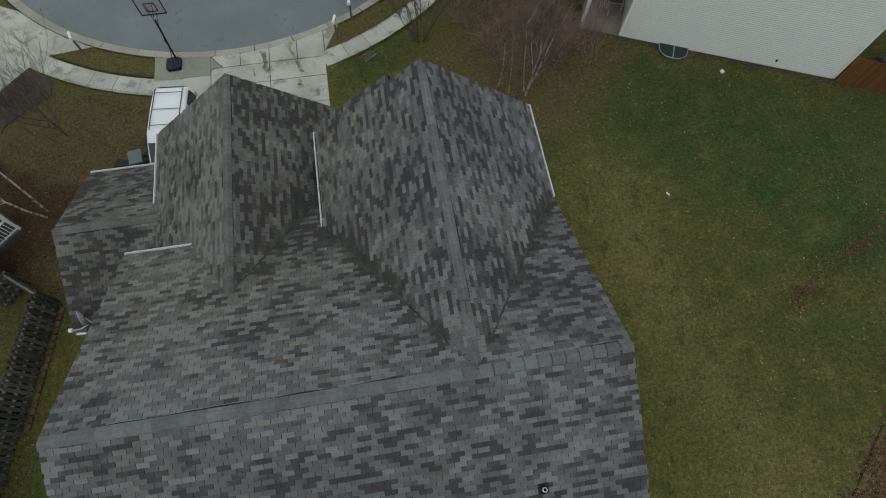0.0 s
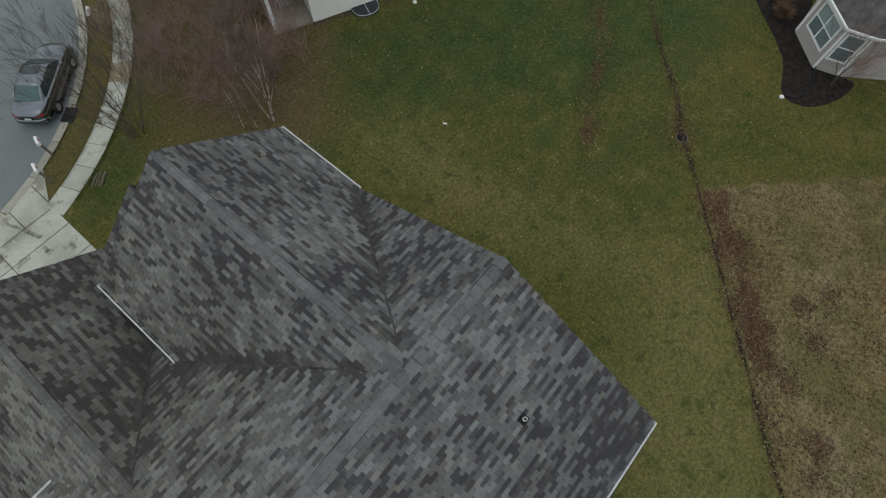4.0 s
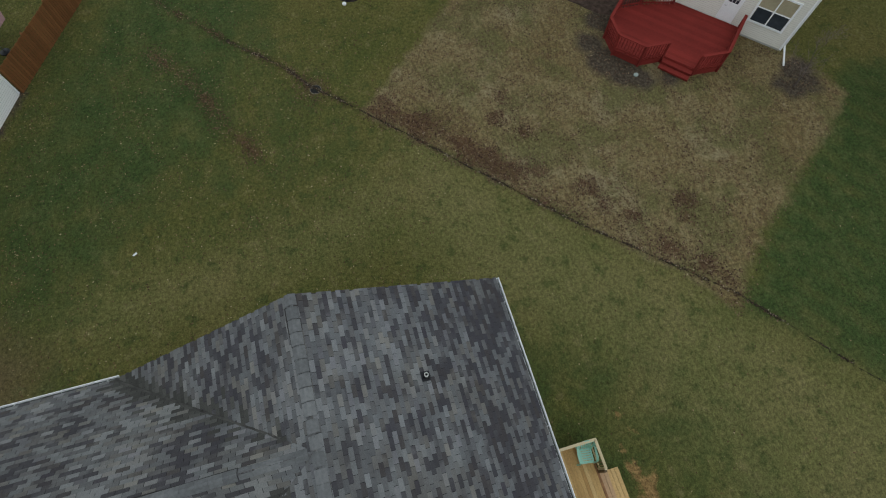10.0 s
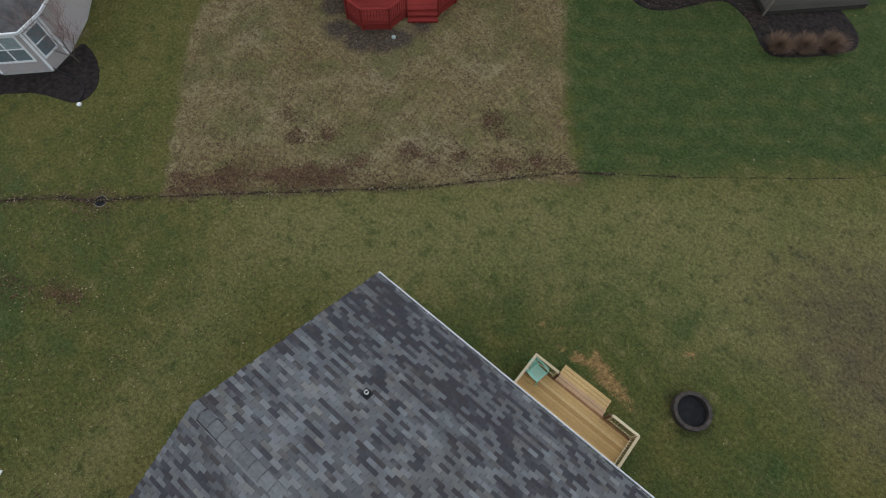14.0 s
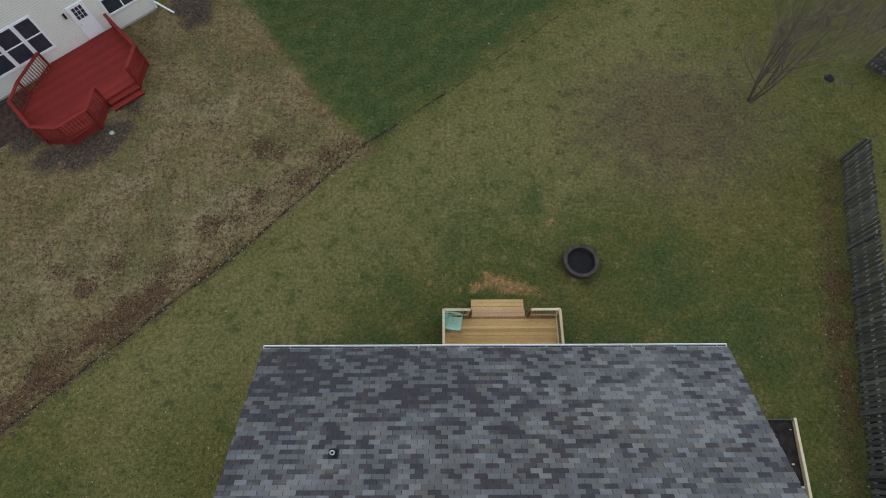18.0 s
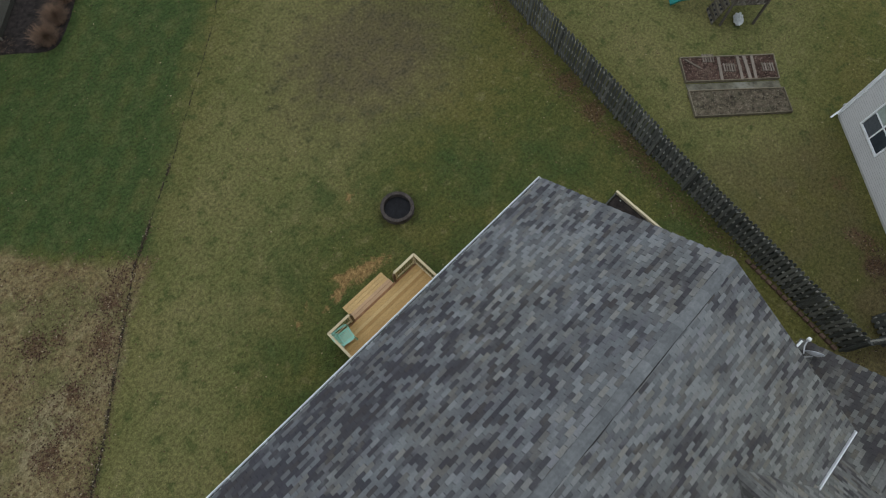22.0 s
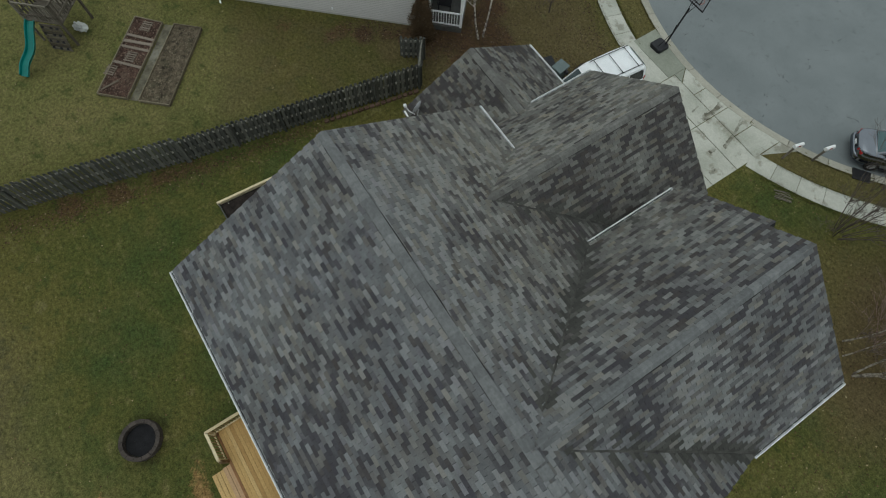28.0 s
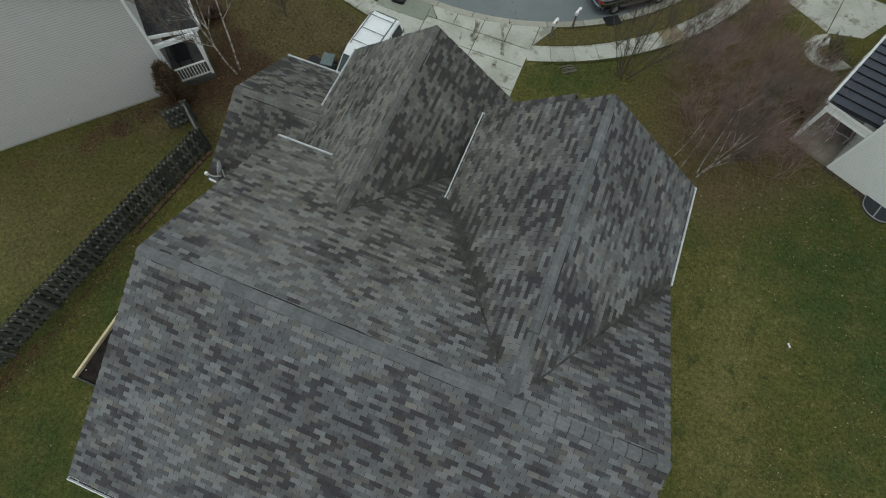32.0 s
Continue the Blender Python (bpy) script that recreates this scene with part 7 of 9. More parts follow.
# --- house to the east with a bay of windows
eh = thing("pinkish_house", pose(0, 0, 0), "pinkish-grey sided house with a windowed bay and a grey roof", "house")
BAY = [(33.2, -0.35), (29.62, -0.45), (27.9, -2.28), (28.25, -3.45), (29.75, -5.6), (36.0, -11.5), (42.0, -5.0)]
part("wall", prism(BAY, 0.2, 2.9), m_pink_siding, eh)
part("foundation", prism([(x * 0.995 + 0.17, y * 0.995) for x, y in BAY], -0.1, 0.2), m_found, eh)
bm = bmesh.new()
eave = [(33.2, 0.0), (29.45, -0.15), (27.6, -2.2), (28.0, -3.6), (29.5, -5.9), (36.0, -12.0), (42.6, -5.0)]
lo = [bm.verts.new((x, y, 2.9)) for x, y in eave]
lb = [bm.verts.new((x, y, 2.75)) for x, y in eave]
pk = bm.verts.new((35.0, -5.0, 6.5))
for i in range(len(eave)):
    j = (i + 1) % len(eave)
    bm.faces.new((lo[i], lo[j], pk))
    bm.faces.new((lb[i], lb[j], lo[j], lo[i]))
bm.faces.new(lb[::-1])
bmesh.ops.recalc_face_normals(bm, faces=bm.faces[:])
part("roof", bm, m_far_roof, eh)
# the sky's light on these panes is put into their base colours
for (ax, ay), (bx, by), w0, w1 in (((29.62, -0.45), (27.9, -2.28), 0.45, 2.1), ((27.9, -2.28), (28.25, -3.45), 0.2, 1.0)):
    window(eh, w0, w1, 0.95, 2.45, -0.01, 2 if w1 - w0 > 1.2 else 1, 2, [plain("grey_lit_glass", (0.16, 0.20, 0.22), 0.1), plain("grey_lit_pane", (0.19, 0.235, 0.255), 0.1), plain("sky_lit_glass", (0.30, 0.37, 0.39), 0.1), plain("pale_glass", (0.34, 0.41, 0.43), 0.1)], along(ax, ay, bx, by))
for (ax, ay), (bx, by) in zip(eave[1:5], eave[2:6]):
    stick("eave_gutter", (ax, ay, 2.86), (bx, by, 2.86), 0.1, 0.12, m_white, eh)
for x, y in ((29.62, -0.45), (27.9, -2.28), (28.25, -3.45)):
    part("corner_trim", boxes((x - 0.06, x + 0.06, y - 0.06, y + 0.06, 0.2, 2.75)), m_white_trim, eh)

# --- house to the south with a white bay and a dark deck
SH = along(8.0, -27.95, 1.36, -34.99)
sh = thing("southern_house", SH, "pale tan-sided house with a white bay and a dark wooden deck", "house")
wall_box(sh, 0, 14, 0.0, 8.0, 5.8, m_rose_siding)
gable_roof(sh, 0, 14, 0.0, 8.0, 5.9, 8.2, "x")
corner_board(sh, 0, 0, 5.8)
ol = [(0.35, 0), (0.95, -0.8), (2.45, -0.8), (3.05, 0)]
m_pale_pane = plain("shaded_white_blind", (0.50, 0.55, 0.53), 0.25)
part("bay", prism(ol, 0.25, 2.85), m_white_trim, sh, "white boarded bay")
for (ax, ay), (bx, by) in zip(ol, ol[1:]):
    ln = math.hypot(bx - ax, by - ay)
    window(sh, 0.2, ln - 0.2, 1.1, 2.6, -0.01, 1, 2, [plain("grey_room_glass", (0.09, 0.10, 0.12), 0.1), m_pale_pane], pose(ax, ay, 0, 0, 0, math.degrees(math.atan2(by - ay, bx - ax))))
part("bay_roof", prism([(0.2, 0.0), (0.85, -1.0), (2.55, -1.0), (3.2, 0.0)], 2.85, 3.02), m_far_roof, sh)
for x0 in (4.7, 6.1, 7.4, 8.7):
    window(sh, x0, x0 + 1.05, 0.95, 2.6, 0.0, 1, 2, [m_window, m_pale_pane])
downspout(sh, [(0.06, -0.05, 5.8), (0.06, -0.05, 0.5), (-0.3, -0.3, 0.12)])
sd = thing("southern_deck", SH, "dark weathered deck with a slatted rail on the southern house", "deck")
boarding([(6.3, -3.0), (12.5, -3.0), (12.5, -0.05), (6.3, -0.05)], 0, 0.14, 0.34, 0.04, m_dark_deck, sd)
railing([(6.3, -0.15), (6.3, -3.0)], 0.34, 1.25, m_grey_wood, sd, 0.1, 0.12)
part("skirt", boxes((6.35, 12.45, -2.95, -0.1, 0, 0.295)), m_dark_deck, sd)

# ---------------------------------------------------------------- vehicles
def loft(sections, closed=True):
    """A skin through rings of equal count."""
    bm = bmesh.new()
    rings = [[bm.verts.new(p) for p in s] for s in sections]
    n = len(rings[0])
    for a, b in zip(rings, rings[1:]):
        for k in range(n):
            bm.faces.new((a[k], a[(k + 1) % n], b[(k + 1) % n], b[k]))
    if closed:
        bm.faces.new(rings[0][::-1])
        bm.faces.new(rings[-1])
    bmesh.ops.recalc_face_normals(bm, faces=bm.faces[:])
    for f in bm.faces:
        f.smooth = True
    return bm


def hull_ring(x, w0, w1, z0, z1, r=0.10):
    """A rounded cross-section at x: half-widths at the sill and the shoulder."""
    pts = [(-w0 + r, z0), (w0 - r, z0), (w0, z0 + r), ((w0 + w1) / 2 + 0.02, (z0 + z1) / 2), (w1, z1 - r), (w1 - r * 0.4, z1 - r * 0.25), (w1 - r, z1), (-w1 + r, z1), (-w1 + r * 0.4, z1 - r * 0.25), (-w1, z1 - r), (-(w0 + w1) / 2 - 0.02, (z0 + z1) / 2), (-w0, z0 + r)]
    return [(x, y, z) for y, z in pts]


def quad_panel(name, pts, mat, parent, thick=0.012, label=""):
    """A thin panel through four corners, set a little proud."""
    bm = bmesh.new()
    p = [Vector(q) for q in pts]
    n = (p[1] - p[0]).cross(p[3] - p[0]).normalized()
    a = [bm.verts.new(q) for q in p]
    b = [bm.verts.new(q + n * thick) for q in p]
    bm.faces.new(a[::-1])
    bm.faces.new(b)
    for i in range(4):
        bm.faces.new((a[i], a[(i + 1) % 4], b[(i + 1) % 4], b[i]))
    return part(name, bm, mat, parent, label)


def wheel(parent, x, y, r, rim_mat):
    bm = lathe([(r * 0.62, -0.1), (r * 0.95, -0.1), (r, -0.07), (r, 0.07), (r * 0.95, 0.1), (r * 0.62, 0.1), (r * 0.6, 0.0), (r * 0.62, -0.1)], 28)
    w = part("wheel", bm, m_rubber, parent, "black tyre", at=pose(x, y, r, 90, 0, 0))
    part("rim", lathe([(0.0, -0.085), (r * 0.2, -0.09), (r * 0.6, -0.07), (r * 0.6, 0.07), (r * 0.2, 0.09), (0.0, 0.085)], 20), rim_mat, w)
    side = 1 if y < 0 else -1
    for k in range(5):
        bm = bmesh.new()
        a = k * 2 * math.pi / 5
        beam(bm, (0.05 * math.cos(a), 0.05 * math.sin(a), side * 0.092), (r * 0.58 * math.cos(a), r * 0.58 * math.sin(a), side * 0.085), 0.05, 0.02)
        part("spoke", bm, rim_mat, w)


def side_glass(parent, xs, zs, y_low, y_top, mat):
    """Side windows on both flanks; xs: pairs of (low x0, low x1, top x0, top x1)."""
    for s in (-1, 1):
        for l0, l1, t0, t1 in xs:
            q = [(l0, s * y_low, zs[0]), (l1, s * y_low, zs[0]), (t1, s * y_top, zs[1]), (t0, s * y_top, zs[1])]
            quad_panel("side_window", q if s < 0 else q[::-1], mat, parent)


m_headlamp = plain("clear_headlamp", (0.42, 0.43, 0.45), 0.1, 0, 0.05, 2, 40, 0.0, 0.5)

# silver sedan at the kerb; local +x is its nose
sedan = thing("sedan", pose(1.45, 26.45, -0.10, 0, 0, 40.7), "silver-grey sedan with a sunroof parked at the kerb", "car")
body = [hull_ring(-2.38, 0.40, 0.36, 0.46, 0.78, 0.08), hull_ring(-2.33, 0.62, 0.56, 0.34, 0.90), hull_ring(-2.22, 0.76, 0.68, 0.26, 0.97), hull_ring(-2.0, 0.86, 0.76, 0.22, 1.0), hull_ring(-1.6, 0.90, 0.80, 0.20, 1.0), hull_ring(-0.9, 0.91, 0.83, 0.19, 0.98), hull_ring(0.2, 0.91, 0.84, 0.19, 0.95), hull_ring(1.0, 0.90, 0.82, 0.2, 0.93), hull_ring(1.6, 0.87, 0.76, 0.22, 0.87), hull_ring(2.0, 0.80, 0.68, 0.25, 0.79), hull_ring(2.22, 0.68, 0.56, 0.29, 0.71), hull_ring(2.34, 0.50, 0.42, 0.34, 0.62), hull_ring(2.39, 0.32, 0.28, 0.38, 0.54, 0.06)]
part("body", loft(body), m_silver_paint, sedan)
cabin = [[(-1.75, -0.68, 0.97), (-1.75, 0.68, 0.97), (-1.70, 0.66, 0.99), (-1.70, -0.66, 0.99)], [(-0.95, -0.72, 0.96), (-0.95, 0.72, 0.96), (-0.95, 0.54, 1.40), (-0.95, -0.54, 1.40)], [(-0.3, -0.74, 0.95), (-0.3, 0.74, 0.95), (-0.3, 0.56, 1.46), (-0.3, -0.56, 1.46)], [(0.25, -0.74, 0.93), (0.25, 0.74, 0.93), (0.25, 0.54, 1.42), (0.25, -0.54, 1.42)], [(1.05, -0.72, 0.90), (1.05, 0.72, 0.90), (1.02, 0.68, 0.93), (1.02, -0.68, 0.93)]]
part("cabin", loft(cabin), m_silver_paint, sedan)
quad_panel("rear_window", [(-1.62, 0.60, 1.035), (-1.62, -0.60, 1.035), (-0.98, -0.49, 1.385), (-0.98, 0.49, 1.385)], m_tint_glass, sedan, 0.02, "green-tinted rear window")
quad_panel("windscreen", [(0.96, -0.62, 0.975), (0.96, 0.62, 0.975), (0.30, 0.50, 1.39), (0.30, -0.50, 1.39)], m_car_glass, sedan, 0.025)
part("sunroof", boxes((-0.35, 0.12, -0.38, 0.38, 1.445, 1.472), bevel=0.01), m_car_glass, sedan, "dark glass sunroof")
side_glass(sedan, [(-1.35, -0.62, -0.98, -0.62), (-0.56, 0.18, -0.56, 0.1), (0.24, 0.85, 0.16, 0.3)], (1.0, 1.35), 0.735, 0.60, m_car_glass)
for x in (-1.38, 1.36):
    for y in (-0.82, 0.82):
        wheel(sedan, x, y, 0.32, m_alloy)
for y in (-0.55, 0.55):
    part("tail_lamp", boxes((-0.09, 0.09, -0.17, 0.17, -0.07, 0.07), bevel=0.03), m_red_lens, sedan, at=pose(-2.22, y, 0.80, 0, 0, -28 if y > 0 else 28))
    part("headlamp", boxes((-0.10, 0.10, -0.13, 0.13, -0.05, 0.05), bevel=0.03), m_headlamp, sedan, at=pose(2.13, y * 0.95, 0.66, 0, 12, 38 if y > 0 else -38))
    part("mirror", boxes((0.60, 0.72, math.copysign(0.91, y) - 0.08, math.copysign(0.91, y) + 0.08, 0.94, 1.04), bevel=0.03), m_silver_paint, sedan)
part("rear_bumper", loft([hull_ring(-2.44, 0.44, 0.42, 0.40, 0.58, 0.05), hull_ring(-2.40, 0.64, 0.62, 0.36, 0.62, 0.06), hull_ring(-2.22, 0.82, 0.79, 0.34, 0.63, 0.06)]), m_silver_paint, sedan)
part("front_bumper", loft([hull_ring(2.14, 0.77, 0.73, 0.28, 0.50, 0.06), hull_ring(2.36, 0.58, 0.54, 0.28, 0.50, 0.06), hull_ring(2.44, 0.36, 0.34, 0.32, 0.46, 0.05)]), m_silver_paint, sedan)
for s in (-1, 1):
    # added black strips in place of the dark reflection low on the flanks
    part("sill_shade", boxes((-1.0, 1.0, s * 0.915 - 0.015, s * 0.915 + 0.015, 0.20, 0.30), bevel=0.008), m_black, sedan)
    part("window_line", boxes((-1.3, 0.85, s * 0.845 - 0.012, s * 0.845 + 0.012, 0.955, 0.985)), m_steel, sedan)
part("plate_recess", boxes((-2.405, -2.33, -0.27, 0.27, 0.65, 0.79)), m_black, sedan)
part("plate", boxes((-2.415, -2.395, -0.15, 0.15, 0.665, 0.775)), m_white, sedan)
part("roof_aerial", lathe([(0.03, 1.42), (0.02, 1.5), (0.0, 1.51)], 8), m_black, sedan, at=pose(-0.78, 0, -0.02))

# white van on the driveway; local +x is its nose, to the south
van = thing("van", pose(-9.52, 16.03, 0.03, 0, 0, -95), "white passenger van with a roof rack on the driveway", "van")
vb = [hull_ring(-2.42, 0.66, 0.64, 0.36, 1.02), hull_ring(-2.37, 0.80, 0.78, 0.30, 1.08), hull_ring(-2.2, 0.90, 0.88, 0.25, 1.1), hull_ring(0.9, 0.93, 0.90, 0.22, 1.1), hull_ring(1.5, 0.92, 0.86, 0.22, 1.08), hull_ring(2.0, 0.87, 0.77, 0.25, 0.97), hull_ring(2.25, 0.74, 0.62, 0.3, 0.84), hull_ring(2.38, 0.52, 0.44, 0.36, 0.68)]
part("body", loft(vb), m_white_paint, van)
vc = [hull_ring(-2.41, 0.66, 0.62, 1.0, 1.18, 0.06), hull_ring(-2.33, 0.80, 0.72, 1.0, 1.44, 0.07), hull_ring(-2.20, 0.86, 0.75, 1.0, 1.70, 0.08), hull_ring(-2.05, 0.87, 0.76, 1.0, 1.81, 0.1), hull_ring(-1.8, 0.88, 0.77, 1.0, 1.85, 0.1), hull_ring(-1.0, 0.89, 0.79, 1.0, 1.87, 0.1), hull_ring(0.3, 0.89, 0.78, 1.0, 1.84, 0.1), hull_ring(0.75, 0.88, 0.74, 1.0, 1.74, 0.08), hull_ring(1.55, 0.82, 0.76, 1.0, 1.09, 0.03)]
part("cabin", loft(vc), m_white_paint, van)
quad_panel("windscreen", [(1.47, -0.70, 1.16), (1.47, 0.70, 1.16), (0.80, 0.66, 1.73), (0.80, -0.66, 1.73)], m_car_glass, van, 0.02)
quad_panel("rear_window", [(-2.425, 0.62, 1.20), (-2.425, -0.62, 1.20), (-2.17, -0.58, 1.76), (-2.17, 0.58, 1.76)], m_car_glass, van, 0.02)
side_glass(van, [(-2.12, -1.2, -1.98, -1.2), (-1.12, -0.05, -1.12, -0.05), (0.05, 0.95, 0.05, 0.6)], (1.14, 1.73), 0.905, 0.80, m_van_glass)
for s in (-1, 1):
    bm = bmesh.new()
    tube(bm, [(-2.0, s * 0.62, 1.86), (-1.95, s * 0.62, 1.92), (0.15, s * 0.62, 1.93), (0.2, s * 0.62, 1.86)], 0.02, 6)
    part("roof_rail", bm, m_black, van)
    part("mirror", boxes((1.0, 1.12, s * 1.03 - 0.1, s * 1.03 + 0.1, 1.1, 1.3), bevel=0.02), m_black, van)
    part("tail_lamp", boxes((-2.36, -2.27, s * 0.79 - 0.05, s * 0.79 + 0.05, 0.85, 1.12), bevel=0.02), m_red_lens, van)
    part("headlamp", boxes((2.2, 2.36, s * 0.55 - 0.14, s * 0.55 + 0.14, 0.66, 0.82), bevel=0.02), m_clear_lens, van)
for x in (-1.75, -0.85, 0.0):
    bm = bmesh.new()
    tube(bm, [(x, -0.62, 1.92), (x, 0.62, 1.92)], 0.016, 6)
    part("rack_bar", bm, m_black, van)
part("rear_bumper", boxes((-2.48, -2.36, -0.7, 0.7, 0.32, 0.52), bevel=0.05), m_black, van)
for x in (-1.5, 1.4):
    for y in (-0.84, 0.84):
        wheel(van, x, y, 0.34, m_alloy)

# ---------------------------------------------------------------- basketball hoop
hoop = thing("basketball_hoop", pose(-10.0, 21.1, 0.03), "black portable basketball hoop on a filled base by the kerb", "basketball hoop")
base_pts = [(-0.36, -0.3), (-0.25, -0.38), (0.25, -0.36), (0.36, -0.28), (0.36, 0.3), (0.22, 0.4), (-0.26, 0.38), (-0.36, 0.3)]
part("base", prism(base_pts, 0.0, 0.2, 0.05), m_black, hoop, "black plastic filled base")
bm = bmesh.new()
tube(bm, [(0.12, 0.28, 0.1), (0.22, 0.22, 1.4), (0.32, 0.18, 2.75)], 0.045, 10)
part("pole", bm, m_dark_metal, hoop)
bm = bmesh.new()
tube(bm, [(0.05, -0.2, 0.18), (0.2, 0.22, 1.1)], 0.018, 8)
part("brace", bm, m_dark_metal, hoop)
for dz in (0.0, 0.45):
    for sx in (-0.14, 0.14):
        bm = bmesh.new()
        tube(bm, [(0.31 + sx * 0.3, 0.18, 2.5 + dz), (0.34 + sx, 0.38, 3.0 + dz)], 0.016, 6)
        part("lift_arm", bm, m_dark_metal, hoop)
part("crank_handle", boxes((0.2, 0.27, 0.1, 0.16, 1.3, 1.65)), m_dark_metal, hoop)
m_acrylic, nt_a, p_a = nodes_of("clear_acrylic", 0.05, 0.0, 0.3)
p_a.inputs["Base Color"].default_value = (0.9, 0.86, 0.88, 1)
p_a.inputs["Transmission Weight"].default_value = 1.0
p_a.inputs["IOR"].default_value = 1.08
board = part("backboard", boxes((-0.2, 0.9, 0.395, 0.405, 2.92, 3.88)), m_acrylic, hoop, "clear acrylic backboard")
board.visible_shadow = False
for x0, x1, z0, z1 in ((-0.22, 0.92, 2.88, 2.92), (-0.22, 0.92, 3.88, 3.92), (-0.22, -0.18, 2.92, 3.88), (0.88, 0.92, 2.92, 3.88), (0.10, 0.60, 3.06, 3.09), (0.10, 0.60, 3.5, 3.53), (0.10, 0.13, 3.09, 3.5), (0.57, 0.60, 3.09, 3.5)):
    part("board_frame", boxes((x0, x1, 0.38, 0.42, z0, z1)), m_dark_metal, board)
bm = bmesh.new()
tube(bm, [(0.35 + 0.23 * math.cos(a), 0.66 + 0.23 * math.sin(a), 3.02) for a in (2 * math.pi * k / 20 for k in range(21))], 0.011, 6, False)
part("rim", bm, plain("orange_rim", (0.3, 0.06, 0.02), 0.5), hoop)

# ---------------------------------------------------------------- mailboxes, bins, sticks
def mailbox(x, y, turn, lean, label):
    mb = thing("mailbox", pose(x, y, 0, 0, 0, turn), label, "mailbox", "mailboxes along the kerb")
    bm = bmesh.new()
    beam(bm, (0, 0, 0), (0, lean, 1.0), 0.09, 0.09)
    part("post", bm, m_grey_wood, mb)
    prof = [(-0.08, 1.0), (0.08, 1.0), (0.08, 1.12), (0.055, 1.17), (0.0, 1.19), (-0.055, 1.17), (-0.08, 1.12)]
    bm = bmesh.new()
    a = [bm.verts.new((px, -0.15 + lean, z)) for px, z in prof]
    b = [bm.verts.new((px, 0.33 + lean, z)) for px, z in prof]
    bm.faces.new(a)
    bm.faces.new(b[::-1])
    for i in range(7):
        bm.faces.new((a[(i + 1) % 7], a[i], b[i], b[(i + 1) % 7]))
    bmesh.ops.recalc_face_normals(bm, faces=bm.faces[:])
    box_ = part("box", bm, m_white, mb, "white metal letter box")
    part("flag", boxes((0.085, 0.095, 0.0 + lean, 0.12 + lean, 1.08, 1.2)), m_red_lens, box_)
    part("bracket", boxes((-0.05, 0.05, -0.1 + lean, 0.25 + lean, 0.96, 0.995)), m_grey_wood, mb)


mailbox(-0.80, 22.9, -14, 0.02, "white mailbox on a grey wooden post at the kerb")
mailbox(-1.68, 21.75, -14, 0.02, "white mailbox on a thin post at the driveway's corner")
mailbox(-14.62, 22.62, 20, 0.02, "white mailbox on a post beside the neighbouring driveway")
mailbox(5.35, 27.75, -35, 0.02, "white mailbox on a grey post beside the far kerb")


def wheelie_bin(x, y, turn, mat, label, lid=None):
    b = thing("bin", pose(x, y, 0.0, 0, 0, turn), label, "bin", "bins beside the wing")
    bm = loft([[(-0.22, -0.24, 0.05), (0.22, -0.24, 0.05), (0.22, 0.24, 0.05), (-0.22, 0.24, 0.05)], [(-0.28, -0.3, 0.95), (0.28, -0.3, 0.95), (0.28, 0.34, 0.95), (-0.28, 0.34, 0.95)]])
    part("tub", bm, mat, b)
    part("lid", boxes((-0.3, 0.3, -0.34, 0.38, 0.955, 1.02), bevel=0.02), lid or mat, b)
    for s in (-0.24, 0.24):
        part("wheel", lathe([(0.0, -0.03), (0.1, -0.03), (0.1, 0.03), (0.0, 0.03)], 14), m_rubber, b, at=pose(s, 0.26, 0.1, 0, 90, 0))
    part("handle", boxes((-0.22, 0.22, 0.385, 0.41, 0.93, 0.96)), m_black, b)


wheelie_bin(-11.2, 15.2, 10, m_bin_green, "grey-green wheeled bin with a paler lid beside the house wing", plain("pale_bin_lid", (0.14, 0.18, 0.185), 0.45, 0, 0.1, 4, 40, 0.05))
wheelie_bin(-11.78, 14.78, -15, m_black, "black wheeled bin beside the house wing")

sticks = thing("stick_pile", pose(-0.18, 20.2, 0, 0, 0, 40) @ Matrix.Scale(0.8, 4), "small pile of pale cut sticks by the pavement", "stick pile")
rng = random.Random(9)
for i in range(11):
    y = rng.uniform(-0.35, 0.35)
    bm = bmesh.new()
    tube(bm, [(rng.uniform(-0.55, -0.3), y, 0.03 + 0.01 * i), (0, y + rng.uniform(-0.05, 0.05), 0.05 + 0.01 * i), (rng.uniform(0.3, 0.55), y + rng.uniform(-0.12, 0.12), 0.03 + 0.01 * i)], rng.uniform(0.012, 0.025), 5)
    part("stick", bm, m_grey_wood, sticks)

# ---------------------------------------------------------------- garden beyond the fence
def raised_bed(corners, label, soil):
    b = thing("raised_bed", pose(0, 0, 0), label, "raised bed", "raised beds behind the fence")
    part("soil", prism(corners, -0.03, 0.09), soil, b)
    for (ax, ay), (bx, by) in zip(corners, corners[1:] + corners[:1]):
        stick("edge_board", (ax, ay, 0.08), (bx, by, 0.08), 0.04, 0.16, m_bed_edge, b)
    return b


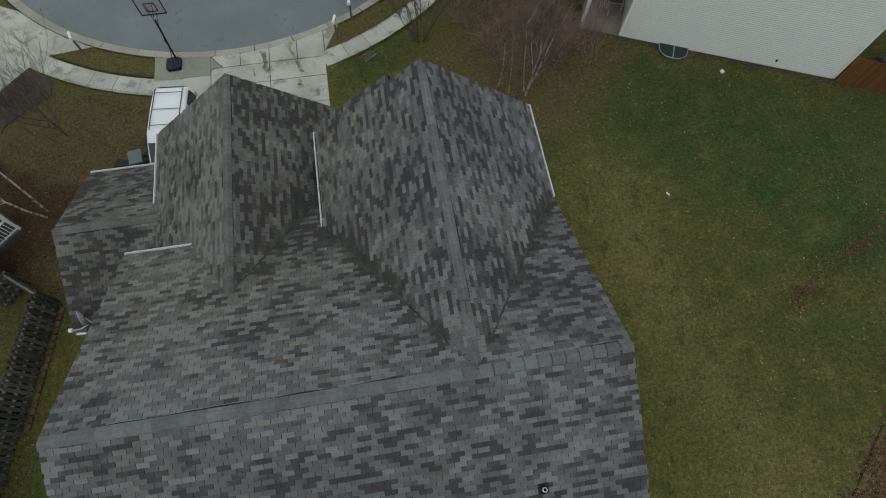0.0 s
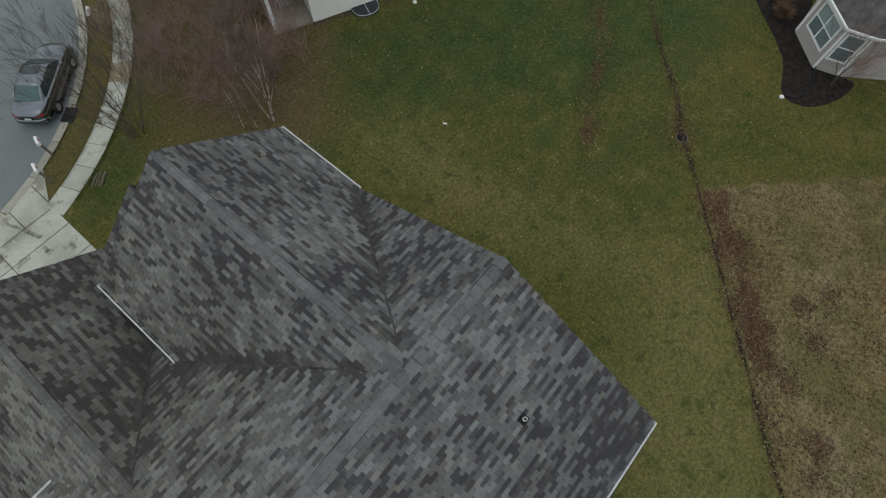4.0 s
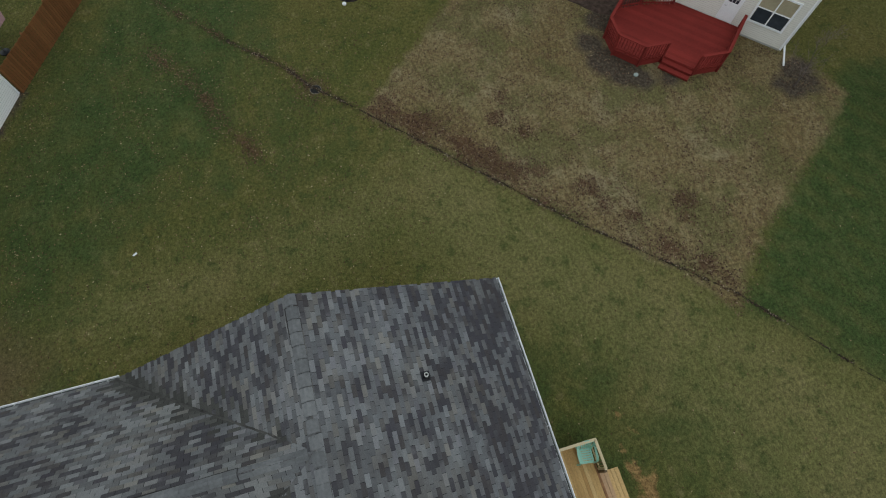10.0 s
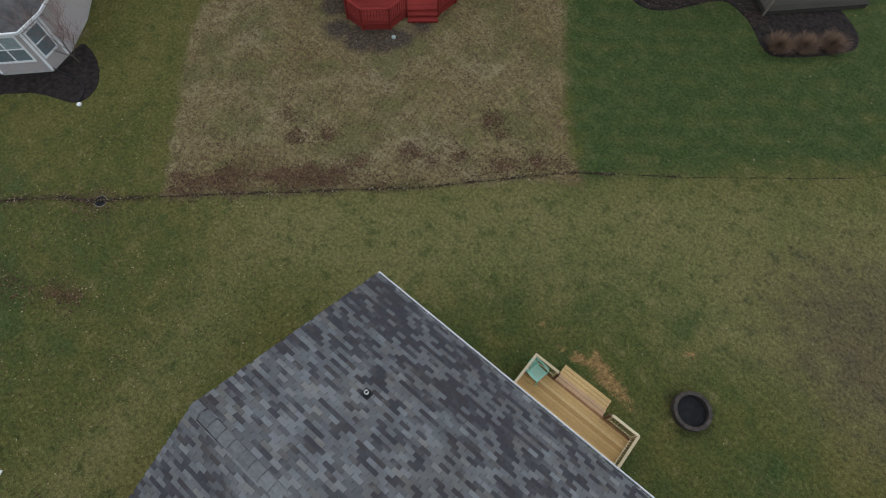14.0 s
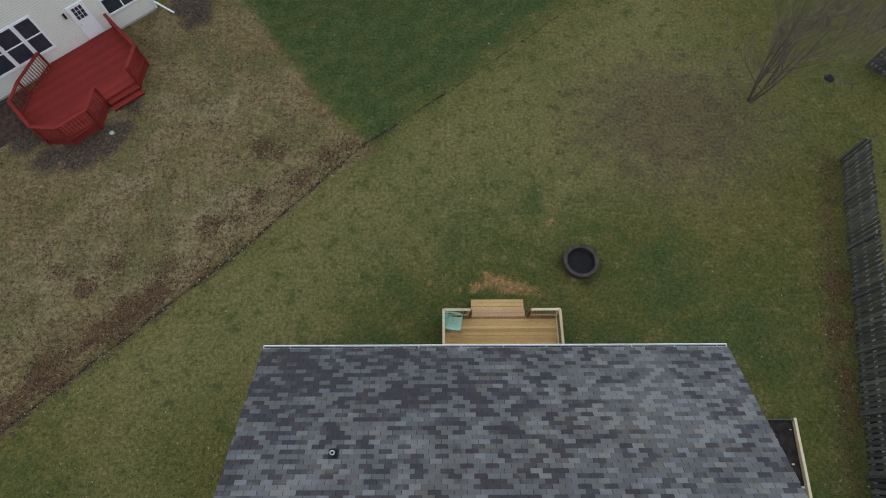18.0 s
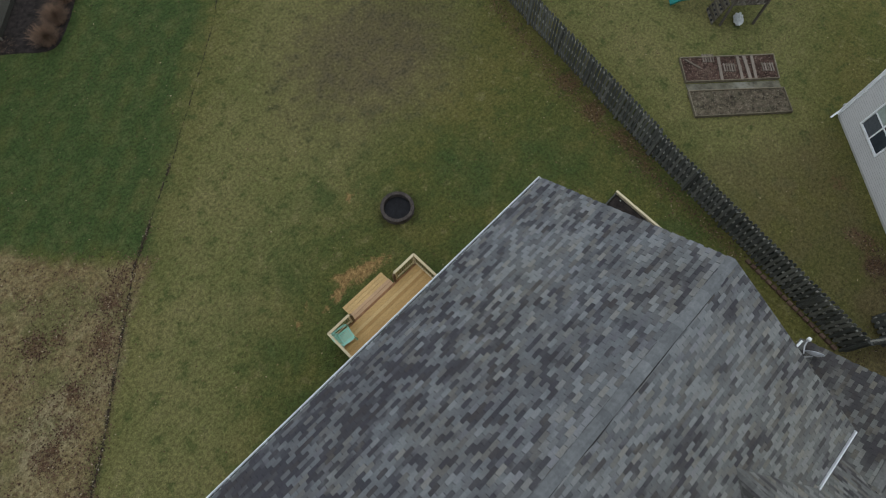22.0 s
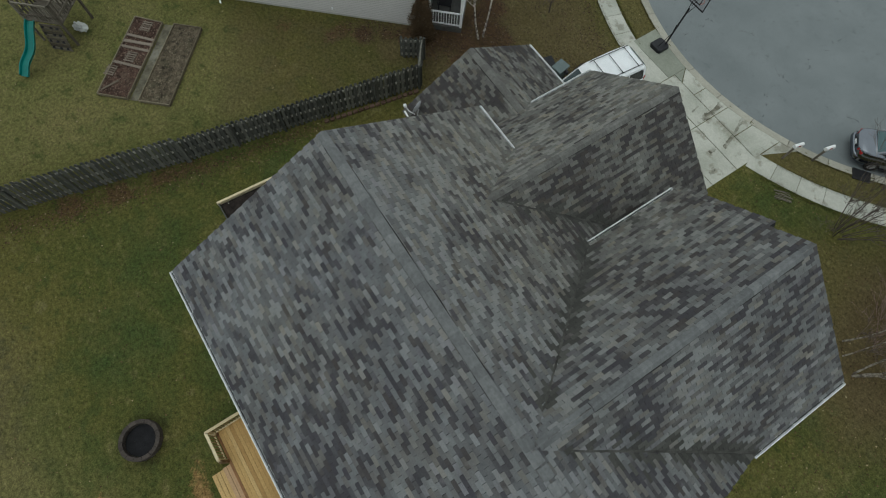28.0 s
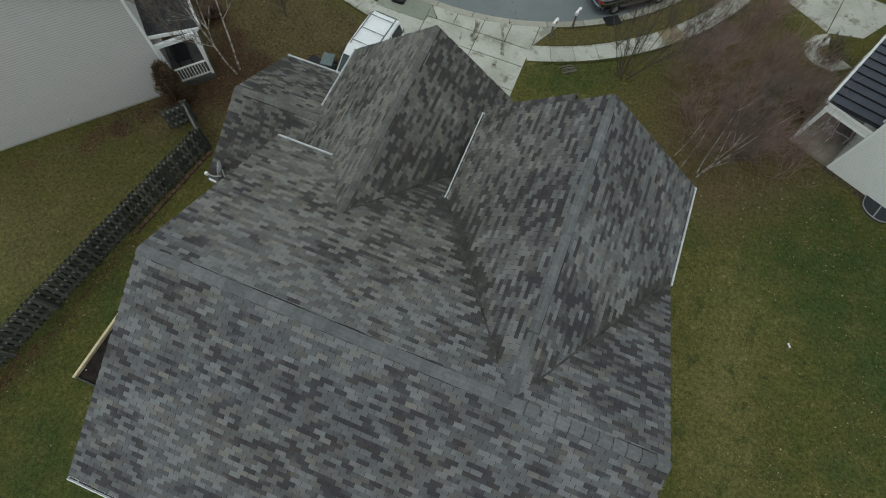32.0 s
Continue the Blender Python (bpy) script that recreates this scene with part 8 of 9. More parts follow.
BA = [(-22.35, -4.5), (-25.97, -1.16), (-24.85, -0.13), (-21.30, -3.39)]
BB = [(-20.91, -2.97), (-24.47, 0.35), (-23.49, 1.42), (-19.88, -1.83)]
m_red_soil = plain("leaf_covered_soil", (0.075, 0.045, 0.035), 0.95, 0, 0.75, 3.5, 16.0, 0.9, 0.2, (0.14, 0.10, 0.075), False)
raised_bed(BA, "raised timber bed of red-brown leaves with loose planks", m_red_soil)
raised_bed(BB, "raised timber bed of bare weedy soil", m_soil)
path_strip = part("bed_path", prism([(-21.25, -3.33), (-24.8, -0.08), (-24.5, 0.28), (-20.95, -2.95)], -0.03, 0.02), plain("gravel_path", (0.125, 0.115, 0.085), 0.95, 0, 0.5, 2.5, 24.0, 0.8, 0.2, (0.30, 0.29, 0.25), False))
tagged(path_strip, "grey gravel strip between two raised beds", "path")
ub, vb_ = Vector((-0.735, 0.678, 0)), Vector((0.72, 0.69, 0))
b0 = Vector((-22.35, -4.5, 0.12))
for k, (s, w) in enumerate(((2.0, 0.14), (3.0, 0.14), (3.35, 0.16), (3.75, 0.14))):
    p = b0 + ub * s
    pl = part("plank", boxes((0, 1.55, -w / 2, w / 2, 0, 0.04)), m_dull_wood, None, at=Matrix.Translation(p + Vector((0, 0, -0.02))) @ pose(0, 0, 0, 0, 0, 44 + (k % 3) * 2 - 2))
    tagged(pl, "loose grey plank laid across a raised bed", "plank", "planks across the bed")
for s, t in ((2.45, 0.75), (4.45, 0.8), (1.45, 0.1)):
    p = b0 + ub * s + vb_ * t
    gr = thing("slatted_frame", Matrix.Translation(p + Vector((0, 0, -0.03))) @ pose(0, 0, 0, 0, 0, 44), "small grey slatted wooden frame on the bed", "slatted frame", "slatted frames on the bed")
    for i in range(5):
        part("slat", boxes((-0.26, 0.26, -0.28 + i * 0.13, -0.22 + i * 0.13, 0.03, 0.06)), m_dull_wood, gr)
    for x in (-0.2, 0.2):
        part("bearer", boxes((x - 0.025, x + 0.025, -0.3, 0.32, 0, 0.03)), m_dull_wood, gr)
pl = part("plank", boxes((0, 0.9, -0.05, 0.05, 0, 0.04)), m_dull_wood, None, at=Matrix.Translation(b0 + ub * 0.25 + vb_ * 0.1 + Vector((0, 0, -0.02))) @ pose(0, 0, 0, 0, 0, 95))
tagged(pl, "short grey plank lying askew on the bed", "plank", "planks across the bed")

# play tower
PT = Matrix.Translation((-27.02, -5.67, 0)) @ pose(0, 0, 0, 0, 0, math.degrees(math.atan2(0.74, 0.67)))
tower = thing("play_tower", PT, "grey weathered wooden play tower with a climbing wall and teal slide", "play tower")
SW_, SD = 1.9, 1.9
for x in (0.05, SW_ - 0.05):
    for y in (0.05, SD - 0.05):
        part("post", boxes((x - 0.05, x + 0.05, y - 0.05, y + 0.05, 0, 2.5)), m_tower_wood, tower)
for i in range(13):
    part("deck_board", boxes((0.0, SW_, 0.02 + i * 0.143, 0.155 + i * 0.143, 1.36, 1.4)), m_tower_wood, tower)
for z in (2.46, 1.75):
    part("rail", boxes((0, SW_, 0.0, 0.05, z - 0.04, z + 0.04)), m_tower_wood, tower)
    part("rail", boxes((0, SW_, SD - 0.05, SD, z - 0.04, z + 0.04)), m_tower_wood, tower)
    part("rail", boxes((0, 0.05, 0.05, SD - 0.05, z - 0.04, z + 0.04)), m_tower_wood, tower)
    part("rail", boxes((SW_ - 0.05, SW_, 0.05, SD - 0.05, z - 0.04, z + 0.04)), m_tower_wood, tower)
for i in range(1, 10):
    t = i * SW_ / 10
    for y in (0.06, SD - 0.085):
        if not (y < 0.5 and t < 0.75):
            part("slat", boxes((t - 0.045, t + 0.045, y, y + 0.025, 1.42, 2.42)), m_tower_wood, tower)
    for x in (0.06, SW_ - 0.085):
        part("slat", boxes((x, x + 0.025, t - 0.045, t + 0.045, 1.42, 2.42)), m_tower_wood, tower)
for i in range(8):
    part("climbing_board", boxes((0.75, SW_ - 0.1, -0.06 - 0.05 * (8 - i) * 0.9, -0.02 - 0.05 * (8 - i) * 0.9, 0.03 + i * 0.17, 0.19 + i * 0.17)), m_tower_wood, tower)
rng = random.Random(3)
for i in range(12):
    z = 0.15 + (i // 3) * 0.36
    x = 0.9 + (i % 3) * 0.36 + rng.uniform(-0.06, 0.06)
    part("climbing_hold", boxes((x - 0.06, x + 0.06, -0.49 + z * 0.26, -0.36 + z * 0.26, z - 0.05, z + 0.05), bevel=0.02), m_black, tower)
bm = bmesh.new()
prev = None
for i in range(15):
    t = i / 14
    y = -0.05 - 2.35 * t
    z = 1.4 - 1.25 * (t - 0.06 * math.sin(t * 2 * math.pi * 1.5)) + (0.05 if i == 14 else 0)
    x = 0.38 + 0.08 * math.sin(t * 5)
    ringp = [(x - 0.24, y, z + 0.14), (x - 0.2, y, z + 0.14), (x - 0.17, y, z + 0.03), (x + 0.17, y, z + 0.03), (x + 0.2, y, z + 0.14), (x + 0.24, y, z + 0.14), (x + 0.2, y, z - 0.01), (x - 0.2, y, z - 0.01)]
    cur = [bm.verts.new(p) for p in ringp]
    if prev:
        for k in range(8):
            bm.faces.new((prev[k], prev[(k + 1) % 8], cur[(k + 1) % 8], cur[k]))
    prev = cur
bmesh.ops.recalc_face_normals(bm, faces=bm.faces[:])
part("slide", bm, m_teal, tower, "wavy teal plastic slide")
bm = bmesh.new()
beam(bm, (0.1, SD, 2.3), (-0.3, SD + 2.6, 2.3), 0.1, 0.12)
part("swing_beam", bm, m_tower_wood, tower)
for sx in (-0.6, 0.6):
    bm = bmesh.new()
    beam(bm, (-0.3, SD + 2.5, 2.3), (-0.3 + sx, SD + 2.75, 0.0), 0.09, 0.09)
    part("swing_leg", bm, m_tower_wood, tower)
sack = thing("sack", pose(-26.7, -3.75, 0, 0, 0, 30), "crumpled white sack under the play tower", "sack")
bm = bmesh.new()
bmesh.ops.create_icosphere(bm, subdivisions=3, radius=0.3)
for v in bm.verts:
    k = 1 + 0.45 * noise.noise(v.co * 7) + 0.2 * noise.noise(v.co * 17)
    v.co = Vector((v.co.x * 1.4 * k, v.co.y * 0.8 * k, max(0.0, v.co.z * 0.7 * k + 0.16)))
part("bag", bm, m_tarp, sack)

# ---------------------------------------------------------------- mulch beds
def mulch_bed(outline, label, mat=None):
    """A low mound of mulch: a smooth rounded outline with a sloping rim."""
    pts = [Vector(p) for p in outline]
    for k in range(3):
        pts = [q for a, b in zip(pts, pts[1:] + pts[:1]) for q in (a.lerp(b, 0.25), a.lerp(b, 0.75))]
    n = len(pts)
    area = sum(a.x * b.y - b.x * a.y for a, b in zip(pts, pts[1:] + pts[:1]))
    turn = 1 if area > 0 else -1
    bm = bmesh.new()
    low, top = [], []
    for i, p in enumerate(pts):
        d = (pts[(i + 1) % n] - pts[i - 1]).normalized()
        inn = Vector((-d.y, d.x)) * turn
        w = 0.04 * noise.noise((p.x * 2.3, p.y * 2.3, 0.0))
        low.append(bm.verts.new((p.x - inn.x * w, p.y - inn.y * w, -0.02)))
        top.append(bm.verts.new((p.x + inn.x * (0.10 - w), p.y + inn.y * (0.10 - w), 0.05)))
    for i in range(n):
        bm.faces.new((low[i], low[(i + 1) % n], top[(i + 1) % n], top[i]))
    bmesh.ops.triangle_fill(bm, edges=[e for e in bm.edges if e.verts[0] in set(top) and e.verts[1] in set(top)], use_beauty=True)
    bmesh.ops.recalc_face_normals(bm, faces=bm.faces[:])
    ob = part("mulch_bed", bm, mat or m_mulch, None)
    return tagged(ob, label, "mulch bed", "mulch beds", "structure")


BED_R = [(28.7, -14.5), (27.2, -14.1), (25.8, -12.85), (25.2, -12.4), (24.6, -12.35), (22.9, -13.45), (21.9, -14.4), (20.95, -15.15), (20.4, -16.0), (20.4, -17.4), (20.6, -18.2), (21.4, -18.5), (23.5, -16.6), (25.3, -15.1), (28.2, -18.0), (29.8, -16.4)]
BED_E = [(25.25, -1.8), (25.1, -2.6), (25.7, -3.6), (27.0, -4.3), (28.8, -4.6), (28.2, -3.0), (29.7, -0.5), (33.3, -0.4), (34, 4), (31.5, 3.4), (29.8, 1.7), (28.8, 0.5), (27.5, -0.85), (26.0, -1.45)]
BED_S = [(12.2, -30.6), (11.3, -29.6), (9.6, -27.8), (8.3, -26.8), (6.9, -26.5), (5.84, -27.2), (5.0, -28.4), (4.3, -29.6), (3.6, -30.2), (2.8, -30.0), (1.85, -29.6), (0.1, -27.9), (-0.8, -28.4), (-2.4, -29.9), (-4, -32), (-2, -34), (1.4, -35.0), (8.2, -28.2), (11.4, -31.4)]
mulch_bed(BED_R, "brown mulch bed between the bay and the red deck", m_brown_mulch)
corner_bed = part("mulch_bed", prism([(-19.42, 19.42), (-17.38, 21.83), (-16.05, 21.12), (-15.95, 20.15), (-16.9, 19.5), (-18.05, 18.5)], -0.03, 0.045, 0.03), m_leaf_mulch, None)
tagged(corner_bed, "bare brown mulch bed at the corner of drive and pavement", "mulch bed", "mulch beds", "structure")
mulch_bed(BED_E, "dark mulch bed round the pinkish house's bay")
mulch_bed(BED_S, "dark planted mulch bed along the southern house")

# ---------------------------------------------------------------- bare trees and shrubs
def grow(rng, start, way, length, radius, depth, out, bend=0.25, up=0.12, kids=(2, 4), shrink=0.68, flare=1.0):
    """Branches as lists of (points, radii, depth)."""
    pts, rad = [Vector(start)], [radius]
    d = Vector(way).normalized()
    n = 4
    for i in range(n):
        d = (d + Vector((rng.uniform(-bend, bend), rng.uniform(-bend, bend), rng.uniform(-bend, bend) * 0.5 + up))).normalized()
        pts.append(pts[-1] + d * (length / n))
        rad.append(radius * (1 - 0.6 * (i + 1) / n))
    out.append((pts, rad, depth))
    if depth == 0:
        return
    for k in range(rng.randint(*kids)):
        i = rng.randint(1, n)
        a = rng.uniform(0, 2 * math.pi)
        side = d.orthogonal().normalized()
        side = (side * math.cos(a) + d.cross(side) * math.sin(a)).normalized()
        w = (d * rng.uniform(0.6, 1.1) + side * (flare * rng.uniform(0.5, 0.9))).normalized()
        grow(rng, pts[i], w, length * shrink * rng.uniform(0.75, 1.15), max(rad[i] * 0.7, 0.004), depth - 1, out, bend, up, kids, shrink, flare)


def bare_tree(name, x, y, stems, height, radius, bark, twig, seed, label, category, depth=4, spread=0.25, kids=(3, 4), group="bare trees", shrink=0.72, thin=0.006, bend=0.16, limb_bark=None, flare=1.0, way=None, levels=1):
    rng = random.Random(seed)
    t = thing(name, pose(x, y, 0), label, category, group)
    runs = []
    for s in range(stems):
        a = rng.uniform(0, 2 * math.pi) if way is None else math.radians(way) + s * 2 * math.pi / stems
        lean = 0.0 if stems == 1 else spread
        grow(rng, (0.12 * lean * 4 * math.cos(a), 0.12 * lean * 4 * math.sin(a), -0.05), (lean * math.cos(a), lean * math.sin(a), 1.0), height * rng.uniform(0.42, 0.55), radius * rng.uniform(0.8, 1.1), depth, runs, bend, 0.1, kids, shrink, flare)
    twigs = ([], [])
    shrub = height < 3.9 and stems > 3
    for pts, rad, d in runs:
        if d == depth or (d >= depth - levels and not shrub):
            bm = bmesh.new()
            tube(bm, pts, rad, 8 if d == depth else 6, False)
            for f in bm.faces:
                f.smooth = True
            part("trunk" if d == depth and not shrub else "stem" if shrub else "limb", bm, bark if d == depth else limb_bark or bark, t)
        else:
            vs, fs = twigs
            b = len(vs)
            rt = [max(r, thin) for r in rad]
            for p, r in zip(pts, rt):
                vs += [(p.x + r, p.y, p.z), (p.x - r * 0.5, p.y + r * 0.87, p.z), (p.x - r * 0.5, p.y - r * 0.87, p.z)]
            for i in range(len(pts) - 1):
                for k in range(3):
                    q, q2 = b + 3 * i + k, b + 3 * i + (k + 1) % 3
                    fs.append((q, q2, q2 + 3, q + 3))
    tw = new("crown", mesh_of("crown", twigs[0], twigs[1], twig))
    tw.parent = t
    tagged(tw, kind="stuff")
    return t


bare_tree("birch_tree", 7.30, 16.62, 3, 8.4, 0.046, m_white_birch, m_twig, 11, "bare white-barked birch clump beside the house", "tree", 5, 0.12, (4, 5), "bare trees", 0.52, 0.005, 0.09, m_white_birch, 0.7, 20, 1)
bare_tree("birch_tree", 6.50, 16.86, 1, 6.0, 0.034, m_white_birch, m_twig, 12, "slender bare birch beside the house", "tree", 5, 0.1, (3, 4), "bare trees", 0.46, 0.005, 0.08, m_pale_stem, 0.7)
bare_tree("birch_tree", 6.06, 17.33, 1, 6.4, 0.038, m_white_birch, m_twig, 13, "slender bare birch beside the house", "tree", 5, 0.1, (3, 4), "bare trees", 0.46, 0.005, 0.08, m_pale_stem, 0.7)
bare_tree("birch_tree", -15.45, 13.45, 2, 11.5, 0.056, m_white_birch, m_twig, 21, "bare pale birch in a leaf-strewn bed", "tree", 5, 0.26, (4, 5), "bare trees", 0.56, 0.0045, 0.08, m_white_birch, 0.62, -95, 2)
bare_tree("young_tree", -14.95, 17.6, 1, 6.4, 0.045, m_bark, m_bark, 31, "small bare young tree on a brown lawn", "tree", 4, 0.4, (5, 6), "bare trees", 0.80, 0.0055, 0.13)
bare_tree("young_tree", 2.55, 20.95, 13, 7.6, 0.026, m_bark, m_bark, 41, "bare dark many-stemmed tree by the pavement", "tree", 4, 0.46, (3, 4), "bare trees", 0.56, 0.0055, 0.08, None, 0.75)
bare_tree("garden_tree", -15.7, -17.5, 6, 9.6, 0.062, m_grey_bark, m_twig, 51, "bare grey many-stemmed tree on the lawn", "tree", 5, 0.20, (3, 4), "bare trees", 0.62, 0.005, 0.10)
bare_tree("young_tree", -21.15, -13.3, 2, 3.5, 0.03, m_bark, m_twig, 61, "small bare sapling behind the fence", "tree", 4, 0.3, (3, 3))
bare_tree("young_tree", 27.5, -3.5, 1, 3.8, 0.05, m_bark, m_red_twig, 71, "small bare reddish tree in a mulch bed", "tree", 4, 0.1, (4, 5), "bare trees", 0.75, 0.007)
hose = bmesh.new()
run = [Vector(p) for p in ((25.3, -1.95, 0.09), (25.5, -2.5, 0.085), (26.1, -2.75, 0.08), (26.9, -2.7, 0.08), (27.5, -2.5, 0.09), (27.85, -2.35, 0.28))]
for k in range(3):
    run = [run[0]] + [q for a, b in zip(run, run[1:]) for q in (a.lerp(b, 0.25), a.lerp(b, 0.75))] + [run[-1]]
tube(hose, run, 0.035, 8)
tagged(part("garden_hose", hose, m_black, None), "black corrugated drain hose lying over a mulch bed", "hose")
bare_tree("young_tree", 13.3, -23.4, 1, 3.6, 0.05, m_bark, m_twig, 72, "small bare tree in bare soil by the pale house", "tree", 4, 0.1, (3, 4))
rng = random.Random(77)
for i in range(34):
    x, y = 11.1 - (i % 5) * 1.35 + rng.uniform(-0.5, 0.5), 18.6 + (i // 5) * 1.32 + rng.uniform(-0.5, 0.5)
    if x < 6.2 and y < 20.5:
        x += 2.6
    if x > 9.0 and y > 23.8:
        continue
    bare_tree("bare_shrub", x, y, 4, rng.uniform(2.0, 3.2), 0.015, m_red_twig, m_red_twig, 80 + i, "bare purple-brown shrub in a wide thicket", "shrub", 3, 0.75, (3, 5), "thicket shrubs", 0.80, 0.0052)
bare_tree("bare_shrub", 9.2, 28.3, 26, 2.2, 0.012, m_pale_stem, m_pale_stem, 99, "pale bare shrub of many upright stems by the pavement", "shrub", 2, 0.45, (3, 4), "thicket shrubs", 0.6, 0.006)
bare_tree("bare_shrub", 12.0, 26.3, 12, 1.4, 0.02, m_bark, m_twig, 102, "round dark bare shrub before the cream house", "shrub", 3, 0.7, (4, 5), "shrubs by houses", 0.6, 0.008)


def dry_clump(x, y, r, h, seed, label, blades=1300, w=0.0038):
    """A clump of dry ornamental grass: arching blades."""
    rng = random.Random(seed)
    vs, fs = [], []
    for i in range(blades):
        a, q = rng.uniform(0, 2 * math.pi), rng.uniform(0.02, 0.55) * r
        bx, by = q * math.cos(a), q * math.sin(a)
        reach, hh = rng.uniform(0.1, 0.75) * r, h * rng.uniform(0.45, 1.0)
        px, py = -math.sin(a) * w, math.cos(a) * w
        b = len(vs)
        for t in (0.0, 0.5, 1.0):
            cx, cy, cz = bx + reach * t * t * math.cos(a), by + reach * t * t * math.sin(a), hh * (t * 1.5 - 0.7 * t * t)
            vs += [(cx - px, cy - py, cz), (cx + px, cy + py, cz)]
        fs += [(b, b + 1, b + 3, b + 2), (b + 2, b + 3, b + 5, b + 4)]
    me = mesh_of("dry_clump", vs, fs, m_dry)
    ob = new("dry_clump", me)
    ob.location = (x, y, 0.0)
    tagged(ob, label, "grass clump", "dry grass clumps")


m_straw = by_piece("cut_straw", [(0, (0.055, 0.034, 0.024)), (0.6, (0.13, 0.085, 0.055)), (1, (0.30, 0.22, 0.15))], 0.95, True, 0.2, 20.0, 0.0)


def straw_patch(x, y, r, seed):
    """The flattened stalks of a cut-back plant, lying every way."""
    rng = random.Random(seed)
    vs, fs = [], []
    for i in range(170):
        a, q, w_a = rng.uniform(0, 2 * math.pi), r * math.sqrt(rng.random()) * 0.7, rng.gauss(0.9, 0.5)
        cx, cy, ln, wd = x + q * math.cos(a), y + q * math.sin(a), rng.uniform(0.08, 0.26), rng.uniform(0.003, 0.008)
        dx, dy, z = math.cos(w_a), math.sin(w_a), rng.uniform(0.055, 0.10)
        b = len(vs)
        tip = rng.uniform(0.0, 0.16)
        vs += [(cx - dy * wd, cy + dx * wd, z), (cx + dy * wd, cy - dx * wd, z), (cx + dx * ln + dy * wd * 0.4, cy + dy * ln - dx * wd * 0.4, z + tip), (cx + dx * ln - dy * wd * 0.4, cy + dy * ln + dx * wd * 0.4, z + tip)]
        fs.append((b, b + 1, b + 2, b + 3))
    tagged(new("cut_plant", mesh_of("cut_plant", vs, fs, m_straw)), "flattened brown stalks of a cut-back plant in a bed", "plant", "cut-back plants")


for i, (x, y, r, h) in enumerate(((31.3, 1.2, 0.7, 0.9), (30.2, 0.7, 0.6, 0.8), (32.4, 2.0, 0.8, 0.9), (-0.2, -28.7, 0.8, 0.9), (-1.3, -29.6, 0.8, 0.9), (-2.4, -30.7, 0.8, 0.9), (9.9, -28.6, 0.6, 0.8), (10.7, -29.5, 0.6, 0.8), (5.7, -27.9, 0.45, 0.4), (4.6, -29.2, 0.45, 0.4), (6.9, -27.4, 0.4, 0.35), (2.2, -30.3, 0.5, 0.5), (1.6, -30.0, 0.45, 0.4))):
    if r < 0.6 and y < -20:
        straw_patch(x, y, r * 2.2, 200 + i)
    else:
        dry_clump(x, y, r, h, 200 + i, "clump of dry brown ornamental grass in a bed")
rng = random.Random(230)
b_v, b_f = [], []
for i in range(12000):
    a, h = rng.uniform(0, 2 * math.pi), 2.6 * rng.random()
    r = (0.62 - 0.055 * h * h) * (1 + 0.5 * noise.noise((math.cos(a) * 1.5, math.sin(a) * 1.5, h * 1.8))) * math.sqrt(rng.uniform(0.25, 1.0))
    c = Vector((r * math.cos(a), r * math.sin(a), h))
    d = Vector((math.cos(a) + rng.uniform(-0.8, 0.8), math.sin(a) + rng.uniform(-0.8, 0.8), rng.uniform(0.0, 1.6))).normalized() * rng.uniform(0.07, 0.22)
    w = d.orthogonal().normalized() * rng.uniform(0.006, 0.014)
    q = len(b_v)
    b_v += [tuple(c - w), tuple(c + w), tuple(c + d)]
    b_f.append((q, q + 1, q + 2))
for i in range(60):
    a, r = rng.uniform(0, 2 * math.pi), rng.uniform(0.1, 0.5)
    q = len(b_v)
    b_v += [(0.1 * math.cos(a) - 0.012, 0.1 * math.sin(a), 0.0), (0.1 * math.cos(a) + 0.012, 0.1 * math.sin(a), 0.0), (r * math.cos(a), r * math.sin(a), rng.uniform(1.4, 2.7))]
    b_f.append((q, q + 1, q + 2))
bush = new("dry_shrub", mesh_of("dry_shrub", b_v, b_f, by_piece("dry_shrub_leaves", [(0, (0.060, 0.040, 0.022)), (0.6, (0.125, 0.082, 0.046)), (1, (0.20, 0.14, 0.085))], 0.95, True, 0.2, 20.0, 0.0)))
bush.location = (-16.98, 10.78, 0.0)
tagged(bush, "tall narrow dry brown shrub at the grey house's corner", "shrub")
dry_clump(-18.5, 16.2, 0.6, 0.7, 231, "low dry brown shrub by the grey house's path", 2200, 0.005)
dry_clump(-19.3, 16.9, 0.6, 0.7, 232, "low dry brown shrub by the grey house's path", 2200, 0.005)

# ---------------------------------------------------------------- loose leaves and grass tufts
HARD = [[(-8.2, -3.3), (5.0, -3.3), (5.0, 11.2), (-2, 11.2), (-2, 13), (-11.3, 13), (-11.3, 6.7), (-8.2, 6.7)], [(-10.5, 11), (-2.4, 11), (-1.5, 22.6), (-11.2, 22.6)], [(DX0, -7), (DX1, -7), (DX1, -3), (DX0, -3)], [(13.1, 19.5), (23.2, 15.2), (29, 27), (10, 30)], [(-24.9, 3.2), (-18.1, 10.7), (-17, 14), (-26, 18), (-33, 10)], [(-14.9, 24), (-17.7, 21.5), (-24, 21.4), (-24, 30), (-18, 28)], BED_R, BED_E, BED_S, FLOOR, BA, BB, [(15.6, -23.9), (26.3, -13.9), (33, -21), (22, -31)], [(8, -28), (1.3, -35), (10, -42), (16, -34)], BAY, [(-13.8, -2.1), (-8, -2.1), (-8, 3.3), (-13.5, 3.3)]]


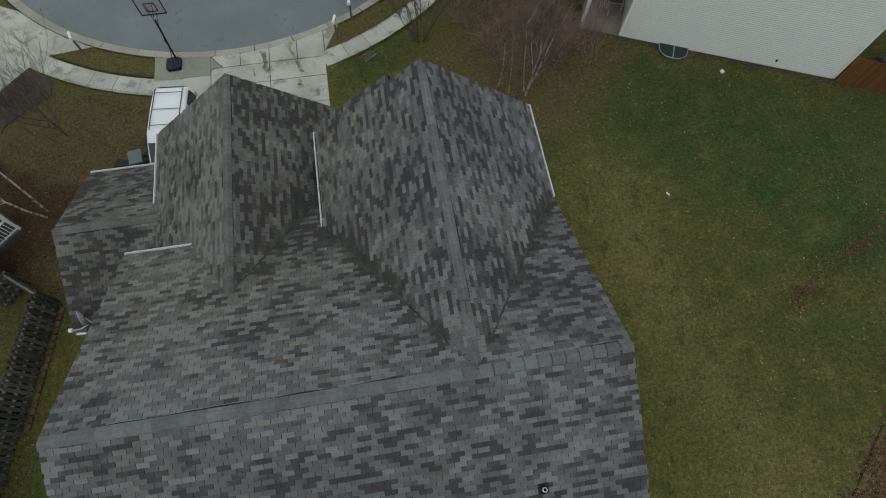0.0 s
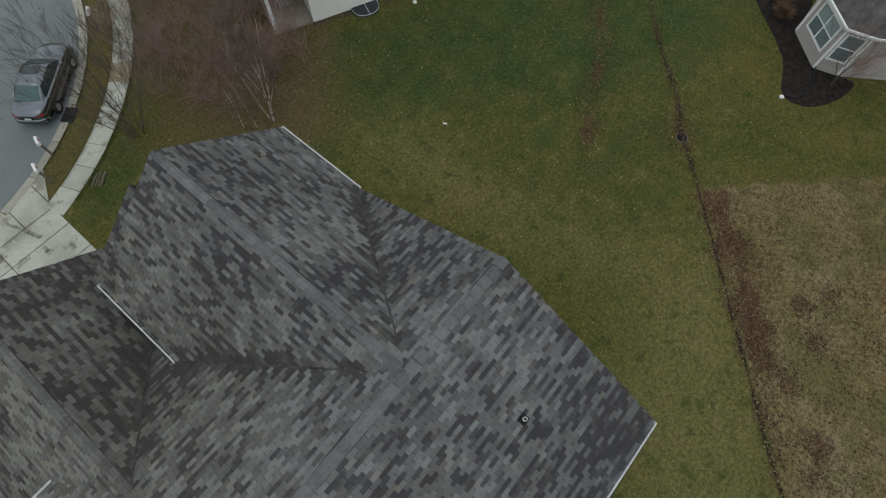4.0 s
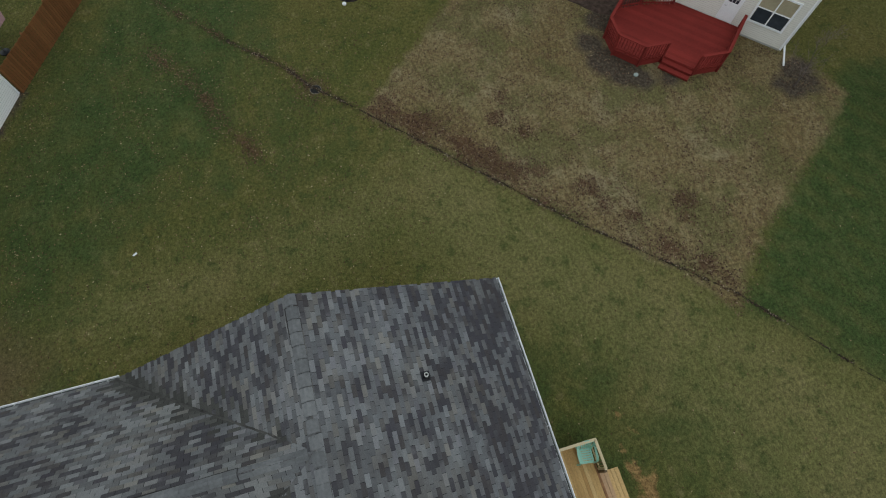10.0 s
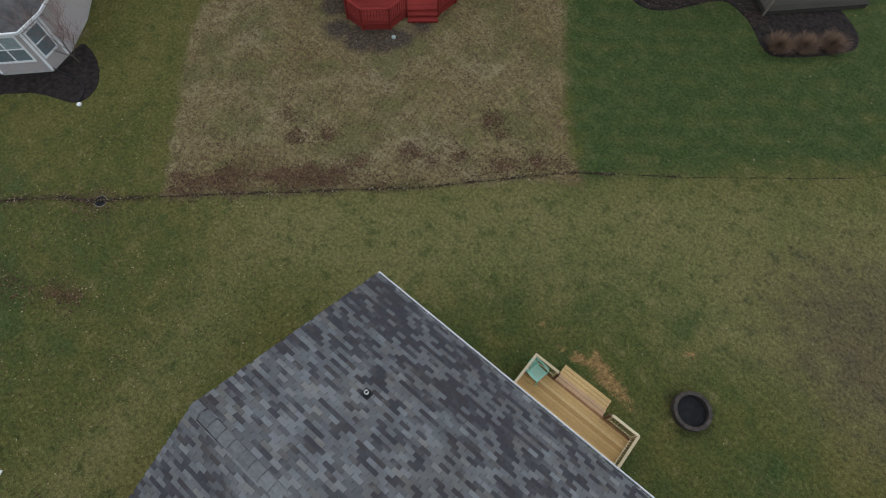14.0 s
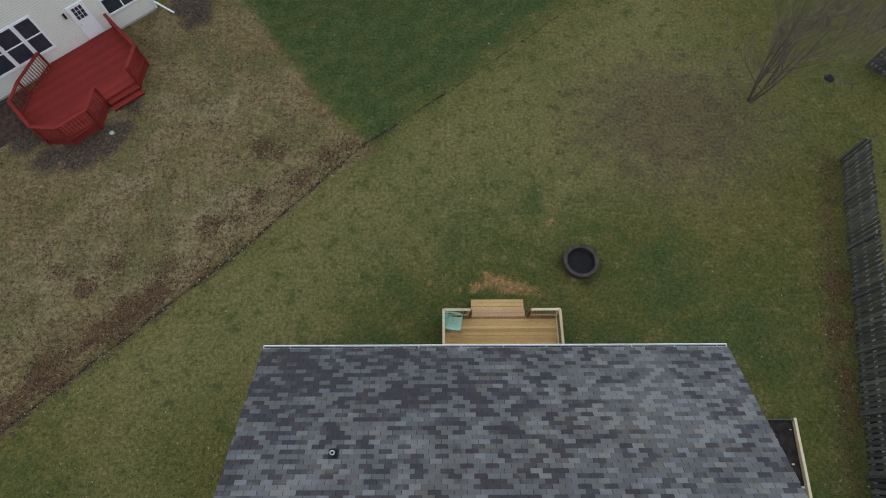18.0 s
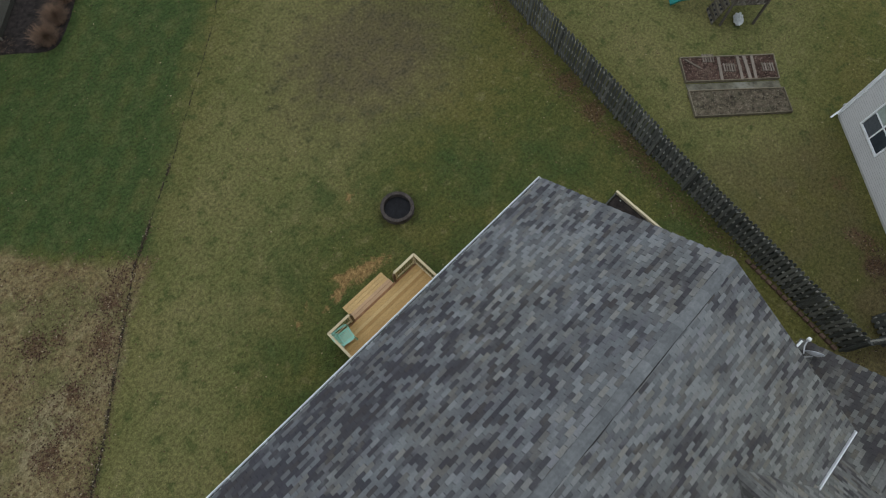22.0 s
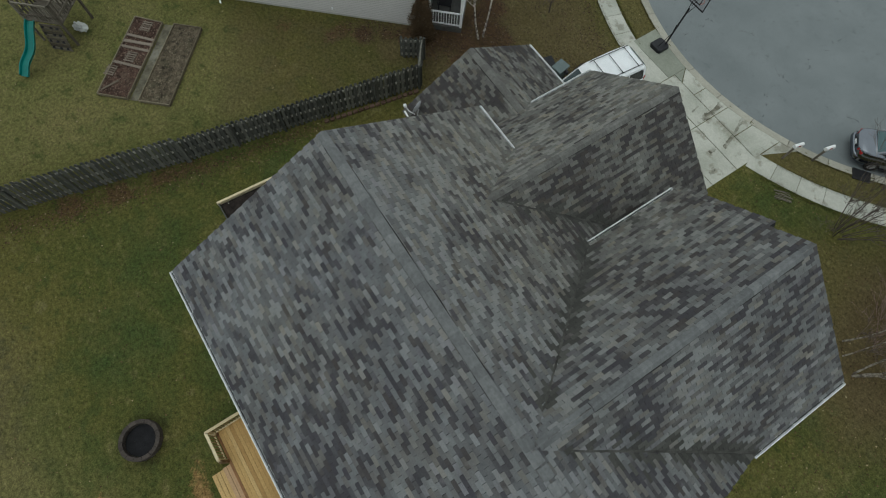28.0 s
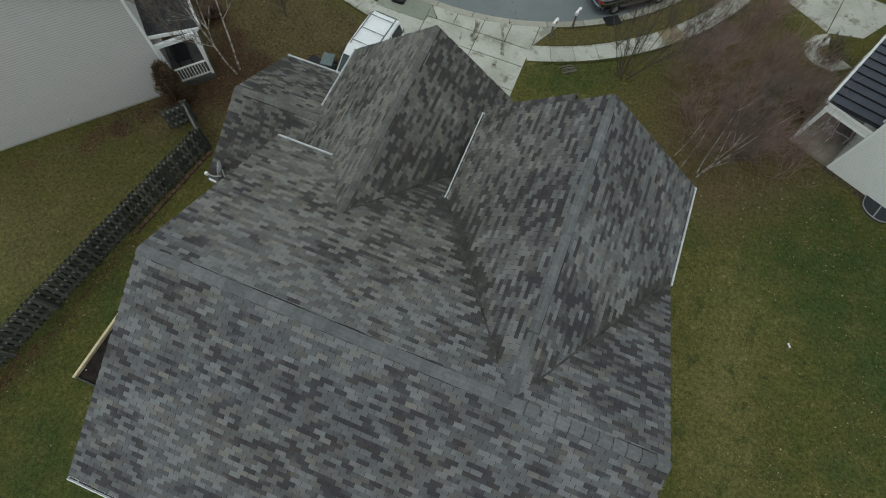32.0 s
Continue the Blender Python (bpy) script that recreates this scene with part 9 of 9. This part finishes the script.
def free_spots(rng, n, x0, x1, y0, y1):
    """Random places on open ground."""
    px, py = rng.uniform(x0, x1, n), rng.uniform(y0, y1, n)
    ok = np.ones(n, bool)
    for poly in HARD:
        ok &= inside(px, py, poly) < -0.05
    r = np.hypot(px - CUL.x, py - CUL.y)
    ok &= (r > R_KERB + 0.05) & ((r < R_WALK0 - 0.05) | (r > R_WALK1 + 0.1))
    for cx, cy, r in ((-6.13, -8.7, 0.86), (19.62, 0.76, 0.36), (-11.5, -28.6, 0.26), (-20.1, -18.9, 0.32)):
        ok &= np.hypot(px - cx, py - cy) > r
    return px[ok], py[ok]


def look_up(arr, px, py):
    i = np.clip(((px + 46) / STEP).round().astype(int), 0, nx - 1)
    j = np.clip(((py + 46) / STEP).round().astype(int), 0, ny - 1)
    return arr[j, i]


def scatter(name, px, py, tones, label, small, large, base=0.0):
    """Loose curled leaves at the given places, in one mesh."""
    n_l = len(px)
    size, ang = rg.uniform(small, large, n_l), rg.uniform(0, 2 * np.pi, n_l)
    lift, tip = base + rg.uniform(0.015, 0.05, n_l), rg.uniform(-0.3, 0.6, n_l)
    c, d = np.cos(ang) * size, np.sin(ang) * size
    quad = [np.stack([px + c, py + d, lift], -1), np.stack([px - d * 0.6, py + c * 0.6, lift + size * tip], -1), np.stack([px - c, py - d, lift * 0.8], -1), np.stack([px + d * 0.6, py - c * 0.6, lift + size * 0.1], -1)]
    vs = np.stack(quad, 1).reshape(-1, 3)
    me = mesh_of(name, vs.tolist(), np.arange(len(vs)).reshape(-1, 4).tolist(), by_piece(name + "_tones", tones, 0.9, True, 0.2, 40, 0.0))
    tagged(new(name, me), label, "leaves", kind="stuff")


rg = np.random.default_rng(4)
DARK_LEAF = [(0.0, (0.036, 0.019, 0.012)), (0.5, (0.092, 0.050, 0.029)), (0.85, (0.155, 0.094, 0.056)), (0.95, (0.20, 0.14, 0.085)), (1.0, (0.36, 0.29, 0.19))]
PALE_LEAF = [(0.0, (0.045, 0.024, 0.014)), (0.45, (0.095, 0.050, 0.028)), (0.62, (0.15, 0.092, 0.048)), (0.85, (0.25, 0.185, 0.095)), (1.0, (0.40, 0.33, 0.20))]
qx, qy = free_spots(rg, 120000, -30, 33, -36, 30)
e_bias = 1 / (1 + np.exp(-(qx - 6) / 3)) * (qy > -4) * np.clip((25.5 - qx) / 3 + np.clip(qy / 6, 0, 1), 0.12, 1)
amount = 0.045 + 0.38 * e_bias + 0.08 * np.exp(-((qx - 19) ** 2 + (qy - 6) ** 2) / 50) + 0.15 * (qy > 14) * (qx > -3)
patchy = np.array([noise.noise((x * 0.35, y * 0.35, 5.0)) for x, y in zip(qx.tolist(), qy.tolist())])
pick = (rg.uniform(0, 1, len(qx)) < amount * np.clip(1 + 1.6 * patchy, 0.15, 2.5)) & (look_up(dead, qx, qy) < 0.4)
scatter("fallen_leaves", qx[pick], qy[pick], PALE_LEAF, "pale and dark fallen leaves scattered over the lawns", 0.020, 0.052)
lx, ly = [], []
for bx0, bx1, by0, by1, n_l, k_l in ((2, 26, -26, 2, 220000, 0.17), (-20, -13, -16, 10, 30000, 0.0), (15, 30, 0, 11, 45000, 0.0)):
    ex, ey = free_spots(rg, n_l, bx0, bx1, by0, by1)
    clump = np.array([noise.noise((x * 1.1, y * 1.1, 9.0)) for x, y in zip(ex.tolist(), ey.tolist())])
    p_l = np.clip(look_up(leaf, ex, ey) - 0.12, 0, 1) * 1.25 + k_l * look_up(dead, ex, ey) * np.clip(0.8 + 1.8 * clump, 0, 2)
    pick = rg.uniform(0, 1, len(ex)) < p_l
    lx.append(ex[pick])
    ly.append(ey[pick])
ex, ey = free_spots(rg, 40000, -23, -9, 8, 22)
pick = rg.uniform(0, 1, len(ex)) < np.clip(look_up(leaf, ex, ey) - 0.12, 0, 1) * 1.1
scatter("damp_litter", ex[pick], ey[pick], [(0, (0.026, 0.014, 0.011)), (0.65, (0.066, 0.036, 0.027)), (0.93, (0.11, 0.075, 0.055)), (1.0, (0.28, 0.22, 0.17))], "damp red-brown leaves round the birch and the porch", 0.018, 0.045)
scatter("leaf_litter", np.concatenate(lx), np.concatenate(ly), DARK_LEAF, "brown leaf litter along the lot line and the fence", 0.02, 0.055)

cl = np.array(LOT_LINE[3:11])
seg = rg.integers(0, len(cl) - 1, 5200)
ck = rg.uniform(0, 1, 5200)
kx, ky = cl[seg, 0] * (1 - ck) + cl[seg + 1, 0] * ck, cl[seg, 1] * (1 - ck) + cl[seg + 1, 1] * ck
keep = np.array([noise.noise((x * 1.3, y * 1.3, 2.0)) for x, y in zip(kx.tolist(), ky.tolist())]) + rg.uniform(-0.3, 0.3, 5200) > -0.02
kx, ky = kx[keep] + rg.normal(0, 0.045, keep.sum()), ky[keep] + rg.normal(0, 0.045, keep.sum())
scatter("edge_clods", kx, ky, [(0, (0.018, 0.013, 0.009)), (0.7, (0.045, 0.032, 0.02)), (0.88, (0.12, 0.085, 0.05)), (1, (0.42, 0.36, 0.27))], "dark clods and caught leaves along the lot line", 0.02, 0.05)

for poly, name, tones, label in ((BA, "bed_litter", [(0, (0.035, 0.02, 0.015)), (0.6, (0.10, 0.062, 0.045)), (1, (0.26, 0.19, 0.15))], "red-brown leaf scraps over the raised bed"), (BB, "bed_weeds", [(0, (0.04, 0.033, 0.022)), (0.6, (0.115, 0.098, 0.062)), (1, (0.26, 0.22, 0.16))], "dry weeds and clods over the raised bed")):
    rx, ry = rg.uniform(-26, -19.8, 9000), rg.uniform(-4.6, 1.5, 9000)
    ok = inside(rx, ry, poly) > 0.05
    scatter(name, rx[ok], ry[ok], tones, label, 0.02, 0.06, 0.075)

tx, ty = free_spots(rg, 95000, -31, 32, -34, 29)
for ring_r in (R_WALK0 - 0.02, R_WALK1 + 0.03, R_WALK0 + 0.07, R_WALK1 + 0.14, R_KERB + 0.04):
    ta = rg.uniform(math.radians(-150), math.radians(-8), 5200)
    wx, wy = CUL.x + (ring_r + rg.uniform(-0.04, 0.04, 5200)) * np.cos(ta), CUL.y + (ring_r + rg.uniform(-0.04, 0.04, 5200)) * np.sin(ta)
    keep = ((wx < -10.6) | (wx > -1.6)) & (rg.uniform(0, 1, 5200) < 0.75)
    tx, ty = np.concatenate([tx, wx[keep]]), np.concatenate([ty, wy[keep]])
n_t = len(tx)
ta, tl, th = rg.uniform(0, 2 * np.pi, n_t), rg.uniform(0.03, 0.085, n_t), rg.uniform(0.02, 0.055, n_t)
wid = rg.uniform(0.006, 0.014, n_t)
blades = []
for k in range(3):
    aa = ta + k * 2.1 + rg.uniform(-0.4, 0.4, n_t)
    cx, cy = np.cos(aa), np.sin(aa)
    blades.append(np.stack([np.stack([tx - cy * wid, ty + cx * wid, 0 * tx + 0.001], -1), np.stack([tx + cy * wid, ty - cx * wid, 0 * tx + 0.001], -1), np.stack([tx + cx * tl, ty + cy * tl, th], -1)], 1))
tv = np.concatenate(blades).reshape(-1, 3)
tf = np.arange(len(tv)).reshape(-1, 3)
t_me = mesh_of("grass_tufts", tv.tolist(), tf.tolist(), m_lawn)
root = np.concatenate([np.repeat(np.stack([tx, ty], -1), 3, 0)] * 3)
for a_name, chans in (("cover", (dead, lush, leaf, pale)), ("wear", (dirt, brown, crease, bare))):
    att = t_me.attributes.new(a_name, "FLOAT_COLOR", "POINT")
    buf = np.ones((len(tv), 4), np.float32)
    for c, arr in enumerate(chans):
        buf[:, c] = look_up(arr, root[:, 0], root[:, 1])
    att.data.foreach_set("color", buf.ravel())
tagged(new("grass_tufts", t_me), "short winter grass blades over the lawns", "grass", kind="stuff")
